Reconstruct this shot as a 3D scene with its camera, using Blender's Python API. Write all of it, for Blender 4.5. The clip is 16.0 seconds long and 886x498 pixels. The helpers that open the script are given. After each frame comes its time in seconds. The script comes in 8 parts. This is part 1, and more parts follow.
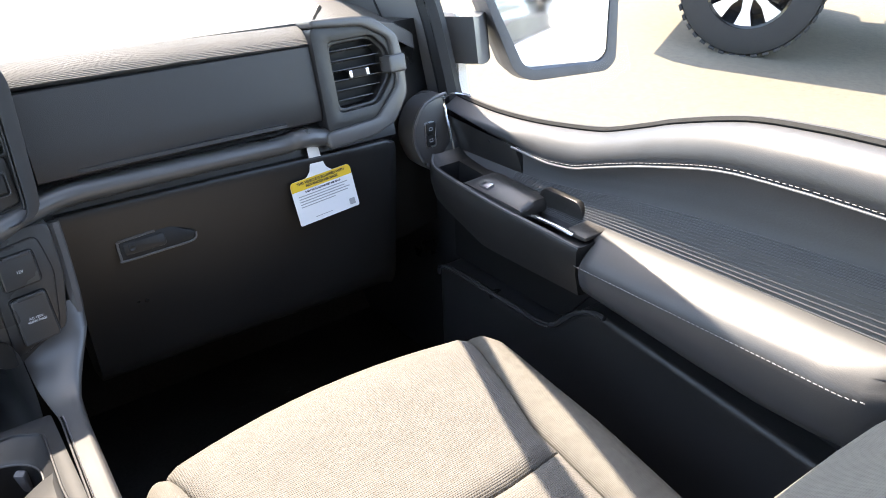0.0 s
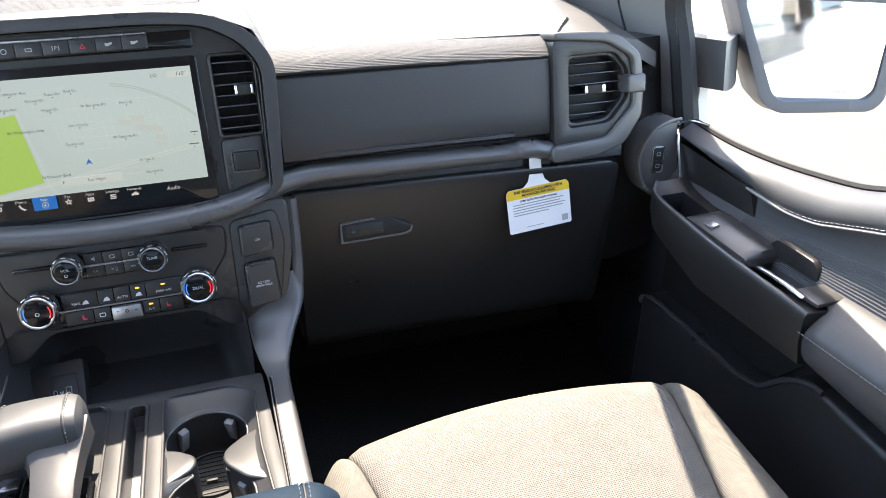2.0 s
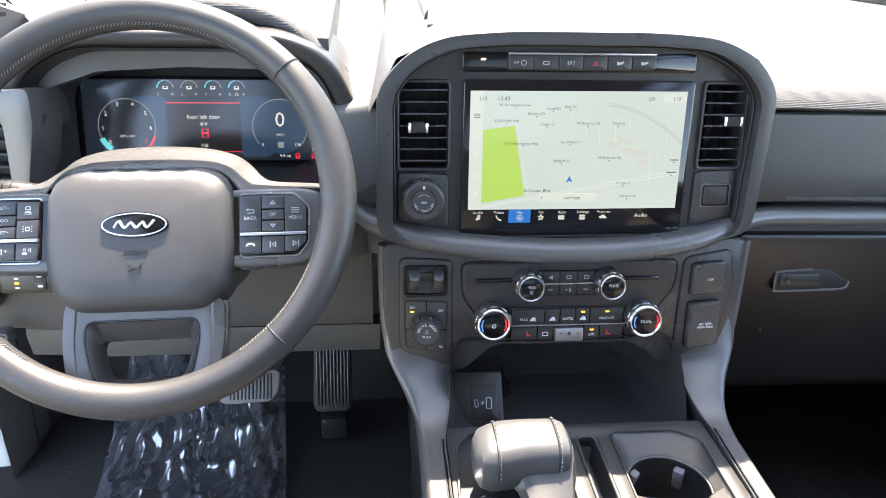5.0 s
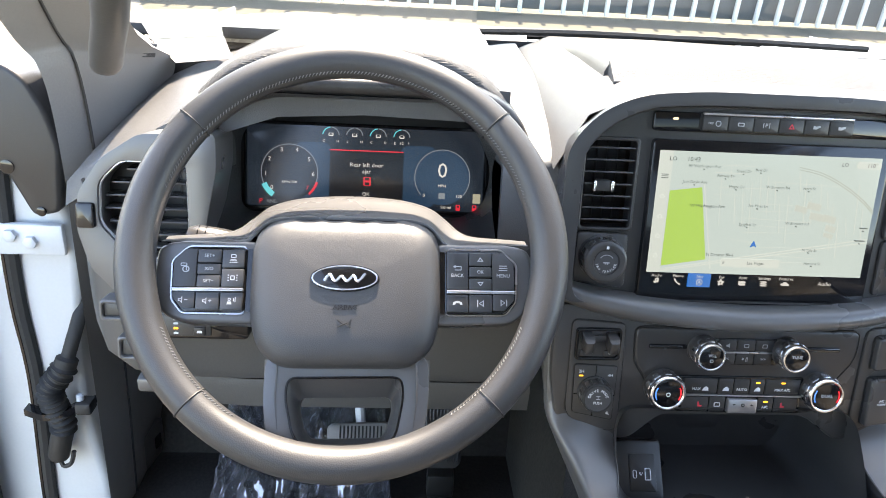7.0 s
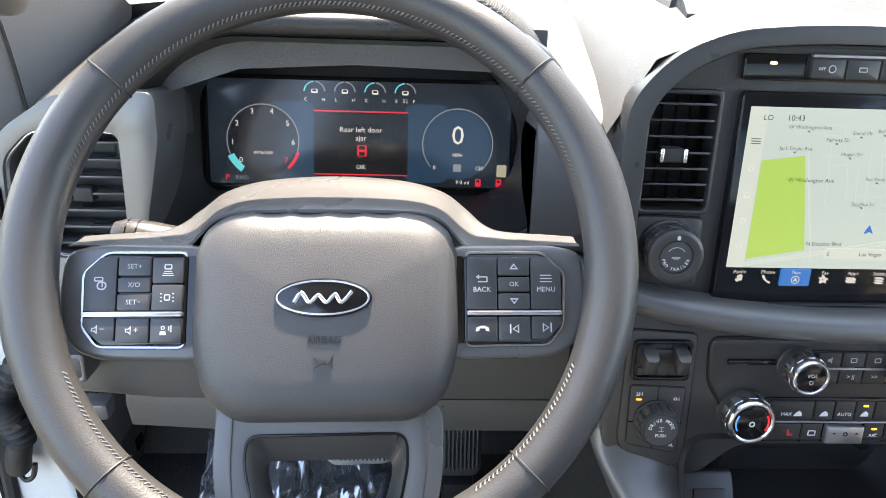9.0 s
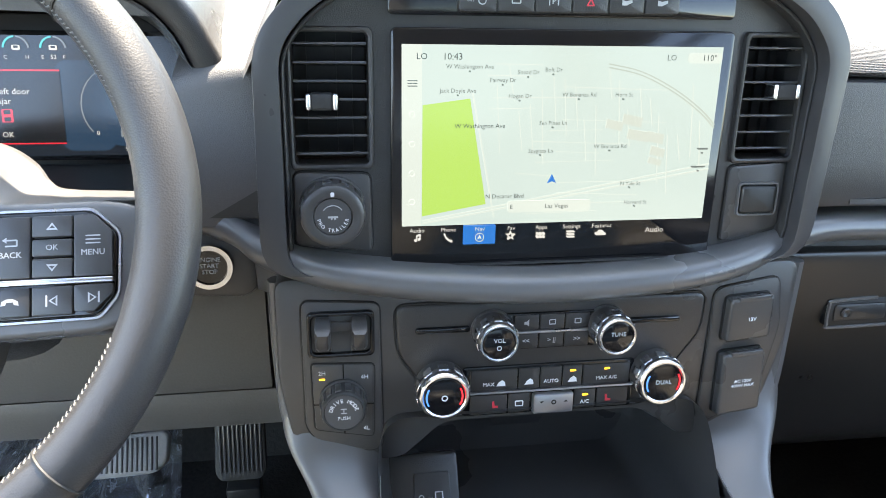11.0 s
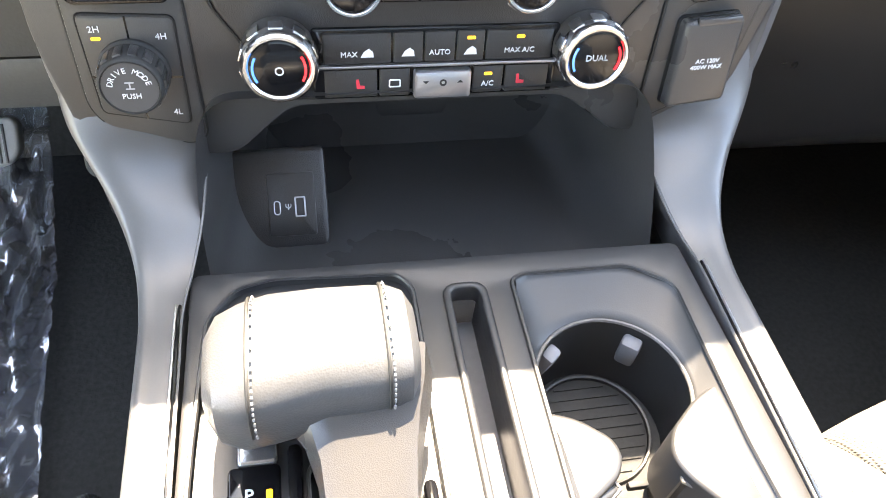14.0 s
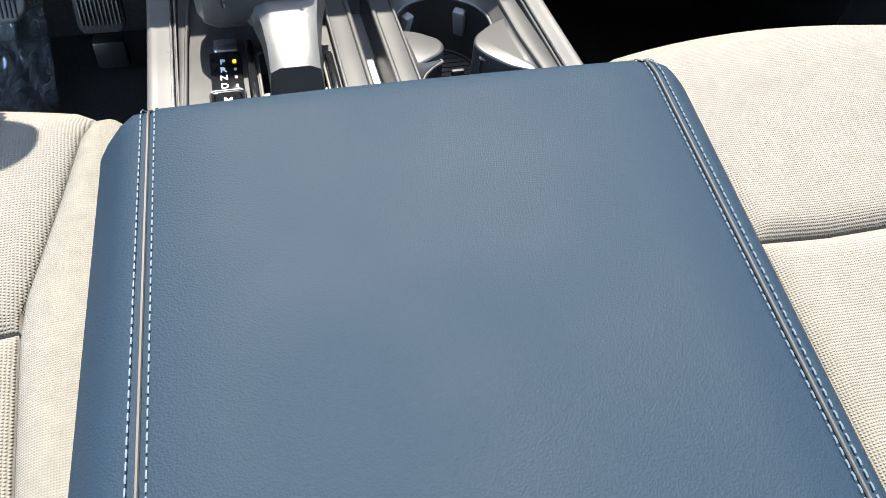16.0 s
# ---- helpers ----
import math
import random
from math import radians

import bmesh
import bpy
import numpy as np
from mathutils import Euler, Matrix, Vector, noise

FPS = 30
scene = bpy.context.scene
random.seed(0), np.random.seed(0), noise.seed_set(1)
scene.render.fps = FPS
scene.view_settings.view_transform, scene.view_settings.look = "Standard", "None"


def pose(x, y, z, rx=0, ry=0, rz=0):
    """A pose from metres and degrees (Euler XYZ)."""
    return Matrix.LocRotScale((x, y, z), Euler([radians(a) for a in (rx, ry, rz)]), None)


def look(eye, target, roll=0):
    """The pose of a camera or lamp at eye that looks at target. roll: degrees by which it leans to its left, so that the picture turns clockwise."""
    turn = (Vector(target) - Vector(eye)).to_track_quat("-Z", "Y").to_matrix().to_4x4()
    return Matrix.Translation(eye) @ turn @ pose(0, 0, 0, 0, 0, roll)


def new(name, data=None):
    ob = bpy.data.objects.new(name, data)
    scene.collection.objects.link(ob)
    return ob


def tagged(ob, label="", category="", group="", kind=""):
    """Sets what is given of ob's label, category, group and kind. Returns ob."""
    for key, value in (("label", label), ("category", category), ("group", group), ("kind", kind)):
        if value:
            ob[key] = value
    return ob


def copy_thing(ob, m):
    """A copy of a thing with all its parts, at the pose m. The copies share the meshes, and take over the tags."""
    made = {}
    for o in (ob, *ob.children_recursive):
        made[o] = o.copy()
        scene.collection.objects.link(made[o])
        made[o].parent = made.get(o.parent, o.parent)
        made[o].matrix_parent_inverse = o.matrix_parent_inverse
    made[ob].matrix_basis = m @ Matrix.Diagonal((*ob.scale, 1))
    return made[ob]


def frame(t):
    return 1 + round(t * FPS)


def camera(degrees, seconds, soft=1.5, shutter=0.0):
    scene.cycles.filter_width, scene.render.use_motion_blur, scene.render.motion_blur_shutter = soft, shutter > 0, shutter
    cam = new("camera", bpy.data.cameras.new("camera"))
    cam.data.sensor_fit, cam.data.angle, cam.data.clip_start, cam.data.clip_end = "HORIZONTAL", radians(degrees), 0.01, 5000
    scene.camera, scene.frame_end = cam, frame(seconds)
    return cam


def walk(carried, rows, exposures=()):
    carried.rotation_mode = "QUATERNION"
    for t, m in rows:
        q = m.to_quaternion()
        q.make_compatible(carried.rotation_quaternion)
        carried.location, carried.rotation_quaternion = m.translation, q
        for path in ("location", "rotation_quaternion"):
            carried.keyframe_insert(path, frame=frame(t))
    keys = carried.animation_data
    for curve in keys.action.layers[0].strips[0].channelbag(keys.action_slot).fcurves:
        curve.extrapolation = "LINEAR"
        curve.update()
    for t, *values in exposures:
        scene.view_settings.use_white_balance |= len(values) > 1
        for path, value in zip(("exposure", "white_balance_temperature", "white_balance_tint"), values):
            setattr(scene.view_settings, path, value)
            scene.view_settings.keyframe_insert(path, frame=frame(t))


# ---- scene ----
cam = camera(62.7, 16.0, 0.9)
PATH = [
    (0, (0.16, -0.995, 1.064), (1.163, 0.489, 0.174), -3.6),
    (0.5, (0.145, -0.993, 1.083), (0.91, 0.627, 0.193), -0.7),
    (1, (0.153, -0.984, 1.09), (0.744, 0.709, 0.206), -0.1),
    (1.5, (0.164, -0.979, 1.096), (0.691, 0.738, 0.216), -1.0),
    (2, (0.152, -0.962, 1.093), (0.687, 0.746, 0.2), -1.2),
    (2.5, (0.091, -0.918, 1.098), (0.624, 0.774, 0.176), -1.0),
    (3, (0.011, -0.877, 1.102), (0.533, 0.815, 0.171), -0.6),
    (3.5, (-0.054, -0.865, 1.102), (0.422, 0.833, 0.159), 0.2),
    (4, (-0.124, -0.855, 1.106), (0.281, 0.872, 0.183), 3.9),
    (4.5, (-0.178, -0.837, 1.108), (0.08, 0.927, 0.201), 1.9),
    (5, (-0.24, -0.818, 1.11), (-0.056, 0.96, 0.214), 1.8),
    (5.2, (-0.271, -0.806, 1.108), (-0.119, 0.978, 0.218), 0.7),
    (7.3, (-0.422, -0.767, 1.102), (-0.294, 1.068, 0.317), 3.5),
    (7.5, (-0.422, -0.761, 1.099), (-0.297, 1.069, 0.303), 3.3),
    (8, (-0.422, -0.709, 1.09), (-0.296, 1.119, 0.289), 3.4),
    (8.2, (-0.422, -0.669, 1.076), (-0.304, 1.15, 0.253), 3.1),
    (10.3, (-0.296, -0.546, 1.038), (-0.204, 1.214, 0.093), 2.0),
    (10.5, (-0.263, -0.543, 1.026), (-0.045, 1.219, 0.104), 3.3),
    (11, (-0.188, -0.547, 1.007), (0.124, 1.213, 0.111), 2.6),
    (11.5, (-0.141, -0.54, 0.988), (0.2, 1.226, 0.114), 1.8),
    (12, (-0.126, -0.503, 0.963), (0.203, 1.245, 0.051), 3.5),
    (12.5, (-0.119, -0.45, 0.919), (0.198, 1.222, -0.131), 3.5),
    (13, (-0.107, -0.433, 0.906), (0.237, 1.14, -0.28), 4.3),
    (13.5, (-0.093, -0.426, 0.896), (0.269, 1.003, -0.455), 5.9),
    (14, (-0.083, -0.429, 0.887), (0.254, 0.826, -0.634), 7.1),
    (14.5, (-0.062, -0.455, 0.894), (0.139, 0.572, -0.81), 5.2),
    (15, (-0.053, -0.537, 0.927), (0.123, 0.409, -0.827), 6.3),
    (15.5, (-0.079, -0.686, 0.898), (0.237, 0.421, -0.737), 7.0),
    (16, (-0.102, -0.837, 0.904), (0.329, 0.405, -0.603), 5.9),
]
walk(cam, [(t, pose(0, 0, 0, -6.5) @ look(eye, target, roll)) for t, eye, target, roll in PATH], [(0.0, 3.2, 7500, 14), (2.0, 3.28, 7450, 14), (3.5, 3.55, 7500, 14), (5.0, 3.72, 7650, 14), (7.5, 3.55, 7800, 13), (10.5, 3.8, 7700, 11), (11.0, 3.9, 7700, 10), (11.5, 4.0, 7700, 9), (12.0, 4.25, 7700, 9), (12.5, 4.55, 8200, 10), (13.0, 5.15, 8800, 12), (13.6, 5.15, 9100, 14), (14.0, 4.65, 8600, 14), (14.5, 3.5, 7500, 10), (15.0, 2.8, 7000, 8), (15.5, 3.05, 6900, 8), (16.0, 3.15, 6800, 8)])

# ---- world ----
world = bpy.data.worlds.new("sky")
scene.world = world
world.use_nodes = True
TRUCK = pose(0, 0, 0, -6.5)                              # the cab is drawn square to its console and stands nose-low in the world
SUN_DIR = (TRUCK.to_3x3() @ Vector((0.05, 0.45, 0.89))).normalized()      # towards the sun
wn = world.node_tree.nodes
sky = wn.new("ShaderNodeTexSky")
sky.sky_type, sky.sun_disc = "NISHITA", False
sky.sun_elevation = math.asin(SUN_DIR.z)
sky.sun_rotation = math.atan2(SUN_DIR.x, SUN_DIR.y)
wn["Background"].inputs[1].default_value = 0.15
world.node_tree.links.new(sky.outputs[0], wn["Background"].inputs[0])
sun = new("sun", bpy.data.lights.new("sun", "SUN"))
sun.data.energy, sun.data.angle, sun.data.color = 2.5, radians(0.55), (1.0, 0.95, 0.87)
sun.matrix_world = SUN_DIR.to_track_quat("Z", "Y").to_matrix().to_4x4()


# ---- materials ----
def mat(name, color, rough=0.5, metal=0.0, grain=0.0, scale=400.0, var=0.12, kind="noise", spec=0.5, blotch=6.0, coat=0.0, stretch=(1, 1, 1)):
    """A surface with fine relief, and a colour and gloss that vary at two scales."""
    m = bpy.data.materials.new(name)
    m.use_nodes = True
    nt = m.node_tree
    n, l = nt.nodes, nt.links
    b = n["Principled BSDF"]
    b.inputs["Metallic"].default_value = metal
    b.inputs["Specular IOR Level"].default_value = spec
    b.inputs["Coat Weight"].default_value = coat
    tc = n.new("ShaderNodeTexCoord")
    mp = n.new("ShaderNodeMapping")
    mp.inputs["Scale"].default_value = stretch
    l.new(tc.outputs["Object"], mp.inputs[0])
    big = n.new("ShaderNodeTexNoise")
    big.inputs["Scale"].default_value, big.inputs["Detail"].default_value = blotch, 6
    l.new(mp.outputs[0], big.inputs["Vector"])
    fine = n.new("ShaderNodeTexNoise")
    fine.inputs["Scale"].default_value, fine.inputs["Detail"].default_value = scale * 0.5, 3
    l.new(mp.outputs[0], fine.inputs["Vector"])
    mix = n.new("ShaderNodeMath")
    mix.operation = "ADD"
    l.new(big.outputs[0], mix.inputs[0])
    l.new(fine.outputs[0], mix.inputs[1])
    ramp = n.new("ShaderNodeMapRange")
    ramp.inputs[1].default_value, ramp.inputs[2].default_value = 0.5, 1.5
    ramp.inputs[3].default_value, ramp.inputs[4].default_value = 1 - var, 1 + var
    l.new(mix.outputs[0], ramp.inputs[0])
    mul = n.new("ShaderNodeVectorMath")
    mul.operation = "SCALE"
    mul.inputs[0].default_value = color
    l.new(ramp.outputs[0], mul.inputs["Scale"])
    l.new(mul.outputs[0], b.inputs["Base Color"])
    rr = n.new("ShaderNodeMapRange")
    rr.inputs[1].default_value, rr.inputs[2].default_value = 0.3, 0.7
    rr.inputs[3].default_value, rr.inputs[4].default_value = max(0.02, rough - 0.07), min(1, rough + 0.07)
    l.new(big.outputs[0], rr.inputs[0])
    l.new(rr.outputs[0], b.inputs["Roughness"])
    if grain:
        bump = n.new("ShaderNodeBump")
        bump.inputs["Strength"].default_value, bump.inputs["Distance"].default_value = grain, 0.001
        if kind == "voronoi":
            t = n.new("ShaderNodeTexVoronoi")
            t.inputs["Scale"].default_value = scale
            l.new(mp.outputs[0], t.inputs["Vector"])
            l.new(t.outputs["Distance"], bump.inputs["Height"])
        elif kind == "weave":
            w1, w2 = n.new("ShaderNodeTexWave"), n.new("ShaderNodeTexWave")
            w1.bands_direction, w2.bands_direction = "X", "Y"
            for w in (w1, w2):
                w.inputs["Scale"].default_value, w.inputs["Distortion"].default_value = scale, 1.5
                w.inputs["Detail"].default_value = 2
                l.new(mp.outputs[0], w.inputs["Vector"])
            mx = n.new("ShaderNodeMath")
            mx.operation = "MULTIPLY"
            l.new(w1.outputs["Fac"], mx.inputs[0])
            l.new(w2.outputs["Fac"], mx.inputs[1])
            l.new(mx.outputs[0], bump.inputs["Height"])
        else:
            l.new(fine.outputs[0], bump.inputs["Height"])
        l.new(bump.outputs[0], b.inputs["Normal"])
    return m


def glow(name, color, strength):
    m = bpy.data.materials.new(name)
    m.use_nodes = True
    b = m.node_tree.nodes["Principled BSDF"]
    b.inputs["Base Color"].default_value = (0.01, 0.01, 0.01, 1)
    b.inputs["Roughness"].default_value = 0.15
    b.inputs["Emission Color"].default_value = (*color, 1)
    b.inputs["Emission Strength"].default_value = strength
    return m


def glassy(name, tint=(1, 1, 1), gloss=0.1, rough=0.0, graze=0.35):
    """A thin pane: clear, with a mirror-like sheen at grazing angles."""
    m = bpy.data.materials.new(name)
    m.use_nodes = True
    n, l = m.node_tree.nodes, m.node_tree.links
    n.remove(n["Principled BSDF"])
    tr, gl, mx, fr = (n.new("ShaderNode" + k) for k in ("BsdfTransparent", "BsdfGlossy", "MixShader", "LayerWeight"))
    tr.inputs[0].default_value = (*tint, 1)
    gl.inputs["Roughness"].default_value = rough
    pw, ad = n.new("ShaderNodeMath"), n.new("ShaderNodeMath")
    pw.operation, ad.operation = "POWER", "MULTIPLY_ADD"
    pw.inputs[1].default_value, ad.inputs[1].default_value, ad.inputs[2].default_value = 4.0, graze, gloss
    fr.inputs[0].default_value = 0.5
    l.new(fr.outputs["Facing"], pw.inputs[0])
    l.new(pw.outputs[0], ad.inputs[0])
    l.new(ad.outputs[0], mx.inputs[0])
    l.new(tr.outputs[0], mx.inputs[1])
    l.new(gl.outputs[0], mx.inputs[2])
    l.new(mx.outputs[0], n["Material Output"].inputs[0])
    return m


PLASTIC = mat("black_plastic", (0.016, 0.016, 0.0162), 0.33, grain=0.15, scale=1500, kind="voronoi")
PILLAR = mat("pillar_trim", (0.210, 0.200, 0.190), 0.6, grain=0.2, scale=900)
DASH = mat("dash_plastic", (0.024, 0.0235, 0.0238), 0.33, grain=0.20, scale=1100, kind="voronoi")
PAD = mat("soft_pad", (0.031, 0.0305, 0.0315), 0.42, grain=0.2, scale=1200, kind="voronoi")
# The soft pad again, lightened so that the dash top looks sunlit.
SUNLITTOP = mat("sunlit_dash_top", (0.070, 0.069, 0.070), 0.45, grain=0.25, scale=1100, kind="voronoi")
KNIT = mat("patterned_pad", (0.065, 0.066, 0.070), 0.55, grain=1.0, scale=260, kind="weave")
TRIM = mat("satin_grey_trim", (0.105, 0.103, 0.103), 0.33, metal=0.25, grain=0.03, scale=2500, var=0.06)
LIDVINYL = mat("slate_vinyl", (0.0068, 0.0160, 0.0278), 0.65, grain=0.22, scale=800, kind="voronoi", spec=0.13)
VINYL = mat("grained_vinyl", (0.046, 0.048, 0.052), 0.42, grain=0.10, scale=1100, kind="voronoi")
LEATHER = mat("wheel_leather", (0.033, 0.0325, 0.0335), 0.44, grain=0.12, scale=800, kind="voronoi")
FABRIC = mat("seat_cloth", (0.136, 0.128, 0.117), 0.9, grain=0.75, scale=135, kind="weave", var=0.14, blotch=14, spec=0.2)
CLOTH2 = mat("seat_bolster_cloth", (0.128, 0.120, 0.106), 0.9, grain=0.4, scale=180, kind="weave", var=0.2, spec=0.2)
CARPET = mat("black_carpet", (0.036, 0.034, 0.031), 0.95, grain=1.0, scale=300, var=0.4, spec=0.1)
GLOSS = mat("gloss_black", (0.006, 0.006, 0.007), 0.12, var=0.05)
CHROME = mat("chrome", (0.75, 0.75, 0.77), 0.20, metal=1.0, var=0.03)
SATIN = mat("satin_silver", (0.45, 0.45, 0.47), 0.28, metal=0.9, var=0.04)
RUBBER = mat("rubber", (0.018, 0.018, 0.018), 0.7, grain=0.4, scale=500)
PIPING = mat("grey_piping", (0.26, 0.26, 0.265), 0.6)
RIMTHREAD = mat("grey_thread", (0.16, 0.16, 0.16), 0.7)
KICK = mat("kick_trim", (0.064, 0.062, 0.059), 0.5, grain=0.2, scale=900)
HOOD = mat("hood_plastic", (0.036, 0.0355, 0.037), 0.30, grain=0.06, scale=1800, var=0.08)
# Near-black for joints and grooves; in vents and openings it paints the shade.
VOID = mat("recess_shade_black", (0.004, 0.004, 0.004), 0.6)
SLAT = mat("slat_plastic", (0.045, 0.045, 0.047), 0.24, var=0.05)
PANEL = mat("panel_plastic", (0.042, 0.0405, 0.040), 0.30, grain=0.12, scale=1600, kind="voronoi")
BLUETHREAD = mat("slate_thread", (0.062, 0.088, 0.120), 0.7)
PAINT = mat("white_paint", (0.72, 0.73, 0.75), 0.25, coat=0.6, var=0.02)
GREYPAINT = mat("painted_steel", (0.42, 0.45, 0.48), 0.35, var=0.05)
ASPHALT = mat("asphalt", (0.116, 0.102, 0.076), 0.9, grain=1.0, scale=60, var=0.25, blotch=0.4)
PAPER = mat("white_card", (0.78, 0.79, 0.80), 0.6, var=0.02)
YELLOW = mat("yellow_card", (0.80, 0.52, 0.03), 0.55, var=0.02)
INK = mat("dark_ink", (0.02, 0.02, 0.02), 0.6)
HEADLINER = mat("headliner", (0.42, 0.41, 0.39), 0.95, grain=0.3, scale=800)
TYRE = mat("tyre_rubber", (0.025, 0.025, 0.026), 0.8, grain=0.5, scale=120)
WALLTAN = mat("tan_wall", (0.45, 0.38, 0.28), 0.9, blotch=0.5)
WINDSHIELD = glassy("windscreen_glass", (0.64, 0.67, 0.64), 0.02)
PRIVACY = glassy("privacy_glass", (0.22, 0.23, 0.22), 0.04)
SIDEGLASS = glassy("side_glass", (0.95, 0.97, 0.96), 0.02, 0.0, 0.9)
MIRROR = mat("mirror_glass", (0.9, 0.9, 0.9), 0.01, metal=1.0, var=0.01)


# ---- mesh helpers ----
from mathutils.geometry import delaunay_2d_cdt


def part(name, bm, material, parent=None, label="", smooth=35):
    me = bpy.data.meshes.new(name)
    bmesh.ops.recalc_face_normals(bm, faces=bm.faces)
    bm.to_mesh(me)
    bm.free()
    if smooth:
        me.shade_smooth()
        me.set_sharp_from_angle(angle=radians(smooth))
    me.materials.append(material)
    ob = new(name, me)
    ob.parent = parent
    if label:
        ob["label"] = label
    return ob


def thing(name, label, category, group="", at=(0, 0, 0)):
    ob = new(name)
    ob.location = at
    ob.empty_display_size = 0.02
    return tagged(ob, label, category, group)


def rrect(cx, cy, w, h, r, n=4):
    pts = []
    for i, (sx, sy) in enumerate(((1, 1), (-1, 1), (-1, -1), (1, -1))):
        for k in range(n + 1):
            a = radians(90 * i + 90 * k / n)
            pts.append((cx + sx * (w / 2 - r) + r * math.cos(a), cy + sy * (h / 2 - r) + r * math.sin(a)))
    return pts


def smooth_path(pts, n=8, closed=False):
    """Catmull-Rom through the points."""
    P = [Vector(p) for p in pts]
    out, c = [], len(P)
    for i in range(c if closed else c - 1):
        a, b, d, e = (P[(i + k) % c] if closed else P[min(max(i + k, 0), c - 1)] for k in (-1, 0, 1, 2))
        for k in range(n):
            t = k / n
            out.append(0.5 * ((2 * b) + (d - a) * t + (2 * a - 5 * b + 4 * d - e) * t * t + (3 * b - a - 3 * d + e) * t ** 3))
    if not closed:
        out.append(P[-1])
    return out


def inside(c, poly):
    """Whether the point c lies within the polygon."""
    hit = False
    for i in range(len(poly)):
        (x0, y0), (x1, y1) = poly[i - 1], poly[i]
        if (y0 > c.y) != (y1 > c.y) and c.x < (x1 - x0) * (c.y - y0) / (y1 - y0) + x0:
            hit = not hit
    return hit


def slab(pts, z0, z1, bevel=0.0, m=None, bm=None, holes=(), seg=2):
    """A plate with the outline pts in the local plane, from z0 to z1; its front edge (z1) is rounded."""
    bm = bm or bmesh.new()
    own = bmesh.new()
    def ring(p, z):
        return [own.verts.new((x, y, z)) for x, y in p]
    if holes:
        co, eds = [], []
        for p in (pts, *holes):
            k = len(co)
            co += [Vector(q) for q in p]
            eds += [(k + i, k + (i + 1) % len(p)) for i in range(len(p))]
        cdt = delaunay_2d_cdt(co, eds, [], 0, 1e-7)
        vs = ring([(q.x, q.y) for q in cdt[0]], z1)
        for f in cdt[2]:
            c = (cdt[0][f[0]] + cdt[0][f[1]] + cdt[0][f[2]]) / 3
            if inside(c, pts) and not any(inside(c, h) for h in holes):
                own.faces.new([vs[i] for i in f])
        faces = own.faces[:]
    else:
        faces = [own.faces.new(ring(pts, z1))]
    ext = bmesh.ops.extrude_face_region(own, geom=faces)
    down = [v for v in ext["geom"] if isinstance(v, bmesh.types.BMVert)]
    for v in down:
        v.co.z = z0
    if bevel:
        own.normal_update()
        es = [e for e in own.edges if all(abs(v.co.z - z1) < 1e-7 for v in e.verts) and len(e.link_faces) == 2 and any(any(abs(v.co.z - z0) < 1e-7 for v in f.verts) for f in e.link_faces)]
        bmesh.ops.bevel(own, geom=es, offset=bevel, segments=seg, profile=0.5, affect="EDGES", clamp_overlap=True)
    return merge(bm, own, m)


def merge(bm, own, m=None):
    if m is not None:
        bmesh.ops.transform(own, matrix=m, verts=own.verts)
    me = bpy.data.meshes.new("scratch")
    own.to_mesh(me)
    own.free()
    bm.from_mesh(me)
    bpy.data.meshes.remove(me)
    return bm


def box(sx, sy, sz, bevel=0.0, m=None, bm=None, seg=2):
    bm = bm or bmesh.new()
    own = bmesh.new()
    bmesh.ops.create_cube(own, size=1.0)
    for v in own.verts:
        v.co = Vector((v.co.x * sx, v.co.y * sy, v.co.z * sz))
    if bevel:
        bmesh.ops.bevel(own, geom=own.edges[:], offset=bevel, segments=seg, profile=0.5, affect="EDGES", clamp_overlap=True)
    return merge(bm, own, m)


def loft(rings, closed=True, caps=True, m=None, bm=None, along=False):
    """Skin over rings with the same number of points. closed: each ring is a loop. along: the last ring meets the first."""
    bm = bm or bmesh.new()
    own = bmesh.new()
    V = [[own.verts.new(p) for p in r] for r in rings]
    k = len(V[0])
    for i in range(len(V) if along else len(V) - 1):
        a, b = V[i], V[(i + 1) % len(V)]
        for j in range(k if closed else k - 1):
            own.faces.new((a[j], a[(j + 1) % k], b[(j + 1) % k], b[j]))
    if caps and closed and not along:
        own.faces.new(V[0][::-1])
        own.faces.new(V[-1])
    return merge(bm, own, m)


def lathe(profile, n=32, m=None, bm=None, close=True):
    """Turns (radius, height) about the local z axis."""
    rings = [[(r * math.cos(2 * math.pi * k / n), r * math.sin(2 * math.pi * k / n), z) for k in range(n)] for r, z in profile]
    return loft(rings, True, close, m, bm)


def tube(path, radius, n=10, bm=None, closed=False, m=None, flat=1.0, up=(0, 0, 1)):
    P = [Vector(p) for p in path]
    rings = []
    c = len(P)
    for i, p in enumerate(P):
        d = (P[(i + 1) % c] - P[i - 1]) if closed else (P[min(i + 1, c - 1)] - P[max(i - 1, 0)])
        d.normalize()
        s = d.cross(Vector(up))
        s = s.normalized() if s.length > 1e-4 else Vector((1, 0, 0))
        u = s.cross(d)
        r = radius[i] if isinstance(radius, (list, tuple)) else radius
        rings.append([p + (s * math.cos(2 * math.pi * k / n) + u * math.sin(2 * math.pi * k / n) * flat) * r for k in range(n)])
    return loft(rings, True, not closed, m, bm, along=closed)


def strip(profile, path, m=None, bm=None):
    """Carries an open or closed outline of (y, z) pairs along x: path gives x and the shift (dy, dz) there."""
    rings = [[(x, y + dy, z + dz) for y, z in profile] for x, dy, dz in path]
    return loft(rings, True, True, m, bm)


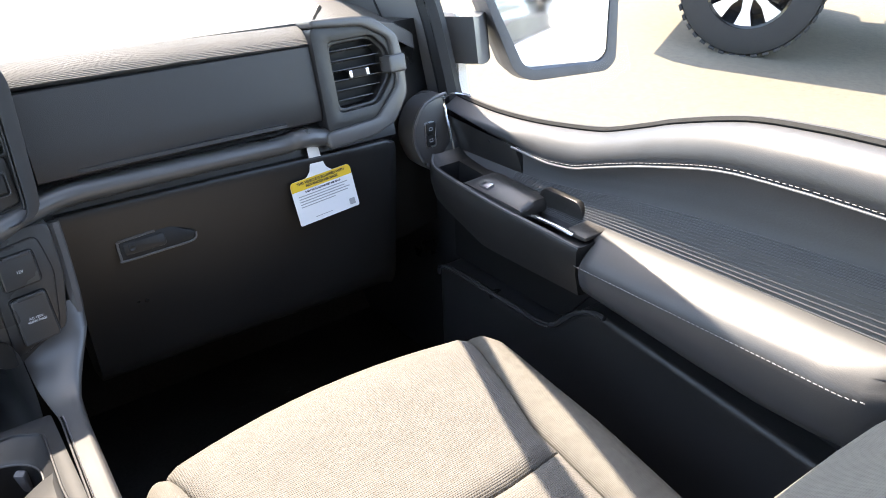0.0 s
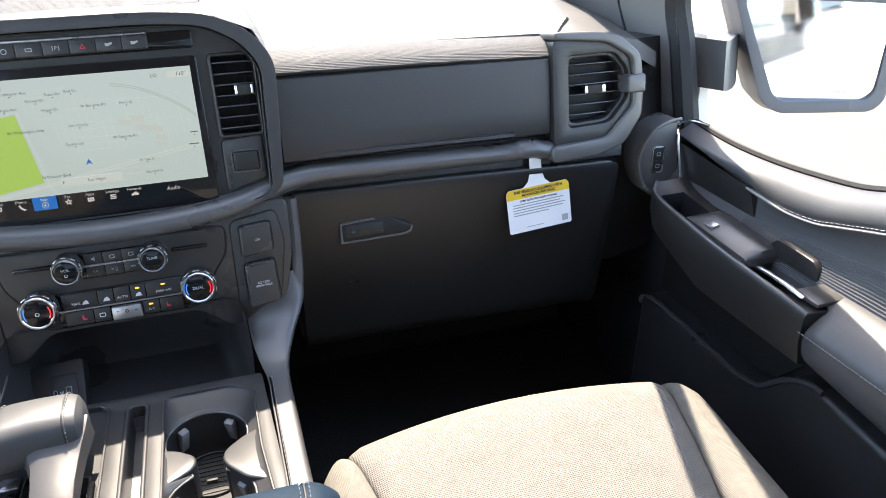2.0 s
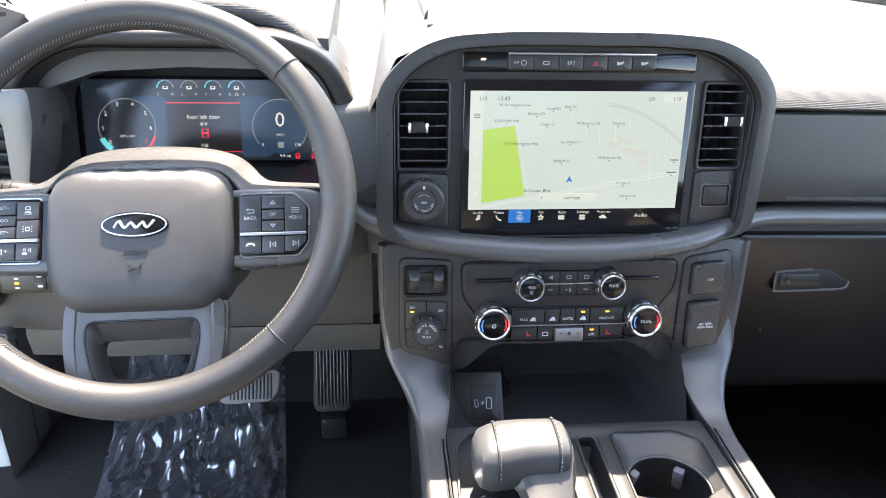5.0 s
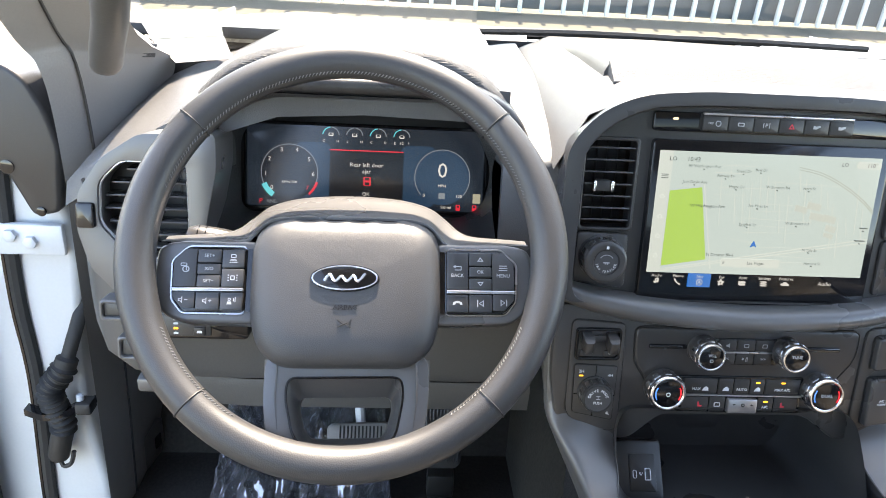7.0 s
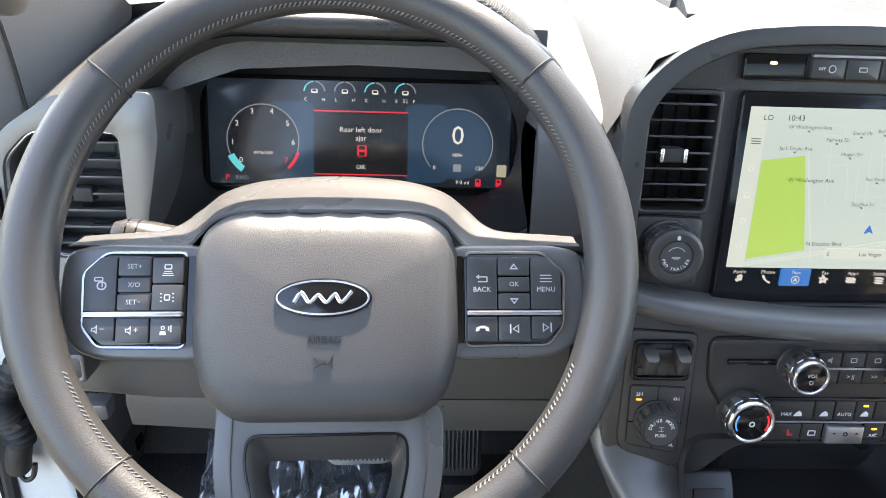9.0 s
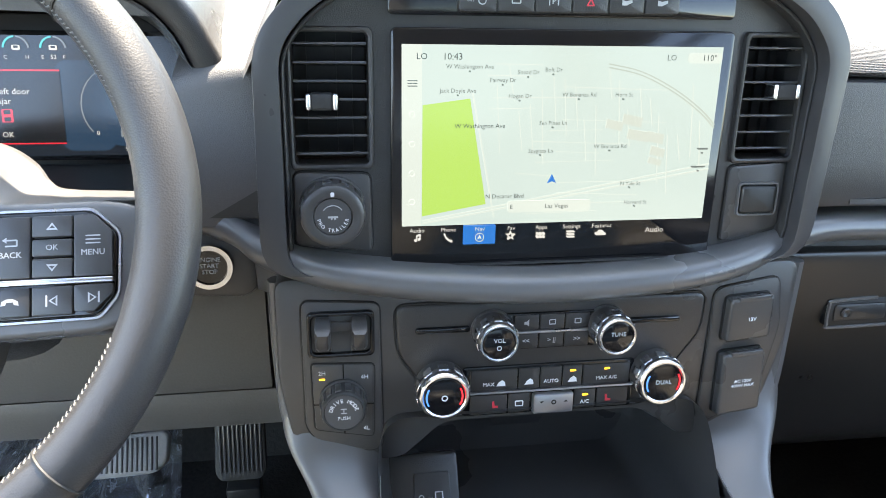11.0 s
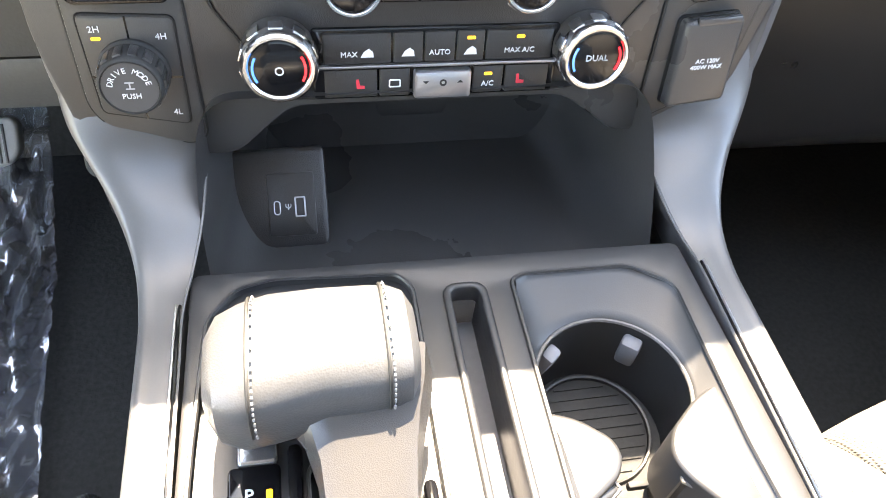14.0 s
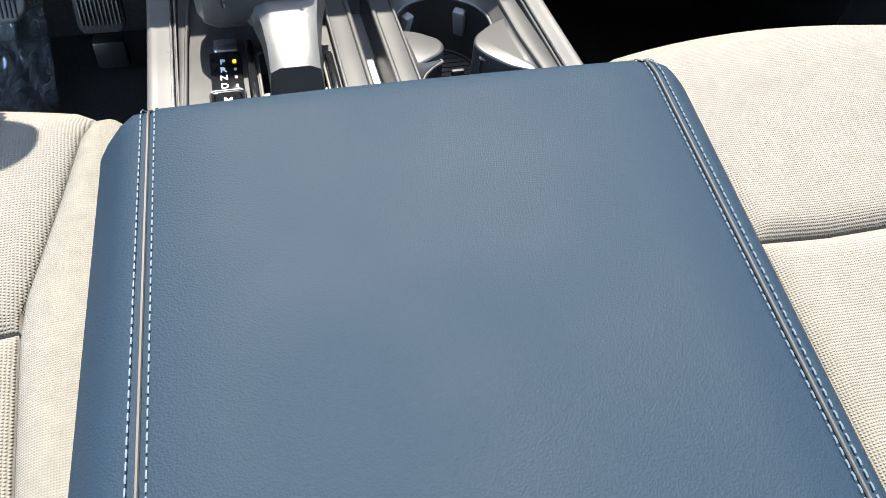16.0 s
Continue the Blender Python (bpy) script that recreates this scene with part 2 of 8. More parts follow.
def letters(text, size, m, material, parent, name="lettering", align="CENTER", depth=0.0004, bold=0.0):
    cu = bpy.data.curves.new("words", "FONT")
    cu.body, cu.size, cu.align_x, cu.align_y, cu.extrude = text, size, align, "CENTER", depth
    cu.resolution_u = 2
    cu.offset = size * bold
    tmp = bpy.data.objects.new("words", cu)
    me = bpy.data.meshes.new_from_object(tmp)
    bpy.data.objects.remove(tmp)
    bpy.data.curves.remove(cu)
    me.name = name
    me.materials.append(material)
    ob = new(name, me)
    ob.parent = parent
    ob.matrix_local = m
    return ob


# the dashboard's own plane: x across, y up along the face, z out towards the seats; its origin is the top middle of the touchscreen
TILT10 = radians(9)
FACE = Matrix(((1, 0, 0, 0), (0, math.sin(TILT10), -math.cos(TILT10), 0), (0, math.cos(TILT10), math.sin(TILT10), 0.90), (0, 0, 0, 1)))


def at(x, y, z=0.0, r=0):
    return FACE @ pose(x, y, z, 0, 0, r)


# ---- the cab's shell ----
GREYBAR = mat("grey_digit", (0.02, 0.022, 0.024), 0.7)


def shell():
    tagged(part("floor", box(1.90, 3.0, 0.06, 0.01, pose(0, -0.85, 0.09)), CARPET), "black carpeted truck cab floor", "floor", kind="structure")
    tagged(part("wall_front", loft([[(x, 0.42, 0.10), (x, 0.62, 0.34), (x, 0.62, 0.90), (x, 0.66, 0.90), (x, 0.66, 0.08), (x, 0.42, 0.06)] for x in (-0.90, 0.90)]), CARPET), "dark carpeted firewall and toe board", "wall", kind="structure")
    tunnel = [(-0.18, 0.11), (-0.15, 0.30), (-0.11, 0.36), (0.11, 0.36), (0.15, 0.30), (0.18, 0.11)]
    tagged(part("floor_tunnel", loft([[(x, y, z) for x, z in tunnel] for y in (0.60, 0.02)]), CARPET), "carpeted transmission tunnel under the console", "floor", kind="structure")
    tagged(part("ceiling", box(1.36, 1.75, 0.05, 0.02, pose(0, -1.33, 1.45)), HEADLINER), "light grey cloth headliner", "ceiling", kind="structure")
    tagged(part("wall_rear", box(1.70, 0.06, 0.75, 0.02, pose(0, -2.20, 0.48)), DASH), "dark rear cab wall below the back window", "wall", kind="structure")
    # Unseen filler, added to stop sun leaking in behind the dashboard.
    tagged(part("cowl_filler", box(1.84, 0.22, 0.03, 0.004, pose(0, 0.60, 0.878)), PLASTIC), "unseen dark filler that closes the light gap behind the dashboard", "shelf", kind="structure")
    # right rear side and rear bench close the cab behind the camera
    for nm, sd in (("right", 1), ("left", -1)):
        tagged(part("wall_" + nm, loft([[(sd * 0.87, y, 0.10), (sd * 0.88, y, 0.80), (sd * 0.93, y, 0.80), (sd * 0.93, y, 0.10)] for y in (-1.16, -2.2)]), DASH), "dark rear door trim", "wall", kind="structure")
        tagged(part("pillar_middle_" + nm, loft([[(sd * 0.86, -1.10, 0.78), (sd * 0.86, -1.24, 0.78), (sd * 0.92, -1.24, 0.78), (sd * 0.92, -1.10, 0.78)], [(sd * 0.70, -1.12, 1.42), (sd * 0.70, -1.26, 1.42), (sd * 0.76, -1.26, 1.42), (sd * 0.76, -1.12, 1.42)]]), PILLAR), "grey middle roof pillar", "pillar", kind="structure")
        tagged(part("pillar_rear_" + nm, loft([[(sd * 0.72, -2.16, 0.84), (sd * 0.72, -2.23, 0.84), (sd * 0.92, -2.23, 0.84), (sd * 0.92, -2.10, 0.84)], [(sd * 0.60, -2.12, 1.43), (sd * 0.60, -2.20, 1.43), (sd * 0.74, -2.20, 1.43), (sd * 0.74, -2.06, 1.43)]]), PILLAR), "grey rear roof pillar", "pillar", kind="structure")
    tagged(part("window_2", loft([[(-0.74, -2.20, 0.85), (0.74, -2.20, 0.85)], [(-0.62, -2.17, 1.43), (0.62, -2.17, 1.43)]], closed=False), PRIVACY), "dark-tinted rear cab window", "window", kind="structure")
    tagged(part("window_3", loft([[(0.91, -1.20, 0.80), (0.91, -2.14, 0.83)], [(0.73, -1.22, 1.42), (0.70, -2.10, 1.42)]], closed=False), PRIVACY), "dark-tinted rear door window", "window", kind="structure")
    tagged(part("rear_bench", box(1.5, 0.55, 0.40, 0.06, pose(0, -1.85, 0.32), seg=3), CLOTH2), "dark grey cloth rear bench seat", "seat")


def pillar(name, side):
    """A front roof pillar with its trim: windscreen edge, seam, door edge and outside, from the belt to the header."""
    if side > 0:
        rings = [[(0.86, 0.45, 0.64), (0.885, 0.135, 0.64), (0.905, 0.07, 0.64), (0.95, 0.12, 0.64), (0.95, 0.45, 0.64)],
                 [(0.84, 0.46, 0.80), (0.882, 0.185, 0.79), (0.900, 0.085, 0.79), (0.945, 0.13, 0.80), (0.93, 0.46, 0.82)],
                 [(0.785, 0.45, 0.90), (0.868, 0.245, 0.92), (0.895, 0.110, 0.92), (0.93, 0.15, 0.93), (0.85, 0.47, 0.93)]]
    else:
        rings = [[(0.89, 0.50, 0.11), (0.890, 0.323, 0.11), (0.900, 0.240, 0.11), (0.95, 0.42, 0.11), (0.95, 0.50, 0.11)],
                 [(0.88, 0.50, 0.38), (0.885, 0.335, 0.38), (0.900, 0.248, 0.38), (0.95, 0.42, 0.38), (0.95, 0.50, 0.38)],
                 [(0.86, 0.45, 0.64), (0.872, 0.30, 0.64), (0.896, 0.245, 0.64), (0.95, 0.42, 0.64), (0.95, 0.45, 0.64)],
                 [(0.84, 0.46, 0.80), (0.855, 0.262, 0.79), (0.883, 0.222, 0.79), (0.93, 0.38, 0.80), (0.93, 0.46, 0.82)],
                 [(0.785, 0.45, 0.893), (0.850, 0.230, 0.925), (0.875, 0.185, 0.92), (0.92, 0.30, 0.93), (0.85, 0.47, 0.93)]]
    rings.append([(0.78, 0.225, 0.997), (0.842, 0.145, 1.005), (0.868, 0.090, 1.00), (0.90, 0.14, 1.01), (0.83, 0.25, 1.025)])
    rings.append([(0.645, -0.42, 1.42), (0.675, -0.46, 1.40), (0.71, -0.50, 1.37), (0.74, -0.47, 1.42), (0.68, -0.42, 1.46)])
    dense = list(zip(*[smooth_path([r[j] for r in rings], 5) for j in range(5)]))
    ob = tagged(part(name, loft([[(side * p.x, p.y, p.z) for p in r] for r in dense]), PILLAR, smooth=32), "dark grey plastic windscreen pillar trim", "pillar", kind="structure")
    seam = [Vector((side * (p.x - 0.001), p.y, p.z)) for p in smooth_path([r[1] for r in rings], 5)]
    part("seam", tube(seam, 0.0022, 6), INK, ob)
    g = Matrix.Translation((side * 0.806, 0.365, 0.925)) @ pose(0, 0, 0, -28, side * 75)
    part("speaker_grille", box(0.022, 0.050, 0.006, 0.002, g), KNIT, ob, "small perforated tweeter grille")
    return ob


shell()
pillar("pillar_right", 1)
pillar("pillar_left", -1)
ws = [[(-0.80 + 1.6 * i / 8, 0.60 - 0.15 * abs(i / 4 - 1) ** 2, 0.955 - 0.052 * abs(i / 4 - 1) ** 2) for i in range(9)],
      [(-0.66 + 1.32 * i / 8, -0.42 - 0.05 * abs(i / 4 - 1) ** 2, 1.44) for i in range(9)]]
w = tagged(part("window_1", loft(ws, closed=False), WINDSHIELD), "large raked windscreen of clear glass", "windscreen", kind="structure")
w.visible_shadow = False

st = thing("windscreen_sticker", "white paper and pale blue sheet inside the windscreen", "sticker")
up_ = Vector((0, -0.47, 1.0)).normalized()
def sheet(name, pts, m):
    P = [Vector(p) - up_ * 0.004 for p in pts]
    part(name, loft([P, [p - up_ * 0.0008 for p in P]]), m, st, smooth=0)
sheet("paper", [(-0.824, 0.462, 0.930), (-0.712, 0.479, 0.938), (-0.687, 0.423, 0.912), (-0.772, 0.407, 0.904)], mat("sticker_paper", (0.20, 0.20, 0.20), 0.6, var=0.03))
sheet("blue_sheet", [(-0.875, 0.541, 0.967), (-0.737, 0.553, 0.973), (-0.713, 0.480, 0.9385), (-0.824, 0.463, 0.9305)], mat("pale_blue_sheet", (0.040, 0.062, 0.072), 0.5))
for k in range(6):
    a = Vector((-0.745 + k * 0.0075, 0.438 + k * 0.0014, 0.9192 + k * 0.0006)) - up_ * 0.005
    sheet("digit_bar", [a, a + Vector((0.0045, 0.0008, 0.0004)), a + Vector((0.0035, 0.0108, 0.0054)), a + Vector((-0.001, 0.010, 0.0050))], GREYBAR)
# ---- dashboard: bodies ----
dash = thing("dashboard", "dark grey truck dashboard with satin grey trim", "dashboard")


def arc_letters(s, size, cx, cy, z, r, sweep, m, parent, below=False):
    """Words set along an arc over (or below) a knob's centre."""
    for k, c in enumerate(s):
        if c == " ":
            continue
        a = sweep * (k / (len(s) - 1) - 0.5)
        if below:
            x, y, turn = cx + r * math.sin(math.radians(a)), cy - r * math.cos(math.radians(a)), a
        else:
            x, y, turn = cx + r * math.sin(math.radians(a)), cy + r * math.cos(math.radians(a)), -a
        letters(c, size, at(x, y, z) @ pose(0, 0, 0, 0, 0, turn), m, parent, "letter")


def run(profile, path, material, name, parent=None, label="", m=FACE, smooth=40):
    """A moulding: profile of (y, z) carried along x; path rows are x, dy, dz."""
    return part(name, strip(profile, path, m), material, parent, label, smooth)


def arc_profile(pts, n=4):
    return [(p.x, p.y) for p in smooth_path([(a, b, 0) for a, b in pts], n)]


def build_passenger_side():
    # top, from the windscreen to the patterned strip
    top = [(0.10, -0.52), (0.125, -0.52), (0.085, -0.34), (0.042, -0.16), (0.014, -0.075), (0.006, -0.055), (-0.02, -0.055)]
    run(top, [(0.215, 0.004, 0), (0.45, 0, 0), (0.64, -0.004, 0), (0.76, -0.016, -0.01), (0.815, -0.028, -0.03), (0.862, -0.050, -0.05)], SUNLITTOP, "top_pad", dash)
    strip_p = [(0.0065, -0.056), (0.004, -0.044), (-0.004, -0.030), (-0.014, -0.020), (-0.023, -0.016), (-0.026, -0.020), (-0.030, -0.05)]
    run(strip_p, [(0.226, 0.004, 0.004), (0.44, 0, 0), (0.630, -0.006, -0.006)], KNIT, "patterned_strip", dash, "grey patterned knit strip")
    pad = [(-0.0275, -0.06), (-0.0275, -0.022), (-0.030, -0.0175), (-0.05, -0.0160), (-0.10, -0.0160), (-0.130, -0.0165), (-0.139, -0.020), (-0.142, -0.03), (-0.142, -0.06)]
    run(pad, [(0.229, 0.002, 0.006), (0.44, 0, 0), (0.626, -0.003, -0.003)], PAD, "storage_lid", dash)
    groove = [(-0.1290, -0.020), (-0.1305, -0.0125), (-0.1350, -0.0125), (-0.1365, -0.020)]
    run(groove, [(0.277, 0, 0), (0.285, 0, 0.001), (0.555, -0.004, 0.001), (0.565, -0.004, 0)], PAD, "lip", dash)
    back = [(-0.135, -0.05), (-0.150, -0.040), (-0.19, -0.040), (-0.20, -0.06)]
    run(back, [(0.20, 0, 0), (0.76, -0.004, -0.002)], PLASTIC, "recess", dash)
    run([(0.0, -0.30), (-0.02, -0.085), (-0.20, -0.075), (-0.40, -0.110), (-0.40, -0.30)], [(0.70, 0, 0), (0.80, 0, -0.02), (0.902, 0, -0.06)], PLASTIC, "end_panel", dash)
    # glove box door
    g = [(-0.186, -0.06), (-0.188, -0.034), (-0.193, -0.029), (-0.21, -0.032), (-0.26, -0.047), (-0.33, -0.070), (-0.42, -0.100), (-0.455, -0.118), (-0.47, -0.15), (-0.47, -0.25), (-0.30, -0.25)]
    g = arc_profile(g, 3)
    run(g, [(0.235, 0.004, 0.002), (0.45, 0, 0), (0.66, -0.006, 0), (0.735, -0.010, -0.004), (0.757, -0.018, -0.016), (0.768, -0.03, -0.04)], PLASTIC, "glove_box", dash)
    # its handle: a near-black plate painted in for the recess's shade, with a paddle
    h = part("glove_box_handle", slab(smooth_outline([(0.297, -0.2405), (0.370, -0.2375), (0.406, -0.2560), (0.400, -0.2680), (0.297, -0.2700)], 0.008), -0.070, -0.048, 0.003, FACE @ pose(0, 0, 0.0085), None, ()), VOID, dash, "release handle, its shaded recess a near-black plate")
    part("paddle", slab(rrect(0.333, -0.2535, 0.058, 0.018, 0.004), -0.05, -0.0378, 0.002, FACE), PLASTIC, h)
    part("key_lock", lathe([(0.0055, 0), (0.0055, 0.002), (0.004, 0.0025), (0.0005, 0.001)], 16, at(0.316, -0.2535, -0.0380)), PLASTIC, h)
    part("lip", tube(smooth_path([(0.350, -0.2390, -0.0396), (0.303, -0.2412, -0.0396), (0.2985, -0.2450, -0.0396), (0.2985, -0.2660, -0.0396), (0.303, -0.2695, -0.0396), (0.36, -0.2690, -0.0396), (0.398, -0.2675, -0.0396), (0.4045, -0.2575, -0.0396)], 4), 0.0018, 6, m=FACE), TRIM, h)


def build_end_vent():
    """The outboard vent of the passenger side in its wrap-round trim."""
    hole = [(0.6575, -0.0365), (0.726, -0.0360), (0.7465, -0.0575), (0.7485, -0.0955), (0.7185, -0.1285), (0.6575, -0.1310)]
    # The backing's black carries the shade inside the vent.
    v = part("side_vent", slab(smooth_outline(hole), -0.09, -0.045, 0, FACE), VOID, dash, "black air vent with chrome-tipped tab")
    for k in range(6):
        y = -0.047 - k * 0.0148
        x1 = (0.738, 0.746, 0.747, 0.746, 0.738, 0.722)[k]
        part("slat", box(x1 - 0.656, 0.0022, 0.022, 0.0008, FACE @ pose((x1 + 0.656) / 2, y, -0.036, -8)), SLAT, v)
    tab(0.702, -0.0835, -0.0205, v, 0.040)
    # dark plate round the vent, and the satin band that wraps round its end
    edge = [(0.628, -0.163), (0.714, -0.1575), (0.7595, -0.111), (0.7565, -0.0395), (0.714, -0.014), (0.628, -0.006)]
    pl = part("vent_plate", slab(smooth_outline(edge, 0.012), -0.09, -0.011, 0.003, FACE, None, (smooth_outline([(0.651, -0.0305), (0.729, -0.0300), (0.7520, -0.0550), (0.7540, -0.0980), (0.7215, -0.1345), (0.651, -0.1370)]),)), DASH, dash)
    part("vent_surround", slab(smooth_outline([(0.650, -0.0295), (0.7295, -0.0290), (0.7530, -0.0545), (0.7550, -0.0985), (0.7220, -0.1355), (0.650, -0.1380)]), -0.07, -0.018, 0.003, FACE, None, (smooth_outline(hole),)), DASH, pl)
    band = [(0.628, 0.004), (0.700, 0.001), (0.733, -0.005), (0.771, -0.036), (0.7765, -0.080), (0.774, -0.128), (0.744, -0.168), (0.700, -0.182), (0.622, -0.186), (0.622, -0.1605), (0.713, -0.1555), (0.7585, -0.1105), (0.7555, -0.0400), (0.7135, -0.0155), (0.628, -0.0075)]
    ob = part("end_trim", slab(smooth_outline(band, 0.010), -0.09, -0.004, 0.005, FACE, None, (), 3), TRIM, dash, "satin grey band round the end vent")
    part("clip", slab(rrect(0.7610, -0.0790, 0.030, 0.027, 0.004), -0.03, 0.0015, 0.003, FACE, None, (), 3), TRIM, ob)
    part("cap", tube(smooth_path([(0.636, -0.010, -0.022), (0.643, -0.002, -0.030), (0.656, 0.010, -0.040), (0.670, 0.020, -0.050)], 4), [0.0032] * 10 + [0.0042] * 3, 8, m=FACE), PLASTIC, dash)


def smooth_outline(pts, r=0.010, n=4):
    """Rounds the corners of a polygon."""
    out, c = [], len(pts)
    for i in range(c):
        p, a, b = Vector(pts[i]), Vector(pts[i - 1]), Vector(pts[(i + 1) % c])
        q = min(r, (a - p).length * 0.45, (b - p).length * 0.45)
        s, e = p + (a - p).normalized() * q, p + (b - p).normalized() * q
        for k in range(n + 1):
            t = k / n
            v = s * (1 - t) ** 2 + p * 2 * t * (1 - t) + e * t * t
            out.append((v.x, v.y))
    return out


def tab(x, y, z, parent, w=0.027):
    t = part("vent_tab", slab(rrect(x, y, w * 0.62, 0.0125, 0.002), z - 0.012, z, 0.002, FACE), RUBBER, parent)
    for s in (-1, 1):
        part("tip", slab(rrect(x + s * w * 0.37, y, w * 0.15, 0.0125, 0.0018), z - 0.012, z + 0.0012, 0.0015, FACE, None, (), 3), CHROME, t)


def build_stack():
    """The middle of the dashboard: hood, vents, pods, screen."""
    outer = smooth_outline([(-0.239, -0.175), (-0.237, 0.002), (-0.205, 0.040), (-0.160, 0.060), (-0.09, 0.066), (0.09, 0.066), (0.158, 0.060), (0.206, 0.037), (0.232, 0.000), (0.222, -0.175)], 0.03, 5)
    inner = smooth_outline([(-0.219, -0.175), (-0.219, -0.004), (-0.194, 0.026), (-0.154, 0.0465), (-0.09, 0.0515), (0.09, 0.0515), (0.152, 0.0465), (0.192, 0.024), (0.214, -0.006), (0.208, -0.175)], 0.025, 5)
    part("hood", slab(outer, -0.16, 0.016, 0.008, FACE, None, (inner,), 3), HOOD, dash, "satin dark grey arched hood round the screen")
    part("hood_liner", slab([(x * 0.998, y - 0.0006) for x, y in inner], -0.10, 0.002, 0.003, FACE, None, (smooth_outline([(-0.2155, -0.174), (-0.2155, -0.006), (-0.191, 0.0225), (-0.152, 0.043), (-0.09, 0.0478), (0.09, 0.0478), (0.150, 0.043), (0.189, 0.0205), (0.2105, -0.008), (0.2045, -0.174)], 0.025, 5),), 2), DASH, dash)
    face = [(-0.221, -0.185), (-0.221, 0.0), (-0.150, 0.049), (0.150, 0.049), (0.216, 0.0), (0.210, -0.185)]
    vl = smooth_outline([(-0.2105, 0.0075), (-0.1535, 0.0075), (-0.1545, -0.0920), (-0.2115, -0.0905)], 0.004, 3)
    vr = smooth_outline([(0.1545, 0.0075), (0.2050, 0.0085), (0.2045, -0.0905), (0.1555, -0.0925)], 0.004, 3)
    part("stack_face", slab(face, -0.03, -0.010, 0, FACE, None, (vl, vr)), DASH, dash)
    for s, x0, x1 in ((-1, -0.2105, -0.1540), (1, 0.1545, 0.2050)):
        # Backing and vanes are coloured near-black, as deep in shade.
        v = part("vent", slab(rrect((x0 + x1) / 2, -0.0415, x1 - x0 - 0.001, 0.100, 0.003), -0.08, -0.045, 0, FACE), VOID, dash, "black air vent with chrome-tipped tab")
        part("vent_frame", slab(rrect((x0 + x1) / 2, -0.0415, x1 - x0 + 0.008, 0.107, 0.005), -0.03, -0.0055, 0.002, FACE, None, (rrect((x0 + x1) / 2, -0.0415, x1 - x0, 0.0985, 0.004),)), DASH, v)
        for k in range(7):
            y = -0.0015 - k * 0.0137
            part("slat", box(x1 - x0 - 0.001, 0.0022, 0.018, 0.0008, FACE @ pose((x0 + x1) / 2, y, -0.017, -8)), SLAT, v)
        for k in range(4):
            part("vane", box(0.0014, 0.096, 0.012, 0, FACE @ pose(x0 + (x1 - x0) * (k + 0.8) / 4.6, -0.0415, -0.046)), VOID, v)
        tab(-0.1890 if s < 0 else 0.1900, -0.0425 if s < 0 else -0.0348, -0.0005, v)
    # pods under the vents
    pod = part("tow_pod", slab(smooth_outline([(-0.2125, -0.0965), (-0.1530, -0.0985), (-0.1520, -0.163), (-0.2135, -0.156)], 0.006), -0.03, -0.006, 0.002, FACE), PANEL, dash)
    joint(pod, [(-0.2125, -0.0965), (-0.1530, -0.0985), (-0.1520, -0.163), (-0.2135, -0.156)], -0.0095)
    KX, KY = -0.1835, -0.1255
    knob = part("tow_knob", lathe([(0.0262, -0.012), (0.0262, 0.002), (0.0250, 0.0035), (0.0248, 0.020), (0.0238, 0.0240), (0.0220, 0.0255), (0.0200, 0.0258), (0.0150, 0.0250), (0.0143, 0.0232), (0.0005, 0.0232)], 56, at(KX, KY, -0.004)), PANEL, pod, "round black towing knob with a ridged ring")
    for k in range(12):
        a = math.radians(30 * k + 8)
        part("ridge", box(0.0078, 0.0022, 0.0120, 0.0008, at(KX + 0.0244 * math.cos(a), KY + 0.0244 * math.sin(a), 0.0095, math.degrees(a) + 90)), SLAT, knob)
    part("knob_face", lathe([(0.0141, 0.0228), (0.0138, 0.0240), (0.0005, 0.0240)], 40, at(KX, KY, -0.004)), GREYPAINT2, knob)
    arc_letters("PRO TRAILER", 0.0040, KX, KY, 0.0202, 0.0110, 150, WHITEPRINT, knob, True)
    part("pointer", slab(rrect(KX, KY + 0.0173, 0.0028, 0.0036, 0.001), 0.016, 0.0218, 0, FACE), WHITEPRINT, knob)
    part("icon", tube([(KX + 0.0085 * math.cos(math.radians(d)), KY + 0.0085 * math.sin(math.radians(d)), 0.0201) for d in range(35, 146, 10)], 0.0004, 5, m=FACE), GREYPRINT, knob)
    part("icon", slab(rrect(KX, KY - 0.0005, 0.0075, 0.0014, 0.0004, 2), 0.018, 0.0202, 0, FACE), GREYPRINT, knob)
    for dx in (-0.001, 0.0015):
        part("icon", slab(rrect(KX + dx, KY - 0.0018, 0.0014, 0.0014, 0.0006, 3), 0.018, 0.0202, 0, FACE), GREYPRINT, knob)
    pod = part("switch_pod", slab(smooth_outline([(0.1520, -0.0975), (0.2035, -0.0945), (0.2040, -0.152), (0.1515, -0.165)], 0.006), -0.03, -0.006, 0.002, FACE), PANEL, dash)
    joint(pod, [(0.1520, -0.0975), (0.2035, -0.0945), (0.2040, -0.152), (0.1515, -0.165)], -0.0095)
    part("switch_frame", slab(rrect(0.1800, -0.1262, 0.038, 0.030, 0.004), -0.01, -0.003, 0.0015, FACE, None, (rrect(0.1800, -0.1262, 0.034, 0.026, 0.003),)), TRIM, pod)
    part("switch", slab(rrect(0.1800, -0.1262, 0.032, 0.024, 0.003), -0.008, -0.0020, 0.0022, FACE, None, (), 3), PLASTIC, pod)
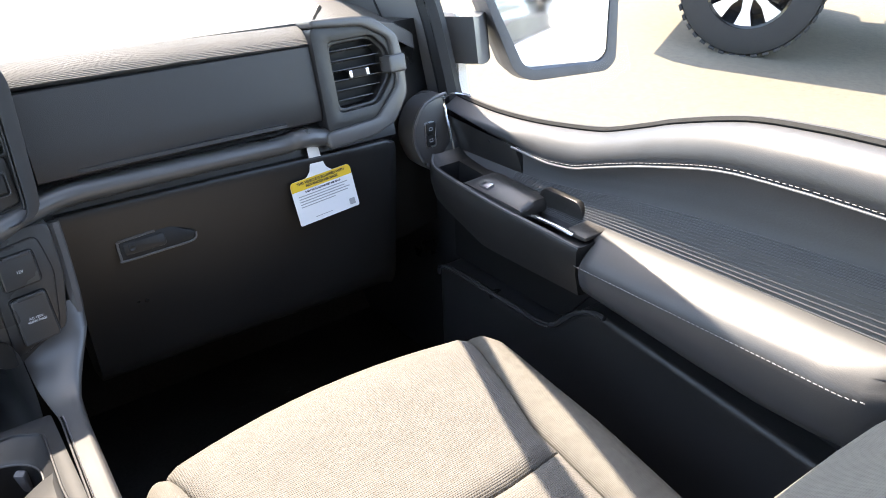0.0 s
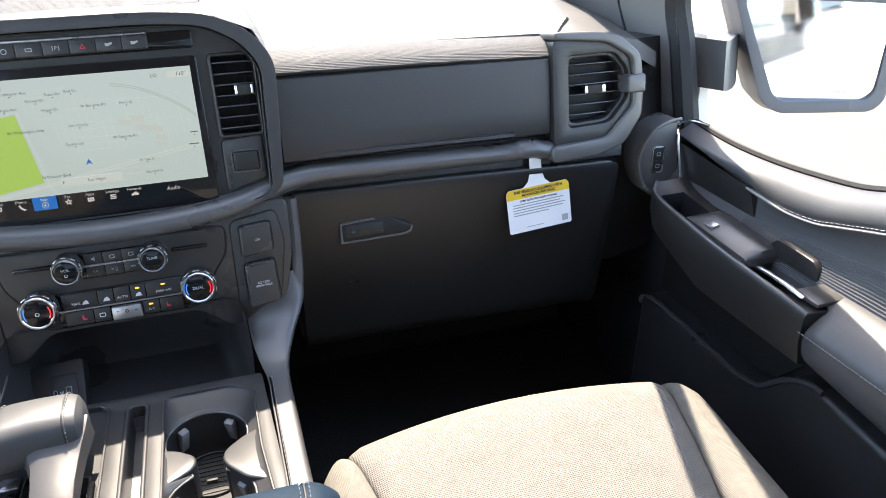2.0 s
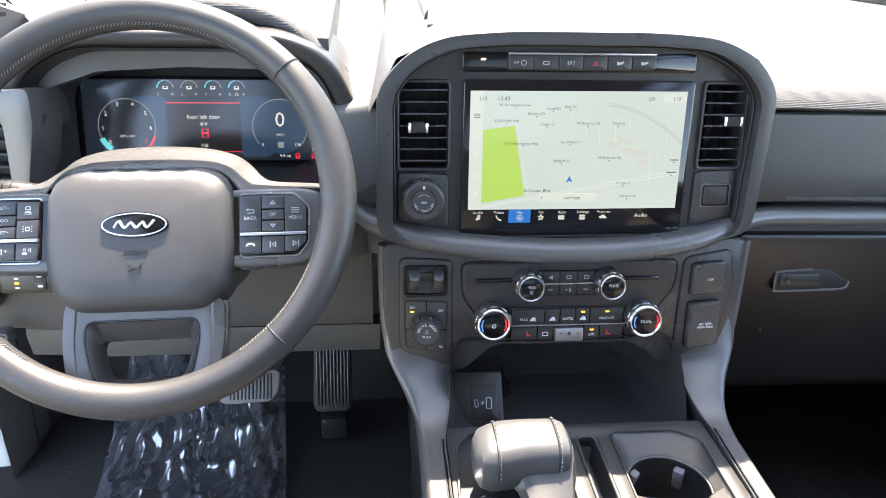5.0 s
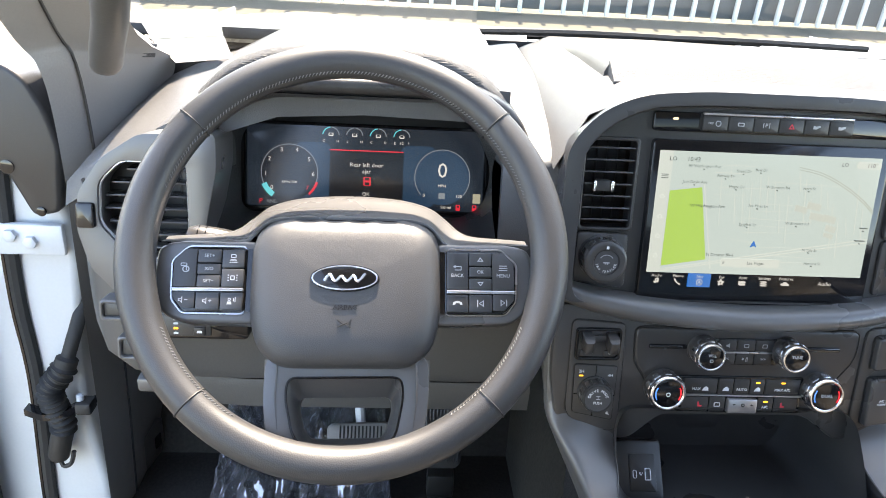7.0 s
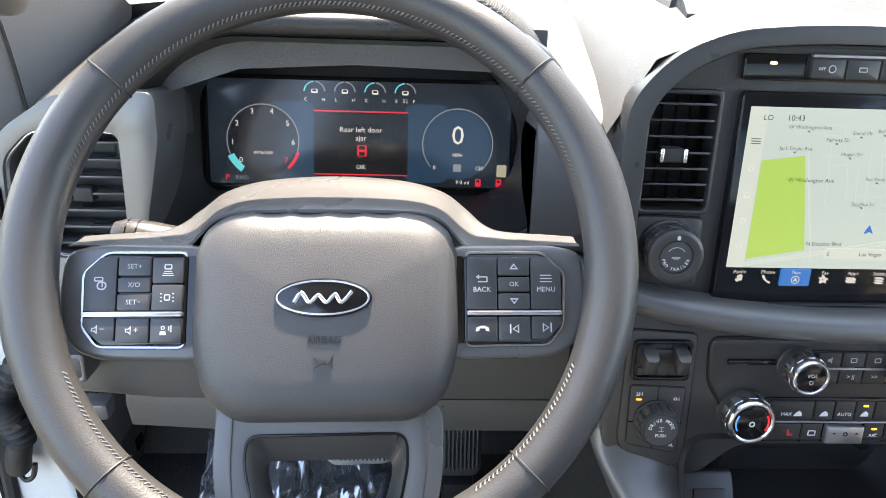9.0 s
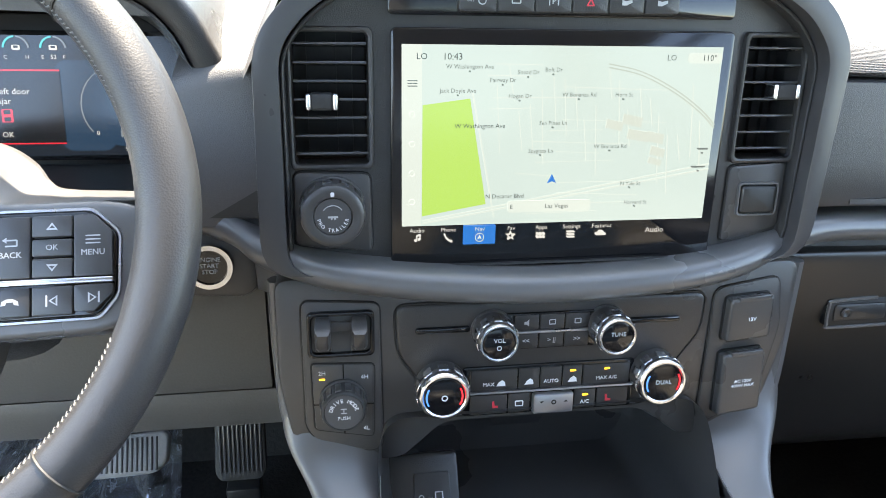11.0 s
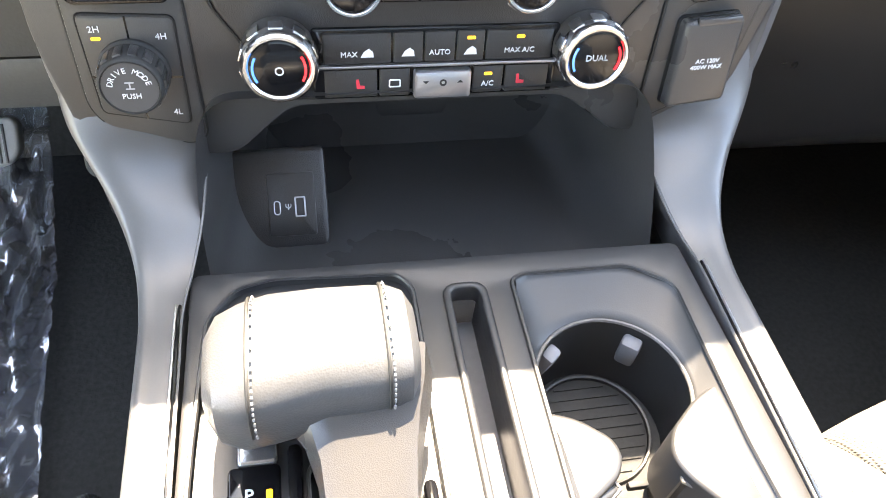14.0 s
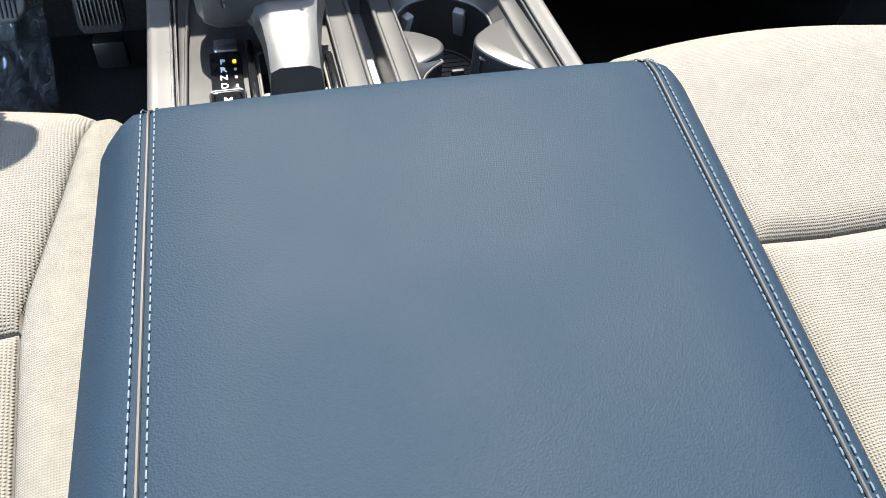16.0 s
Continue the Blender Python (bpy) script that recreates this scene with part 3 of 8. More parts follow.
    # gloss strip with its row of buttons
    st = part("button_strip", slab(rrect(-0.001, 0.0315, 0.276, 0.0215, 0.004), -0.02, -0.004, 0.001, FACE), GLOSS, dash, "gloss black strip above the screen")
    bar = part("button_bar", slab(rrect(-0.001, 0.0330, 0.173, 0.0200, 0.003), -0.01, 0.003, 0.0015, FACE), PLASTIC, st)
    part("bar_edge", slab(rrect(-0.001, 0.0420, 0.172, 0.0026, 0.0008), 0, 0.0042, 0.0008, FACE), SATIN, bar)
    for k in range(6):
        x = -0.073 + k * 0.0288
        b = part("button", slab(rrect(x, 0.0318, 0.0274, 0.0155, 0.0015), 0, 0.0046, 0.0008, FACE), DASH, bar)
        if k == 3:
            tri = [(x - 0.0034, 0.0290), (x + 0.0034, 0.0290), (x, 0.0352)]
            part("icon", slab(tri, 0.004, 0.0050, 0, FACE, None, ([(x - 0.0018, 0.0300), (x + 0.0018, 0.0300), (x, 0.0333)],)), REDPRINT, b)
        elif k == 0:
            letters("OFF", 0.0034, at(x - 0.0055, 0.0318, 0.0048), GREYPRINT, b, "icon")
            part("icon", slab(rrect(x + 0.003, 0.0318, 0.0064, 0.0064, 0.0031), 0.004, 0.0050, 0, FACE, None, (rrect(x + 0.003, 0.0318, 0.0048, 0.0048, 0.0023),)), GREYPRINT, b)
        elif k == 1:
            part("icon", slab(rrect(x, 0.0318, 0.0072, 0.0040, 0.0008), 0.004, 0.0050, 0, FACE, None, (rrect(x, 0.0318, 0.0056, 0.0024, 0.0005),)), GREYPRINT, b)
        elif k == 2:
            letters("P", 0.0062, at(x, 0.0318, 0.0048), GREYPRINT, b, "icon")
            for s in (-1, 1):
                part("icon", slab(rrect(x + s * 0.0034, 0.0318, 0.0008, 0.0056, 0.0003), 0.004, 0.0050, 0, FACE), GREYPRINT, b)
        else:
            part("icon", slab([(x - 0.004, 0.0300), (x - 0.0005, 0.0300), (x + 0.0040, 0.0322), (x + 0.0038, 0.0342), (x - 0.001, 0.0330), (x - 0.004, 0.0340)], 0.004, 0.0050, 0, FACE), GREYPRINT, b)
    # An amber reflection drawn as a glowing dot; no lamp sits here.
    part("indicator_or_glint", slab(rrect(-0.1150, 0.0350, 0.0060, 0.0026, 0.001), -0.01, -0.0034, 0, FACE), glow("amber_glint", (1.0, 0.72, 0.50), 0.16), st)


WHITEPRINT = mat("white_print", (0.62, 0.63, 0.64), 0.6)
GREYPRINT = mat("grey_print", (0.36, 0.37, 0.38), 0.6)
REDPRINT = mat("red_print", (0.55, 0.03, 0.05), 0.5)
AMBER = glow("amber_light", (1.0, 0.45, 0.03), 0.32)
REDLIGHT = glow("red_light", (0.9, 0.03, 0.05), 0.13)
LIT = 0.071


def light_mat(name, rgb, k=1.0):
    return glow(name, rgb, LIT * k)


def build_screen():
    """The touchscreen: a black-framed glass panel with a lit map."""
    scr = part("touchscreen", slab(rrect(0.0005, -0.0855, 0.2755, 0.1950, 0.005), -0.010, -0.0015, 0.0015, FACE), GLOSS, dash, "wide black-framed touchscreen showing a road map")
    Z = [-0.0012]
    def flat(name, pts, m, holes=()):
        Z[0] += 0.00002
        return part(name, slab(pts, -0.0016, Z[0], 0, FACE, None, holes), m, scr, smooth=0)
    def bar(x0, y0, x1, y1, wd, m, name="map_road"):
        d = Vector((x1 - x0, y1 - y0)).normalized() * wd / 2
        return flat(name, [(x0 - d.y, y0 + d.x), (x0 + d.y, y0 - d.x), (x1 + d.y, y1 - d.x), (x1 - d.y, y1 + d.x)], m)
    ground_m = light_mat("map_ground", (0.62, 0.79, 0.82))
    road_m = light_mat("map_road", (0.71, 0.84, 0.85))
    main_m = light_mat("map_main_road", (0.50, 0.60, 0.58))
    green_m = light_mat("map_park", (0.48, 0.80, 0.17))
    build_m = light_mat("map_building", (0.64, 0.75, 0.74))
    word_m = light_mat("map_words", (0.07, 0.09, 0.10))
    pale_m = light_mat("map_pale_words", (0.15, 0.19, 0.20))
    blue_m = light_mat("blue_tile", (0.01, 0.20, 0.75))
    white_m = light_mat("white_words", (0.75, 0.78, 0.80))
    side_m = light_mat("map_rail", (0.72, 0.85, 0.86))
    mp = flat("map", [(-0.129, -0.141), (0.129, -0.141), (0.129, 0), (-0.129, 0)], ground_m)
    flat("map_rail", [(-0.129, -0.141), (-0.1135, -0.141), (-0.1135, 0), (-0.129, 0)], side_m)
    flat("map_park", [(-0.113, -0.133), (-0.113, -0.045), (-0.076, -0.040), (-0.061, -0.124)], green_m)
    rnd = random.Random(4)
    for k in range(15):
        y = -0.014 - k * 0.0085
        x0 = -0.055 + rnd.uniform(-0.02, 0.06)
        bar(x0, y, x0 + rnd.uniform(0.03, 0.10), y - rnd.uniform(-0.002, 0.004), 0.0006, road_m)
    for k in range(20):
        x = -0.055 + k * 0.009
        y0 = -0.012 - rnd.uniform(0, 0.06)
        bar(x, y0, min(x + 0.004, 0.128), y0 - rnd.uniform(0.02, 0.06), 0.0006, road_m)
    for dy in (0.0, -0.004):
        bar(-0.113, -0.137 + dy / 2, 0.129, -0.094 + dy, 0.0013, road_m)
    bar(-0.074, -0.036, -0.054, -0.135, 0.0012, road_m)
    curve = smooth_path([(0.034, -0.016, 0), (0.062, -0.022, 0), (0.092, -0.036, 0), (0.116, -0.052, 0), (0.129, -0.064, 0)], 4)
    for off in (0, 0.0026):
        for a, b in zip(curve, curve[1:]):
            bar(a.x, a.y + off, b.x, b.y + off, 0.0010, main_m)
    for x, y, w_, h_ in ((0.036, -0.056, 0.014, 0.007), (0.050, -0.052, 0.016, 0.008), (0.055, -0.064, 0.018, 0.008), (0.072, -0.066, 0.014, 0.008), (0.076, -0.078, 0.012, 0.007), (0.075, -0.087, 0.011, 0.005)):
        flat("map_building", [(x, y), (x + w_, y - 0.003), (x + w_ - 0.001, y - 0.003 - h_), (x - 0.001, y - h_)], build_m)
    names = []
    for x, y, n_, t in ((-0.077, -0.016, 0.036, "W Washington Ave"), (-0.031, -0.020, 0.015, "Snead Dr"), (-0.011, -0.018, 0.012, "Bolt Dr"), (-0.051, -0.026, 0.018, "Fairway Dr"), (-0.086, -0.034, 0.025, "Jack Doyle Ave"), (-0.037, -0.038, 0.014, "Hogan Dr"), (0.011, -0.037, 0.024, "W Bonanza Rd"), (0.048, -0.037, 0.013, "Horn St"), (-0.009, -0.059, 0.022, "Sea Pines Ln"), (-0.018, -0.081, 0.020, "Spyglass Ln"), (0.040, -0.078, 0.024, "W Bonanza Rd"), (0.060, -0.109, 0.015, "N Yale St"), (0.066, -0.125, 0.017, "Harvard St"), (0.121, -0.081, 0.009, ""), (0.119, -0.096, 0.012, "")):
        if t:
            names.append((t, x, y, 0.0046, pale_m))
        else:
            flat("street_name", rrect(x, y, n_, 0.0013, 0.0004, 2), pale_m)
        flat("street_dot", rrect(x, y - 0.0035, 0.0014, 0.0014, 0.0006, 2), pale_m)
    names += [("W Washington Ave", -0.068, -0.061, 0.0050, word_m), ("N Decatur Blvd", -0.046, -0.1175, 0.0050, word_m)]
    flat("position_arrow", [(-0.0105, -0.1075), (-0.007, -0.1005), (-0.0035, -0.1075), (-0.007, -0.1058)], blue_m)
    flat("town_plate", rrect(-0.008, -0.1265, 0.070, 0.0095, 0.002), side_m)
    flat("heading_plate", rrect(0.114, -0.0085, 0.028, 0.008, 0.003), side_m)
    def words(s, size, x, y, m):
        Z[0] += 0.00002
        letters(s, size, at(x, y, Z[0]), m, scr, "caption", depth=0.00002)
    for t, x, y, h, m_ in names:
        words(t, h, x, y, m_)
    words("LO", 0.0066, -0.114, -0.0088, word_m)
    words("10:43", 0.0070, -0.0905, -0.0088, word_m)
    words("LO", 0.0062, 0.0850, -0.0085, word_m)
    words("110°", 0.0066, 0.1170, -0.0085, word_m)
    words("E", 0.0050, -0.040, -0.1265, word_m)
    words("Las Vegas", 0.0052, -0.002, -0.1265, word_m)
    for x, y in ((-0.121, -0.0265), (-0.121, -0.0285), (-0.121, -0.0305)):
        flat("menu_line", rrect(x, y, 0.0075, 0.0007, 0.0002, 2), pale_m)
    for y in (-0.052, -0.075, -0.098, -0.121):
        flat("rail_icon", rrect(-0.121, y, 0.005, 0.005, 0.0024, 4), side_m, (rrect(-0.121, y, 0.0038, 0.0038, 0.0018, 4),))
    # dock
    flat("nav_tile", [(-0.079, -0.157), (-0.0525, -0.157), (-0.0525, -0.1413), (-0.079, -0.1413)], blue_m)
    for x, s in ((-0.117, "Audio"), (-0.0915, "Phone"), (-0.0657, "Nav"), (-0.0395, "Fav"), (-0.0140, "Apps"), (0.0120, "Settings"), (0.0380, "Features")):
        words(s, 0.0050, x, -0.1442, white_m)
        if s == "Apps":
            for i in range(3):
                for j in range(2):
                    flat("dock_icon", rrect(x - 0.0026 + i * 0.0026, -0.1500 - j * 0.0026, 0.0019, 0.0019, 0.0003, 2), white_m)
        elif s == "Settings":
            for j in range(3):
                flat("dock_icon", rrect(x, -0.1490 - j * 0.0022, 0.0068, 0.0008, 0.0003, 2), white_m)
        elif s == "Features":
            flat("dock_icon", [(x - 0.0042, -0.1525), (x - 0.0042, -0.1508), (x - 0.002, -0.1503), (x - 0.001, -0.1488), (x + 0.0018, -0.1488), (x + 0.0028, -0.1503), (x + 0.0042, -0.1508), (x + 0.0042, -0.1525)], white_m, ([(x - 0.0006, -0.1503), (x - 0.0002, -0.1494), (x + 0.0014, -0.1494), (x + 0.0019, -0.1503)],))
        elif s == "Fav":
            star = [((0.0042 if k % 2 == 0 else 0.0018) * math.sin(math.pi * k / 5), (0.0042 if k % 2 == 0 else 0.0018) * math.cos(math.pi * k / 5)) for k in range(10)]
            flat("dock_icon", [(x + a, -0.1510 + b) for a, b in star], white_m, ([(x + a * 0.6, -0.1510 + b * 0.6) for a, b in star],))
        elif s == "Nav":
            flat("dock_icon", rrect(x, -0.1512, 0.0076, 0.0076, 0.0037, 5), white_m, (rrect(x, -0.1512, 0.0064, 0.0064, 0.0031, 5),))
            flat("dock_icon", [(x - 0.002, -0.1530), (x, -0.1488), (x + 0.002, -0.1530), (x, -0.1520)], white_m)
        elif s == "Audio":
            flat("dock_icon", [(x - 0.0005, -0.1525), (x - 0.0005, -0.1485), (x + 0.0030, -0.1475), (x + 0.0030, -0.1518), (x + 0.0022, -0.1518), (x + 0.0022, -0.1487), (x + 0.0003, -0.1492), (x + 0.0003, -0.1525)], white_m)
            flat("dock_icon", rrect(x - 0.0010, -0.1527, 0.0022, 0.0018, 0.0008, 3), white_m)
            flat("dock_icon", rrect(x + 0.0017, -0.1519, 0.0020, 0.0017, 0.0008, 3), white_m)
        else:
            p = smooth_path([(x - 0.003, -0.1480, 0), (x - 0.0018, -0.1510, 0), (x + 0.0012, -0.1536, 0), (x + 0.0034, -0.1542, 0)], 4)
            for a, b in zip(p, p[1:]):
                bar(a.x, a.y, b.x, b.y, 0.0014, white_m, "dock_icon")
    words("Audio", 0.0068, 0.0850, -0.1490, white_m)


def build_belt():
    """The satin band that runs under the screen and along the passenger side."""
    rows = [(-0.350, -0.150, -0.058), (-0.300, -0.151, -0.052), (-0.268, -0.154, -0.030), (-0.245, -0.165, -0.006), (-0.215, -0.173, 0.012), (-0.180, -0.181, 0.020), (-0.120, -0.189, 0.026), (-0.05, -0.194, 0.029), (0.0, -0.1955, 0.030), (0.06, -0.194, 0.029), (0.120, -0.190, 0.026), (0.165, -0.183, 0.019), (0.200, -0.174, 0.008), (0.235, -0.166, -0.003), (0.27, -0.163, -0.009), (0.33, -0.164, -0.012), (0.45, -0.166, -0.014), (0.555, -0.168, -0.014), (0.575, -0.166, -0.008), (0.60, -0.166, -0.007), (0.622, -0.171, -0.010), (0.660, -0.1715, -0.016)]
    path = smooth_path(rows, 4)
    sec = [(0.018, -0.07), (0.0175, -0.020), (0.0165, -0.012), (0.013, -0.005), (0.006, -0.0008), (-0.001, -0.001), (-0.007, -0.006), (-0.0105, -0.014), (-0.0125, -0.024), (-0.0125, -0.07)]
    rings = [[(p.x, p.y + y, p.z + z) for y, z in sec] for p in path]
    part("belt_trim", loft(rings, m=FACE), TRIM, dash, "satin grey band under the screen", 50)


def knob(x, y, z, r, h, parent, name="knob"):
    k = part(name, lathe([(r * 1.06, 0), (r * 1.06, h * 0.12), (r * 1.00, h * 0.16), (r * 0.98, h * 0.62), (r * 0.94, h * 0.66), (0.0004, h * 0.66)], 48, at(x, y, z)), PANEL, parent, "knob with a chrome ring and black cap")
    part("chrome_ring", lathe([(r * 0.97, h * 0.62), (r * 1.005, h * 0.66), (r * 1.0, h * 0.86), (r * 0.96, h * 0.95), (r * 0.90, h), (r * 0.83, h * 1.0), (r * 0.78, h * 0.965), (r * 0.77, h * 0.90)], 48, at(x, y, z), close=False), CHROME, k)
    for i in range(10):
        a = 2 * math.pi * (i + 0.5) / 10
        part("grip", box(r * 0.36, 0.0016, h * 0.34, 0.0005, at(x + math.cos(a) * r * 0.995, y + math.sin(a) * r * 0.995, z + h * 0.62, math.degrees(a) + 90)), CHROME, k)
    part("cap", lathe([(r * 0.785, h * 0.90), (r * 0.77, h * 0.955), (r * 0.70, h * 0.972), (0.0004, h * 0.975)], 40, at(x, y, z)), GLOSS, k)
    return k


def joint(parent, pts, z, r=0.006, w=0.0011):
    """The dark gap round a fitted panel."""
    o = smooth_outline(pts, r)
    part("joint", tube([(x, y, z) for x, y in o], w, 6, closed=True, m=FACE), VOID, parent, smooth=60)


def build_controls():
    """The panel under the band: tow and drive-mode switches, audio, climate, sockets."""
    low = smooth_outline([(-0.232, -0.180), (0.2245, -0.180), (0.2235, -0.250), (0.208, -0.318), (0.142, -0.349), (0.128, -0.348), (0.088, -0.318), (-0.093, -0.318), (-0.128, -0.350), (-0.146, -0.352), (-0.222, -0.330), (-0.232, -0.27)], 0.012)
    pan = part("control_panel", slab(low, -0.06, 0.006, 0.004, FACE), PANEL, dash, "dark lower control panel")
    # left column
    part("column_plate", slab(smooth_outline([(-0.2115, -0.198), (-0.1485, -0.202), (-0.1460, -0.335), (-0.1560, -0.340), (-0.2025, -0.326), (-0.2115, -0.312)], 0.008), 0, 0.0085, 0.002, FACE), PANEL, pan)
    joint(pan, [(-0.2115, -0.198), (-0.1485, -0.202), (-0.1460, -0.335), (-0.1560, -0.340), (-0.2025, -0.326), (-0.2115, -0.312)], 0.0064, 0.008)
    br = part("trailer_brake", slab(rrect(-0.1800, -0.2270, 0.0545, 0.0400, 0.005), 0.004, 0.0125, 0.0015, FACE, None, (rrect(-0.180, -0.2270, 0.0470, 0.0325, 0.004),)), GLOSS, pan, "black trailer brake switch")
    part("backing", slab(rrect(-0.180, -0.2270, 0.048, 0.033, 0.003), 0, 0.0065, 0, FACE), PANEL, br)
    for s in (-1, 1):
        lx = -0.180 + s * 0.0145
        lever = [[(lx - w_, -0.2120 - d, z), (lx + w_, -0.2120 - d, z), (lx + w_ * 1.02, -0.2150 - d - h, z - 0.001), (lx + w_ * 0.7, -0.2185 - d - h, z - 0.003), (lx - w_ * 0.7, -0.2185 - d - h, z - 0.003), (lx - w_ * 1.02, -0.2150 - d - h, z - 0.001)] for w_, d, h, z in ((0.0050, 0.0, 0.0100, 0.004), (0.0056, 0.0005, 0.0120, 0.014), (0.0062, 0.0025, 0.0125, 0.022), (0.0058, 0.0050, 0.0110, 0.0275), (0.0040, 0.0075, 0.0075, 0.0300))]
        part("lever", loft(lever, m=FACE), PANEL, br, "curved grey pinch lever", 50)
        part("button", slab(rrect(lx, -0.2388, 0.0130, 0.0075, 0.001), 0.004, 0.0105, 0.0012, FACE), PANEL, br)
        letters("−" if s < 0 else "+", 0.006, at(lx, -0.2388, 0.0107), WHITEPRINT, br)
    part("bridge", slab([(-0.1880, -0.2160), (-0.1720, -0.2160), (-0.1700, -0.2240), (-0.1900, -0.2240)], 0.004, 0.0120, 0.001, FACE), PANEL, br)
    part("slot", slab(rrect(-0.180, -0.2130, 0.014, 0.003, 0.001), 0.004, 0.0070, 0, FACE), VOID, br)
    dm = part("drive_selector", slab(smooth_outline([(-0.2050, -0.253), (-0.1535, -0.2555), (-0.1545, -0.324), (-0.2035, -0.314)], 0.004), 0.004, 0.0105, 0.0015, FACE), PANEL, pan, "black drive mode dial with four corner buttons")
    joint(dm, [(-0.2050, -0.253), (-0.1535, -0.2555), (-0.1545, -0.324), (-0.2035, -0.314)], 0.0088, 0.004)
    part("cross_joint", slab([(-0.1795, -0.319), (-0.1785, -0.319), (-0.1785, -0.2545), (-0.1795, -0.2545)], 0.008, 0.01065, 0, FACE), GLOSS, dm)
    part("cross_joint", slab([(-0.204, -0.2905), (-0.154, -0.2925), (-0.154, -0.2915), (-0.204, -0.2895)], 0.008, 0.01065, 0, FACE), GLOSS, dm)
    r, DX, DY = 0.0182, -0.1797, -0.2872
    k = part("dial", lathe([(r * 1.10, 0), (r * 1.10, 0.003), (r * 1.02, 0.004), (r * 0.98, 0.0190), (r * 0.94, 0.0208), (r * 0.89, 0.0214), (r * 0.86, 0.0206), (0.0004, 0.0204)], 44, at(DX, DY, 0.010)), RUBBER, dm, "ridged black dial")
    for i in range(14):
        a = 2 * math.pi * i / 14
        part("ridge", box(0.0050, 0.0018, 0.0120, 0.0006, at(DX + math.cos(a) * r * 0.995, DY + math.sin(a) * r * 0.995, 0.0215, math.degrees(a) + 90)), PANEL, k)
    part("dial_face", lathe([(r * 0.85, 0.0202), (r * 0.84, 0.0209), (0.0004, 0.0209)], 32, at(DX, DY, 0.010)), GREYPAINT2, k)
    arc_letters("DRIVE MODE", 0.0046, DX, DY, 0.0311, 0.0105, 150, WHITEPRINT, k)
    letters("PUSH", 0.0044, at(DX, DY - 0.0052, 0.0311), WHITEPRINT, k)
    for dy in (0.0032, -0.0006):
        part("icon", slab(rrect(DX, DY + dy, 0.0050, 0.0008, 0.0003, 2), 0.029, 0.0311, 0, FACE), GREYPRINT, k)
    part("icon", slab(rrect(DX, DY + 0.0013, 0.0008, 0.0040, 0.0003, 2), 0.029, 0.0311, 0, FACE), GREYPRINT, k)
    for s, x, y in (("2H", -0.1965, -0.2615), ("4H", -0.1615, -0.2665), ("4L", -0.1605, -0.3150)):
        letters(s, 0.0052, at(x, y, 0.0107), WHITEPRINT, dm)
    part("indicator_or_glint", slab(rrect(-0.1965, -0.2670, 0.0050, 0.0016, 0.0004, 2), 0.008, 0.0108, 0, FACE), AMBER, dm)
    # audio and climate: a sculpted plate
    plate = part("climate_plate", slab(smooth_outline([(-0.137, -0.205), (0.139, -0.205), (0.137, -0.243), (0.118, -0.268), (0.093, -0.312), (-0.099, -0.312), (-0.120, -0.270), (-0.134, -0.250)], 0.012), 0, 0.0085, 0.004, FACE, None, (), 3), DASH, pan)
    joint(plate, [(-0.137, -0.205), (0.139, -0.205), (0.137, -0.243), (0.118, -0.268), (0.093, -0.312), (-0.099, -0.312), (-0.120, -0.270), (-0.134, -0.250)], 0.0064, 0.012)
    for s in (-1, 1):
        part("fin", box(0.046, 0.0055, 0.005, 0.002, FACE @ pose(-0.0025 + s * 0.0935, -0.2285, 0.009)), GLOSS, plate)
    au = part("audio_buttons", slab(rrect(-0.0025, -0.2330, 0.080, 0.0330, 0.002), 0.006, 0.0105, 0.001, FACE), GLOSS, plate)
    part("silver_line", slab(rrect(-0.0025, -0.2330, 0.079, 0.0022, 0.0006), 0.008, 0.0135, 0.0008, FACE), SATIN, au)
    for i in range(3):
        for j, y in ((0, -0.2247), (1, -0.2413)):
            x = -0.0250 + i * 0.0225
            b = part("button", slab(rrect(x, y, 0.0215, 0.0140, 0.001), 0.008, 0.0122, 0.0008, FACE), DASH, au)
            if j:
                letters(("<<", "> ||", ">>")[i], 0.0056, at(x, y, 0.0124), GREYPRINT, b)
            elif i == 0:
                part("icon", slab([(x - 0.002, y - 0.0012), (x - 0.002, y + 0.0012), (x, y + 0.0012), (x + 0.002, y + 0.0032), (x + 0.002, y - 0.0032), (x, y - 0.0012)], 0.01, 0.0125, 0, FACE), GREYPRINT, b)
            else:
                part("icon", slab(rrect(x, y, 0.0060, 0.0048, 0.0008), 0.01, 0.0125, 0, FACE, None, (rrect(x, y, 0.0044, 0.0032, 0.0005),)), GREYPRINT, b)
    for x, s in ((-0.0542, "VOL"), (0.0465, "TUNE")):
        k = knob(x, -0.2305, 0.006, 0.0172, 0.032, plate)
        letters(s, 0.0050, at(x, -0.2280, 0.0376), GREYPRINT, k)
        if s == "VOL":
            part("icon", slab(rrect(x, -0.2345, 0.0040, 0.0040, 0.0019), 0.03, 0.0376, 0, FACE, None, (rrect(x, -0.2345, 0.0028, 0.0028, 0.0013),)), GREYPRINT, k)
    cl = part("climate_buttons", slab(smooth_outline([(-0.078, -0.2645), (0.076, -0.2645), (0.076, -0.311), (-0.078, -0.311)], 0.003), 0.006, 0.0105, 0.001, FACE), GLOSS, plate)
    part("silver_line", slab(rrect(-0.001, -0.2885, 0.152, 0.0020, 0.0006), 0.008, 0.0135, 0.0008, FACE), SATIN, cl)
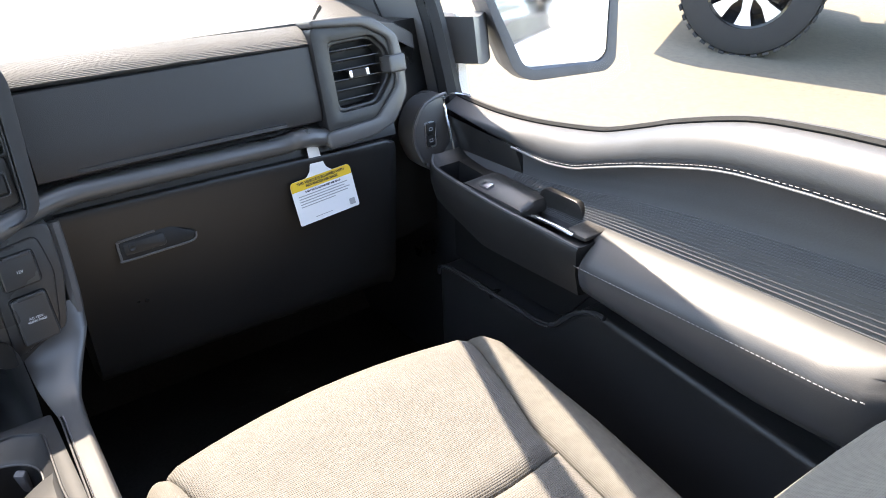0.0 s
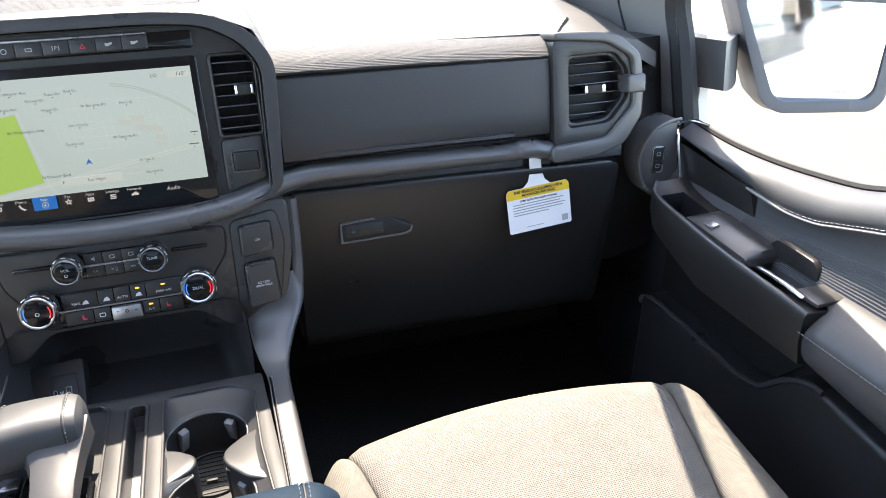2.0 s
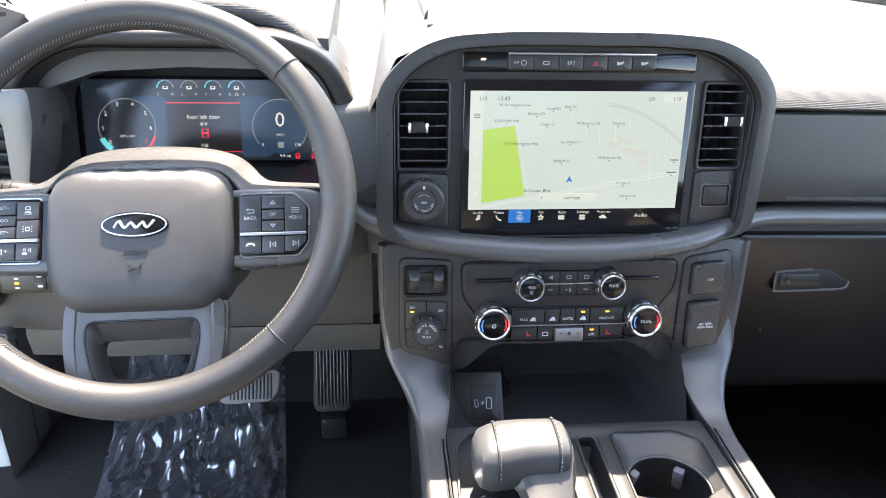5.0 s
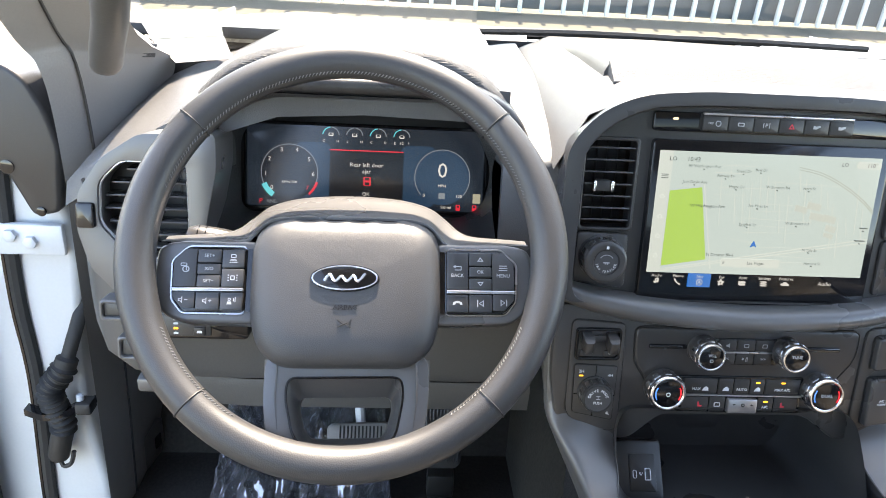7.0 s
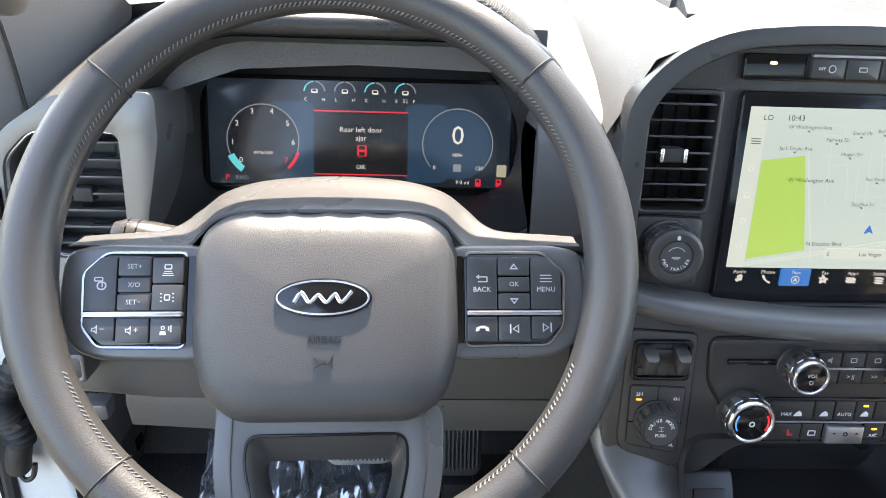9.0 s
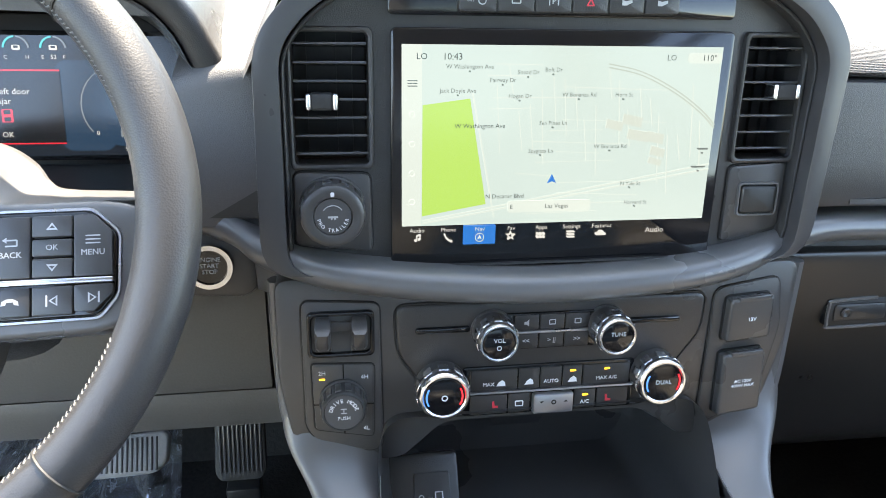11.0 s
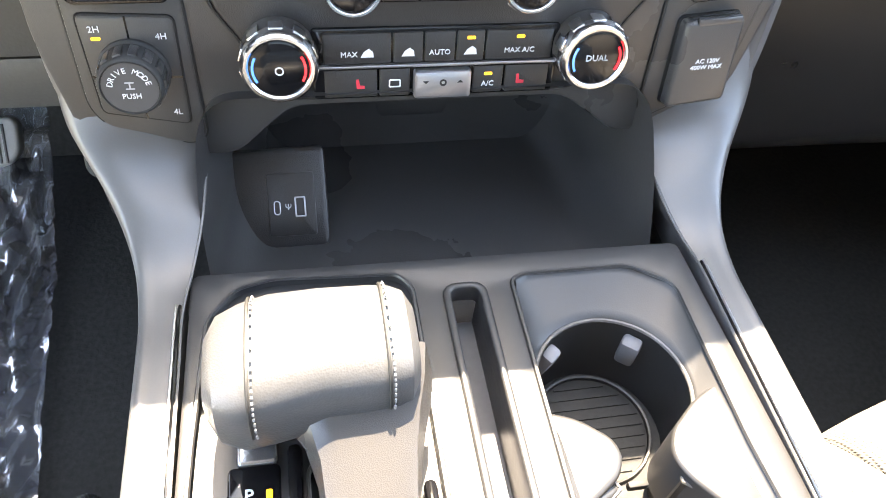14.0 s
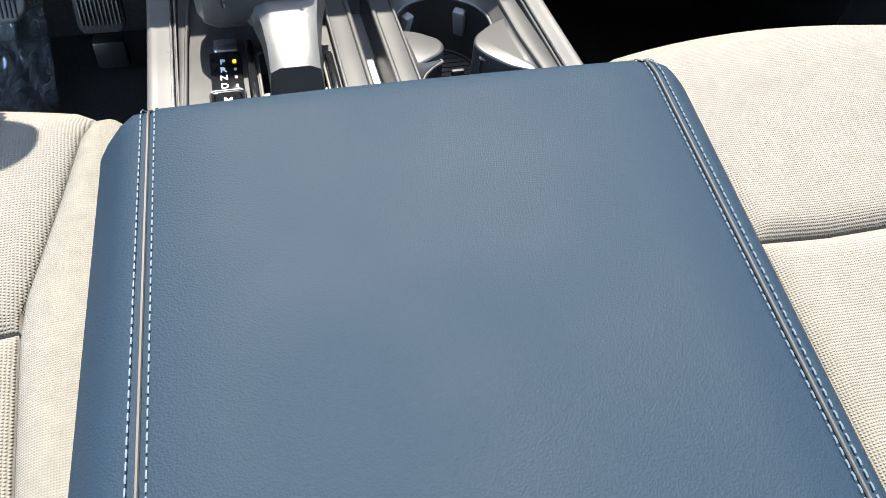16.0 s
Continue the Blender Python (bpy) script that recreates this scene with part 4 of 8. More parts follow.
    for x0, x1, s in ((-0.072, -0.030, "MAX"), (-0.0295, -0.0105, ""), (-0.0100, 0.0095, "AUTO"), (0.0100, 0.0280, ""), (0.0285, 0.0720, "MAX A/C")):
        b = part("button", slab(rrect((x0 + x1) / 2, -0.2770, x1 - x0 - 0.001, 0.0195, 0.001), 0.008, 0.0122, 0.0008, FACE), DASH, cl)
        xm = (x0 + x1) / 2
        if s:
            letters(s, 0.0048, at(xm - (0.005 if s == "MAX" else 0), -0.2805, 0.0124), WHITEPRINT, b)
        if s in ("", "MAX"):
            xi = xm + (0.006 if s else 0)
            part("icon", slab([(xi - 0.004, -0.2825), (xi + 0.004, -0.2825), (xi + 0.0035, -0.2790), (xi + 0.001, -0.2770), (xi - 0.002, -0.2790)], 0.01, 0.0125, 0, FACE), WHITEPRINT, b)
        if xm > 0.012:
            part("indicator_or_glint", slab(rrect(xm, -0.2715, 0.0050, 0.0018, 0.0004, 2), 0.01, 0.0126, 0, FACE), AMBER, b)
    for x0, x1, s in ((-0.072, -0.0385, "seat"), (-0.038, -0.0180, "rear"), (0.0215, 0.0420, "A/C"), (0.0425, 0.0720, "seat")):
        b = part("button", slab(rrect((x0 + x1) / 2, -0.3000, x1 - x0 - 0.001, 0.0185, 0.001), 0.008, 0.0122, 0.0008, FACE), DASH, cl)
        xm = (x0 + x1) / 2
        if s == "A/C":
            letters("A/C", 0.0050, at(xm, -0.3030, 0.0124), WHITEPRINT, b)
            part("indicator_or_glint", slab(rrect(xm, -0.2960, 0.0050, 0.0018, 0.0004, 2), 0.01, 0.0126, 0, FACE), AMBER, b)
        elif s == "seat":
            xi = xm + (0.006 if x0 < 0 else -0.004)
            part("icon", slab([(xi - 0.0025, -0.3035), (xi + 0.0025, -0.3035), (xi + 0.0025, -0.3015), (xi - 0.0005, -0.3012), (xi - 0.0012, -0.2968), (xi - 0.003, -0.2972)], 0.01, 0.0125, 0, FACE), REDPRINT, b)
        else:
            part("icon", slab(rrect(xm, -0.3005, 0.0075, 0.0055, 0.001), 0.01, 0.0125, 0, FACE, None, (rrect(xm, -0.3005, 0.0058, 0.0038, 0.0005),)), WHITEPRINT, b)
    fan = part("fan_rocker", slab(rrect(0.0020, -0.3010, 0.0365, 0.0185, 0.002), 0.008, 0.0165, 0.003, FACE), SATIN, cl, "silver fan speed rocker")
    for s in (-1, 1):
        part("icon", slab([(0.002 + s * 0.0110 - 0.002, -0.2985 - s * 0.0008), (0.002 + s * 0.0110 + 0.002, -0.2985 - s * 0.0008), (0.002 + s * 0.011, -0.2985 + s * 0.0010)], 0.015, 0.0168, 0, FACE), INK, fan)
    part("icon", slab(rrect(0.002, -0.2990, 0.0045, 0.0045, 0.002), 0.015, 0.0168, 0, FACE, None, (rrect(0.002, -0.2990, 0.0022, 0.0022, 0.001),)), INK, fan)
    for x, s in ((-0.0972, ""), (0.0945, "DUAL")):
        k = knob(x, -0.2790, 0.002, 0.0222, 0.030, plate)
        if s:
            letters(s, 0.0056, at(x, -0.2785, 0.0316), GREYPRINT, k)
        else:
            part("icon", slab(rrect(x, -0.2800, 0.0052, 0.0052, 0.0025), 0.02, 0.0317, 0, FACE, None, (rrect(x, -0.2800, 0.0036, 0.0036, 0.0017),)), WHITEPRINT, k)
        for a0, m in ((150, BLUELIT), (-30, REDLIGHT)):
            arc = [(x + 0.0150 * math.cos(radians(a0 + d)), -0.2790 + 0.0150 * math.sin(radians(a0 + d)), 0.0315) for d in range(0, 61, 10)]
            part("heat_mark", tube(arc, 0.0008, 5, m=FACE), m, k)
    # sockets
    part("column_plate", slab(smooth_outline([(0.1455, -0.203), (0.2060, -0.193), (0.2130, -0.24), (0.2000, -0.312), (0.1500, -0.336), (0.1430, -0.330)], 0.010), 0, 0.0085, 0.002, FACE), PANEL, pan)
    joint(pan, [(0.1455, -0.203), (0.2060, -0.193), (0.2130, -0.24), (0.2000, -0.312), (0.1500, -0.336), (0.1430, -0.330)], 0.0064, 0.010)
    for o, s in (([(0.1560, -0.2105), (0.1968, -0.2075), (0.1975, -0.2470), (0.1555, -0.2510)], "12V"), ([(0.1560, -0.2632), (0.1962, -0.2600), (0.1985, -0.3190), (0.1565, -0.3240)], "AC 120V\n400W MAX")):
        joint(pan, o, 0.0090, 0.004, 0.0016)
        c = part("socket_cover", slab(smooth_outline(o, 0.004), 0.004, 0.0190, 0.0045, FACE, None, (), 3), PANEL, pan, "hinged black power socket cover")
        xm = sum(p[0] for p in o) / 4
        ym = sum(p[1] for p in o) / 4
        part("hinge", box(0.030, 0.0050, 0.004, 0.0012, at(xm + 0.002, o[0][1] + 0.0010, 0.0175, 4)), SLAT, c)
        letters(s, 0.0050 if "\n" not in s else 0.0044, at(xm + 0.001, ym, 0.0192, 3), WHITEPRINT, c)
    # outer edges of the panel sweep down into the console
    for s in (-1, 1):
        edge = [(s * 0.2290, -0.185, -0.010), (s * 0.2285, -0.24, -0.012), (s * 0.2250, -0.30, -0.010), (s * 0.2160, -0.335, -0.004)]
        part("panel_edge", tube(smooth_path(edge, 6), 0.009, 8, m=FACE), TRIM, pan)


GREYPAINT2 = mat("dark_grey_face", (0.045, 0.045, 0.047), 0.5)
BLUELIT = glow("blue_mark", (0.05, 0.25, 0.9), 0.13)
build_passenger_side()
build_end_vent()
build_stack()
build_screen()
build_belt()
build_controls()
# ---- centre console ----
con = thing("centre_console", "dark console with satin rails, shifter slot and cup holders", "console")
CT = 0.527


def circle(cx, cy, r, a0=0, a1=360, n=28):
    return [(cx + r * math.cos(radians(a0 + (a1 - a0) * k / n)), cy + r * math.sin(radians(a0 + (a1 - a0) * k / n))) for k in range(n + (a1 - a0 < 360))]


def build_console():
    up = Matrix.Translation((0, 0, CT))
    # outlines on the tray
    cup_f, cup_r = (0.0825, -0.2375, 0.0470), (0.0840, -0.3430, 0.0470)
    throat = circle(*cup_f, -57, 237, 30) + circle(*cup_r, 112, 428, 32)
    slot = rrect(0.0045, -0.2740, 0.0185, 0.2170, 0.005)
    shift = rrect(-0.0690, -0.3180, 0.0560, 0.1070, 0.006)
    bay_l = smooth_outline([(-0.150, -0.172), (-0.134, -0.1505), (-0.112, -0.1450), (-0.036, -0.1490), (-0.0275, -0.160), (-0.0285, -0.395), (-0.040, -0.408), (-0.152, -0.405), (-0.160, -0.390), (-0.155, -0.25)], 0.006, 4)
    bay_r = smooth_outline([(0.0355, -0.162), (0.045, -0.1570), (0.115, -0.1570), (0.1425, -0.1760), (0.1430, -0.285), (0.1510, -0.388), (0.138, -0.404), (0.046, -0.405), (0.0350, -0.395)], 0.008, 4)
    body = smooth_outline([(-0.160, -0.138), (0.156, -0.142), (0.162, -0.30), (0.166, -0.46), (-0.168, -0.46), (-0.162, -0.30)], 0.006)
    part("tray", slab(body, -0.016, 0.0, 0.0012, up, None, (bay_l, bay_r, rrect(0.0045, -0.2740, 0.0240, 0.2240, 0.008))), CONSOLE, con)
    # sunken floor of the shifter bay, with a rounded rim
    part("shifter_bay", slab(bay_l, -0.014, -0.0070, 0, up, None, (shift,)), CONSOLE, con)
    part("bay_rim", tube([(x, y, CT + 0.0002) for x, y in bay_l], 0.0016, 6, closed=True), CONSOLE, con)
    part("gate_lip", tube([(x, y, CT - 0.0068) for x, y in shift], 0.0012, 6, closed=True), TRIM, con)
    # the cup bay slopes from its rim down to the throat
    mid = Vector((0.0832, -0.2900))
    def reach(poly, a):
        d, best = Vector((math.cos(a), math.sin(a))), 0.0
        for i in range(len(poly)):
            p, q = Vector(poly[i - 1]) - mid, Vector(poly[i]) - mid
            e = q - p
            den = d.x * e.y - d.y * e.x
            if abs(den) > 1e-9:
                t, u = (p.x * e.y - p.y * e.x) / den, (p.x * d.y - p.y * d.x) / den
                if t > 0 and -1e-6 <= u <= 1 + 1e-6:
                    best = max(best, t)
        return mid + d * best
    angs = [2 * math.pi * k / 96 for k in range(96)]
    outer, lip = [reach(bay_r, a) for a in angs], [reach(throat, a) for a in angs]
    rows = [[(p.x, p.y, CT + 0.0003) for p in outer]]
    for f, dz in ((0.04, -0.0016), (0.12, -0.0030), (0.80, -0.0085), (0.94, -0.0098), (1.0, -0.0120)):
        rows.append([(o.x + (i.x - o.x) * f, o.y + (i.y - o.y) * f, CT + dz) for o, i in zip(outer, lip)])
    part("cup_bay", loft(rows, caps=False), CONSOLE, con, "sloping cup holder bay", 60)
    part("bay_rim", tube([(x, y, CT + 0.0002) for x, y in bay_r], 0.0016, 6, closed=True), CONSOLE, con)
    # slot for a phone between the bays
    part("slot_rim", slab(rrect(0.0045, -0.2740, 0.0285, 0.2260, 0.009), -0.012, 0.0022, 0.0018, up, None, (slot,), 3), CONSOLE, con)
    part("slot_tray", box(0.020, 0.218, 0.004, 0, pose(0.0045, -0.274, CT - 0.040)), GREYRUBBER, con, "ribbed grey slot mat")
    for s in (-1, 1):
        part("slot_wall", box(0.002, 0.218, 0.044, 0, pose(0.0045 + s * 0.0103, -0.274, CT - 0.024)), PLASTIC, con)
    # cup holders
    cups = part("cup_holder", loft([[(p.x, p.y, CT - 0.0115) for p in lip], [(mid.x + (p.x - mid.x) * 0.985, mid.y + (p.y - mid.y) * 0.985, CT - 0.062) for p in lip], [(mid.x + (p.x - mid.x) * 0.93, mid.y + (p.y - mid.y) * 0.93, CT - 0.070) for p in lip]], caps=False), PLASTIC, con, "double black cup holder with grey rubber tabs")
    part("cup_floor", slab(throat, -0.074, -0.068, 0, up), RUBBER, cups)
    for cx, cy, r in (cup_f, cup_r):
        part("floor_ring", lathe([(r * 0.84, -0.068), (r * 0.82, -0.0650), (r * 0.79, -0.0655), (r * 0.78, -0.068)], 40, pose(cx, cy, CT), close=False), PLASTIC, cups)
        for k in range(9):
            y = (k - 4) * r * 0.16
            half = math.sqrt(max(0.0, (r * 0.74) ** 2 - y * y))
            part("floor_rib", box(half * 2, 0.0012, 0.0014, 0, pose(cx, cy + y, CT - 0.0676)), RUBBER, cups)
    part("cup_rim", tube([(p.x, p.y, CT - 0.0110) for p in lip], 0.0013, 6, closed=True), TRIM, cups)
    for cx, cy, r, tabs in ((*cup_f, (52, 132, 205)), (*cup_r, (38, 150, 215, 318))):
        for a in tabs:
            ca, sa = math.cos(radians(a)), math.sin(radians(a))
            part("rubber_tab", box(0.013, 0.010, 0.032, 0.003, Matrix.Translation((cx + ca * (r - 0.0015), cy + sa * (r - 0.0015), CT - 0.034)) @ pose(0, 0, 0, 0, 0, a + 90) @ pose(0, 0, 0, -14)), GREYRUBBER, cups)
    for p in ([(0.030, -0.250), (0.052, -0.2580), (0.0690, -0.2720), (0.0715, -0.2830), (0.0660, -0.2940), (0.048, -0.306), (0.030, -0.315)], [(0.150, -0.242), (0.124, -0.2550), (0.1035, -0.2720), (0.0980, -0.2860), (0.1030, -0.3000), (0.122, -0.324), (0.150, -0.340)]):
        part("prong", slab(smooth_outline(p, 0.007), -0.05, -0.0035, 0.0055, up, seg=4), CONSOLE, con)
    part("clip", box(0.012, 0.004, 0.006, 0.001, pose(0.084, -0.291, CT - 0.03)), RUBBER, cups)
    # satin rails with their pinstripes, and the legs that climb to the dashboard
    for s in (-1, 1):
        # leg: a broad flared blade from the control panel down to the rail
        leg = [[(s * 0.2300, -0.010, 0.612), (s * 0.2280, -0.030, 0.610), (s * 0.190, -0.036, 0.604), (s * 0.150, -0.040, 0.594)],
               [(s * 0.2300, -0.032, 0.576), (s * 0.2260, -0.052, 0.574), (s * 0.190, -0.060, 0.566), (s * 0.149, -0.064, 0.556)],
               [(s * 0.2140, -0.050, 0.538), (s * 0.2080, -0.086, 0.546), (s * 0.184, -0.099, 0.546), (s * 0.152, -0.104, 0.541)],
               [(s * 0.2000, -0.075, 0.512), (s * 0.1950, -0.122, 0.531), (s * 0.180, -0.132, 0.532), (s * 0.158, -0.136, 0.531)],
               [(s * 0.1930, -0.110, 0.500), (s * 0.1895, -0.160, 0.5255), (s * 0.178, -0.165, 0.5285), (s * 0.163, -0.168, 0.5285)],
               [(s * 0.1920, -0.22, 0.495), (s * 0.1880, -0.22, 0.5250), (s * 0.178, -0.22, 0.5280), (s * 0.163, -0.22, 0.5280)],
               [(s * 0.1920, -0.47, 0.495), (s * 0.1880, -0.47, 0.5250), (s * 0.178, -0.47, 0.5280), (s * 0.163, -0.47, 0.5280)]]
        dense = [smooth_path([leg[i][j] for i in range(7)], 6) for j in range(4)]
        rings = []
        for i in range(len(dense[0])):
            q = max(0.0, 1 - i / 24)                                   # the blade bulges where it is broad
            across = smooth_path([d[i] for d in dense], 5)
            n_ = len(across) - 1
            across = [p + Vector((0, -0.7, 0.7)) * (0.011 * q * math.sin(math.pi * k / n_) ** 1.0) for k, p in enumerate(across)]
            rings.append(across + [dense[3][i] + Vector((0, 0.05, -0.01)), dense[0][i] + Vector((-s * 0.02, 0.05, -0.01))])
        rail = part("side_rail", loft(rings), TRIM, con, "satin grey rail that flares up to the control panel", 60)
        for f, mm_, k0 in ((0.30, SATIN, 23), (0.16, GLOSS, 23), (0.02, TRIM, 8)):
            part("pinstripe", tube([a.lerp(b, f) + Vector((0, -0.0006, 0.0012)) for a, b in zip(dense[3], dense[2])][k0:], 0.0009, 5), mm_, rail)
        side = smooth_path([(s * 0.198, -0.05, 0.56), (s * 0.190, -0.10, 0.50), (s * 0.186, -0.16, 0.485), (s * 0.186, -0.47, 0.485)], 4)
        part("side_panel", loft([[(p.x, p.y, p.z) for p in side], [(p.x - s * 0.004, p.y, 0.30) for p in side], [(p.x - s * 0.012, p.y, 0.11) for p in side]], closed=False), PLASTIC, con)
    # open bin under the controls, with the charging sockets
    ring0 = [(-0.150, 0.600), (0.145, 0.600), (0.150, 0.545), (0.146, 0.495), (0.128, 0.468), (-0.130, 0.468), (-0.150, 0.495), (-0.155, 0.545)]
    ring0 = smooth_outline(ring0, 0.032, 6)
    rows = [[(x, -0.062 - (0.60 - z) * 0.74, z) for x, z in ring0]]
    for f, y in ((0.985, 0.10), (0.95, 0.35), (0.90, 0.65), (0.85, 0.88), (0.78, 0.98), (0.60, 1.0), (0.2, 1.0)):
        rows.append([(x * f, (-0.062 - (0.60 - z) * 0.74) * (1 - y) + 0.030 * y, 0.54 + (z - 0.54) * (0.35 + 0.65 * f)) for x, z in ring0])
    b = part("bin", loft(rows, caps=False), GLOSSBIN, con, "open black storage bin", 50)
    part("bin_back", box(0.25, 0.006, 0.12, 0.001, pose(0, 0.035, 0.56)), GLOSSBIN, b)
    um = Matrix.Translation((-0.1035, -0.050, 0.4985)) @ pose(0, 0, 0, 90 - 42, 0, 0)
    u = part("usb_panel", slab(smooth_outline([(-0.040, 0.036), (0.030, 0.038), (0.030, -0.036), (-0.026, -0.036), (-0.038, -0.008)], 0.006), -0.03, 0.0, 0.003, um), DASH, con, "black panel with two charging ports")
    part("port_plate", slab(rrect(0.004, -0.004, 0.034, 0.046, 0.002), 0, 0.0015, 0.0008, um), PLASTIC, u)
    part("port_ring", slab(rrect(-0.0065, -0.006, 0.0050, 0.0105, 0.0024), 0, 0.0028, 0.0004, um, None, (rrect(-0.0065, -0.006, 0.0034, 0.0088, 0.0016),)), SATIN, u)
    part("port_ring", slab(rrect(0.0100, -0.006, 0.0078, 0.0150, 0.001), 0, 0.0028, 0.0004, um, None, (rrect(0.0100, -0.006, 0.0056, 0.0128, 0.0006),)), SATIN, u)
    letters("Ψ", 0.006, um @ pose(0.0015, -0.006, 0.0017), WHITEPRINT, u)
    # gear display and shift gate
    g = part("gear_display", slab(rrect(-0.1240, -0.2920, 0.0265, 0.0580, 0.003), -0.012, -0.0040, 0.001, up), GLOSS, con, "gloss black gear display with lit letters")
    part("gate_button", slab(rrect(-0.1225, -0.2530, 0.0215, 0.0200, 0.003), -0.012, -0.0030, 0.003, up, None, (), 3), SATIN, con)
    for k, s in enumerate("PRND"):
        letters(s, 0.0092, up @ pose(-0.1265, -0.2790 - 0.0115 * k, -0.0038), WHITEPRINT, g, bold=0.012)
        if k:
            part("gear_mark", slab(rrect(-0.1165, -0.2790 - 0.0115 * k, 0.0020, 0.0034, 0.0004), -0.01, -0.0037, 0, up), GREYPRINT, g)
    part("gear_light", slab(rrect(-0.1165, -0.2790, 0.0030, 0.0048, 0.0006), -0.01, -0.0036, 0, up), AMBER, g)
    my = -0.3375
    mb = part("manual_button", slab(rrect(-0.1248, my, 0.0300, 0.0335, 0.005), -0.012, -0.0015, 0.0015, up, None, (rrect(-0.1248, my, 0.0215, 0.0250, 0.003),)), GLOSS, con, "square button marked M with a chrome frame")
    part("button_frame", slab(rrect(-0.1248, my, 0.0285, 0.0320, 0.0045), -0.01, -0.0008, 0.0006, up, None, (rrect(-0.1248, my, 0.0262, 0.0297, 0.0035),)), CHROME, mb)
    part("button_cap", slab(rrect(-0.1248, my, 0.0205, 0.0240, 0.002), -0.01, -0.0015, 0.001, up), GLOSS, mb)
    letters("M", 0.0098, up @ pose(-0.1248, my + 0.0010, -0.0012), WHITEPRINT, mb, bold=0.012)
    part("gate_rail", box(0.0075, 0.098, 0.012, 0.003, pose(-0.1030, -0.305, CT - 0.003)), GLOSS, con)
    part("gate_rail", box(0.0070, 0.062, 0.012, 0.003, pose(-0.0360, -0.315, CT - 0.003)), GLOSS, con)
    part("gate_floor", box(0.058, 0.109, 0.004, 0, pose(-0.0690, -0.318, CT - 0.034)), RUBBER, con)
    part("gate_slider", loft([[(-0.096, -0.318, CT - 0.012), (-0.042, -0.318, CT - 0.012)], [(-0.096, -0.345, CT - 0.014), (-0.042, -0.345, CT - 0.014)], [(-0.096, -0.371, CT - 0.030), (-0.042, -0.371, CT - 0.030)]], closed=False), PLASTIC, con)


CONSOLE = mat("console_plastic", (0.030, 0.030, 0.031), 0.36, grain=0.05, scale=2200, var=0.08)
GLOSSBIN = mat("bin_plastic", (0.034, 0.033, 0.033), 0.30, grain=0.1, scale=1500)
GREYRUBBER = mat("grey_rubber", (0.16, 0.16, 0.17), 0.6)


def build_shifter():
    """A T-shaped selector: a leather-wrapped bar on a slanting stem."""
    sh = thing("gear_shifter", "black leather gear selector with pale stitching", "gear shifter")
    def ring(x, sy, sz, cy, cz):
        return [(x, cy + sy * math.copysign(abs(math.cos(a)) ** 0.65, math.cos(a)), cz + sz * math.copysign(abs(math.sin(a)) ** 0.65, math.sin(a))) for a in (2 * math.pi * k / 28 for k in range(28))]
    xs = [(-0.1415, 0.010, 0.010), (-0.1405, 0.019, 0.017), (-0.135, 0.028, 0.0245), (-0.124, 0.0325, 0.0285), (-0.110, 0.0345, 0.0300), (-0.085, 0.0345, 0.0300), (-0.060, 0.0340, 0.0295), (-0.050, 0.0330, 0.0285), (-0.043, 0.0300, 0.0260), (-0.0385, 0.022, 0.0195), (-0.0375, 0.010, 0.010)]
    lean = lambda x: -0.2320 - 0.0060 * max(0.0, min(1.0, (-0.085 - x) / 0.040)) ** 1.5          # the driver's end droops rearwards
    grow = lambda x: 1.0 + 0.10 * max(0.0, min(1.0, (-0.085 - x) / 0.040))
    head = part("grip", loft([ring(x, a * 0.93 * grow(x), b, lean(x), 0.5700) for x, a, b in xs]), SHIFTLEATHER, sh, "grey leather grip")
    for x in (-0.119, -0.0545):
        loop = ring(x, 0.0343 * 0.93 * grow(x), 0.0299, lean(x), 0.5700)
        part("seam", tube([loop[k] for k in range(-3, 15)], 0.0009, 5), INK, head)
        for k in range(-3, 14):
            a, b = Vector(loop[k]), Vector(loop[k + 1])
            for f in (0.2, 0.7):
                c = a.lerp(b, f)
                o = (c - Vector((x, lean(x), 0.57))).normalized() * 0.0008
                part("stitch", tube([c + o + Vector((0.002, 0, 0)), c + o + (b - a) * 0.25 + Vector((0.002, 0, 0))], 0.0006, 4), DARKTHREAD, head)
    sec = [(-0.5, -0.5), (-0.3, -0.62), (0.3, -0.62), (0.5, -0.5), (0.55, 0.2), (0.4, 0.5), (-0.4, 0.5), (-0.55, 0.2)]
    spine = [((-0.073, -0.240, 0.566), 0.078, 0.030), ((-0.070, -0.254, 0.561), 0.068, 0.028), ((-0.067, -0.268, 0.554), 0.054, 0.026), ((-0.0665, -0.285, 0.546), 0.046, 0.026), ((-0.067, -0.308, 0.538), 0.042, 0.028), ((-0.068, -0.332, 0.527), 0.041, 0.030), ((-0.068, -0.340, 0.495), 0.041, 0.030)]
    part("stem", loft([[Vector(c) + Vector((a * w, 0, 0)) + Vector((0, 0.34, 0.94)) * (-b * t) for a, b in sec] for c, w, t in spine]), PANEL, sh, "black plastic stem", 50)


SHIFTLEATHER = mat("shifter_leather", (0.060, 0.062, 0.065), 0.42, grain=0.12, scale=900, kind="voronoi")
DARKTHREAD = mat("dark_thread", (0.20, 0.20, 0.20), 0.7)


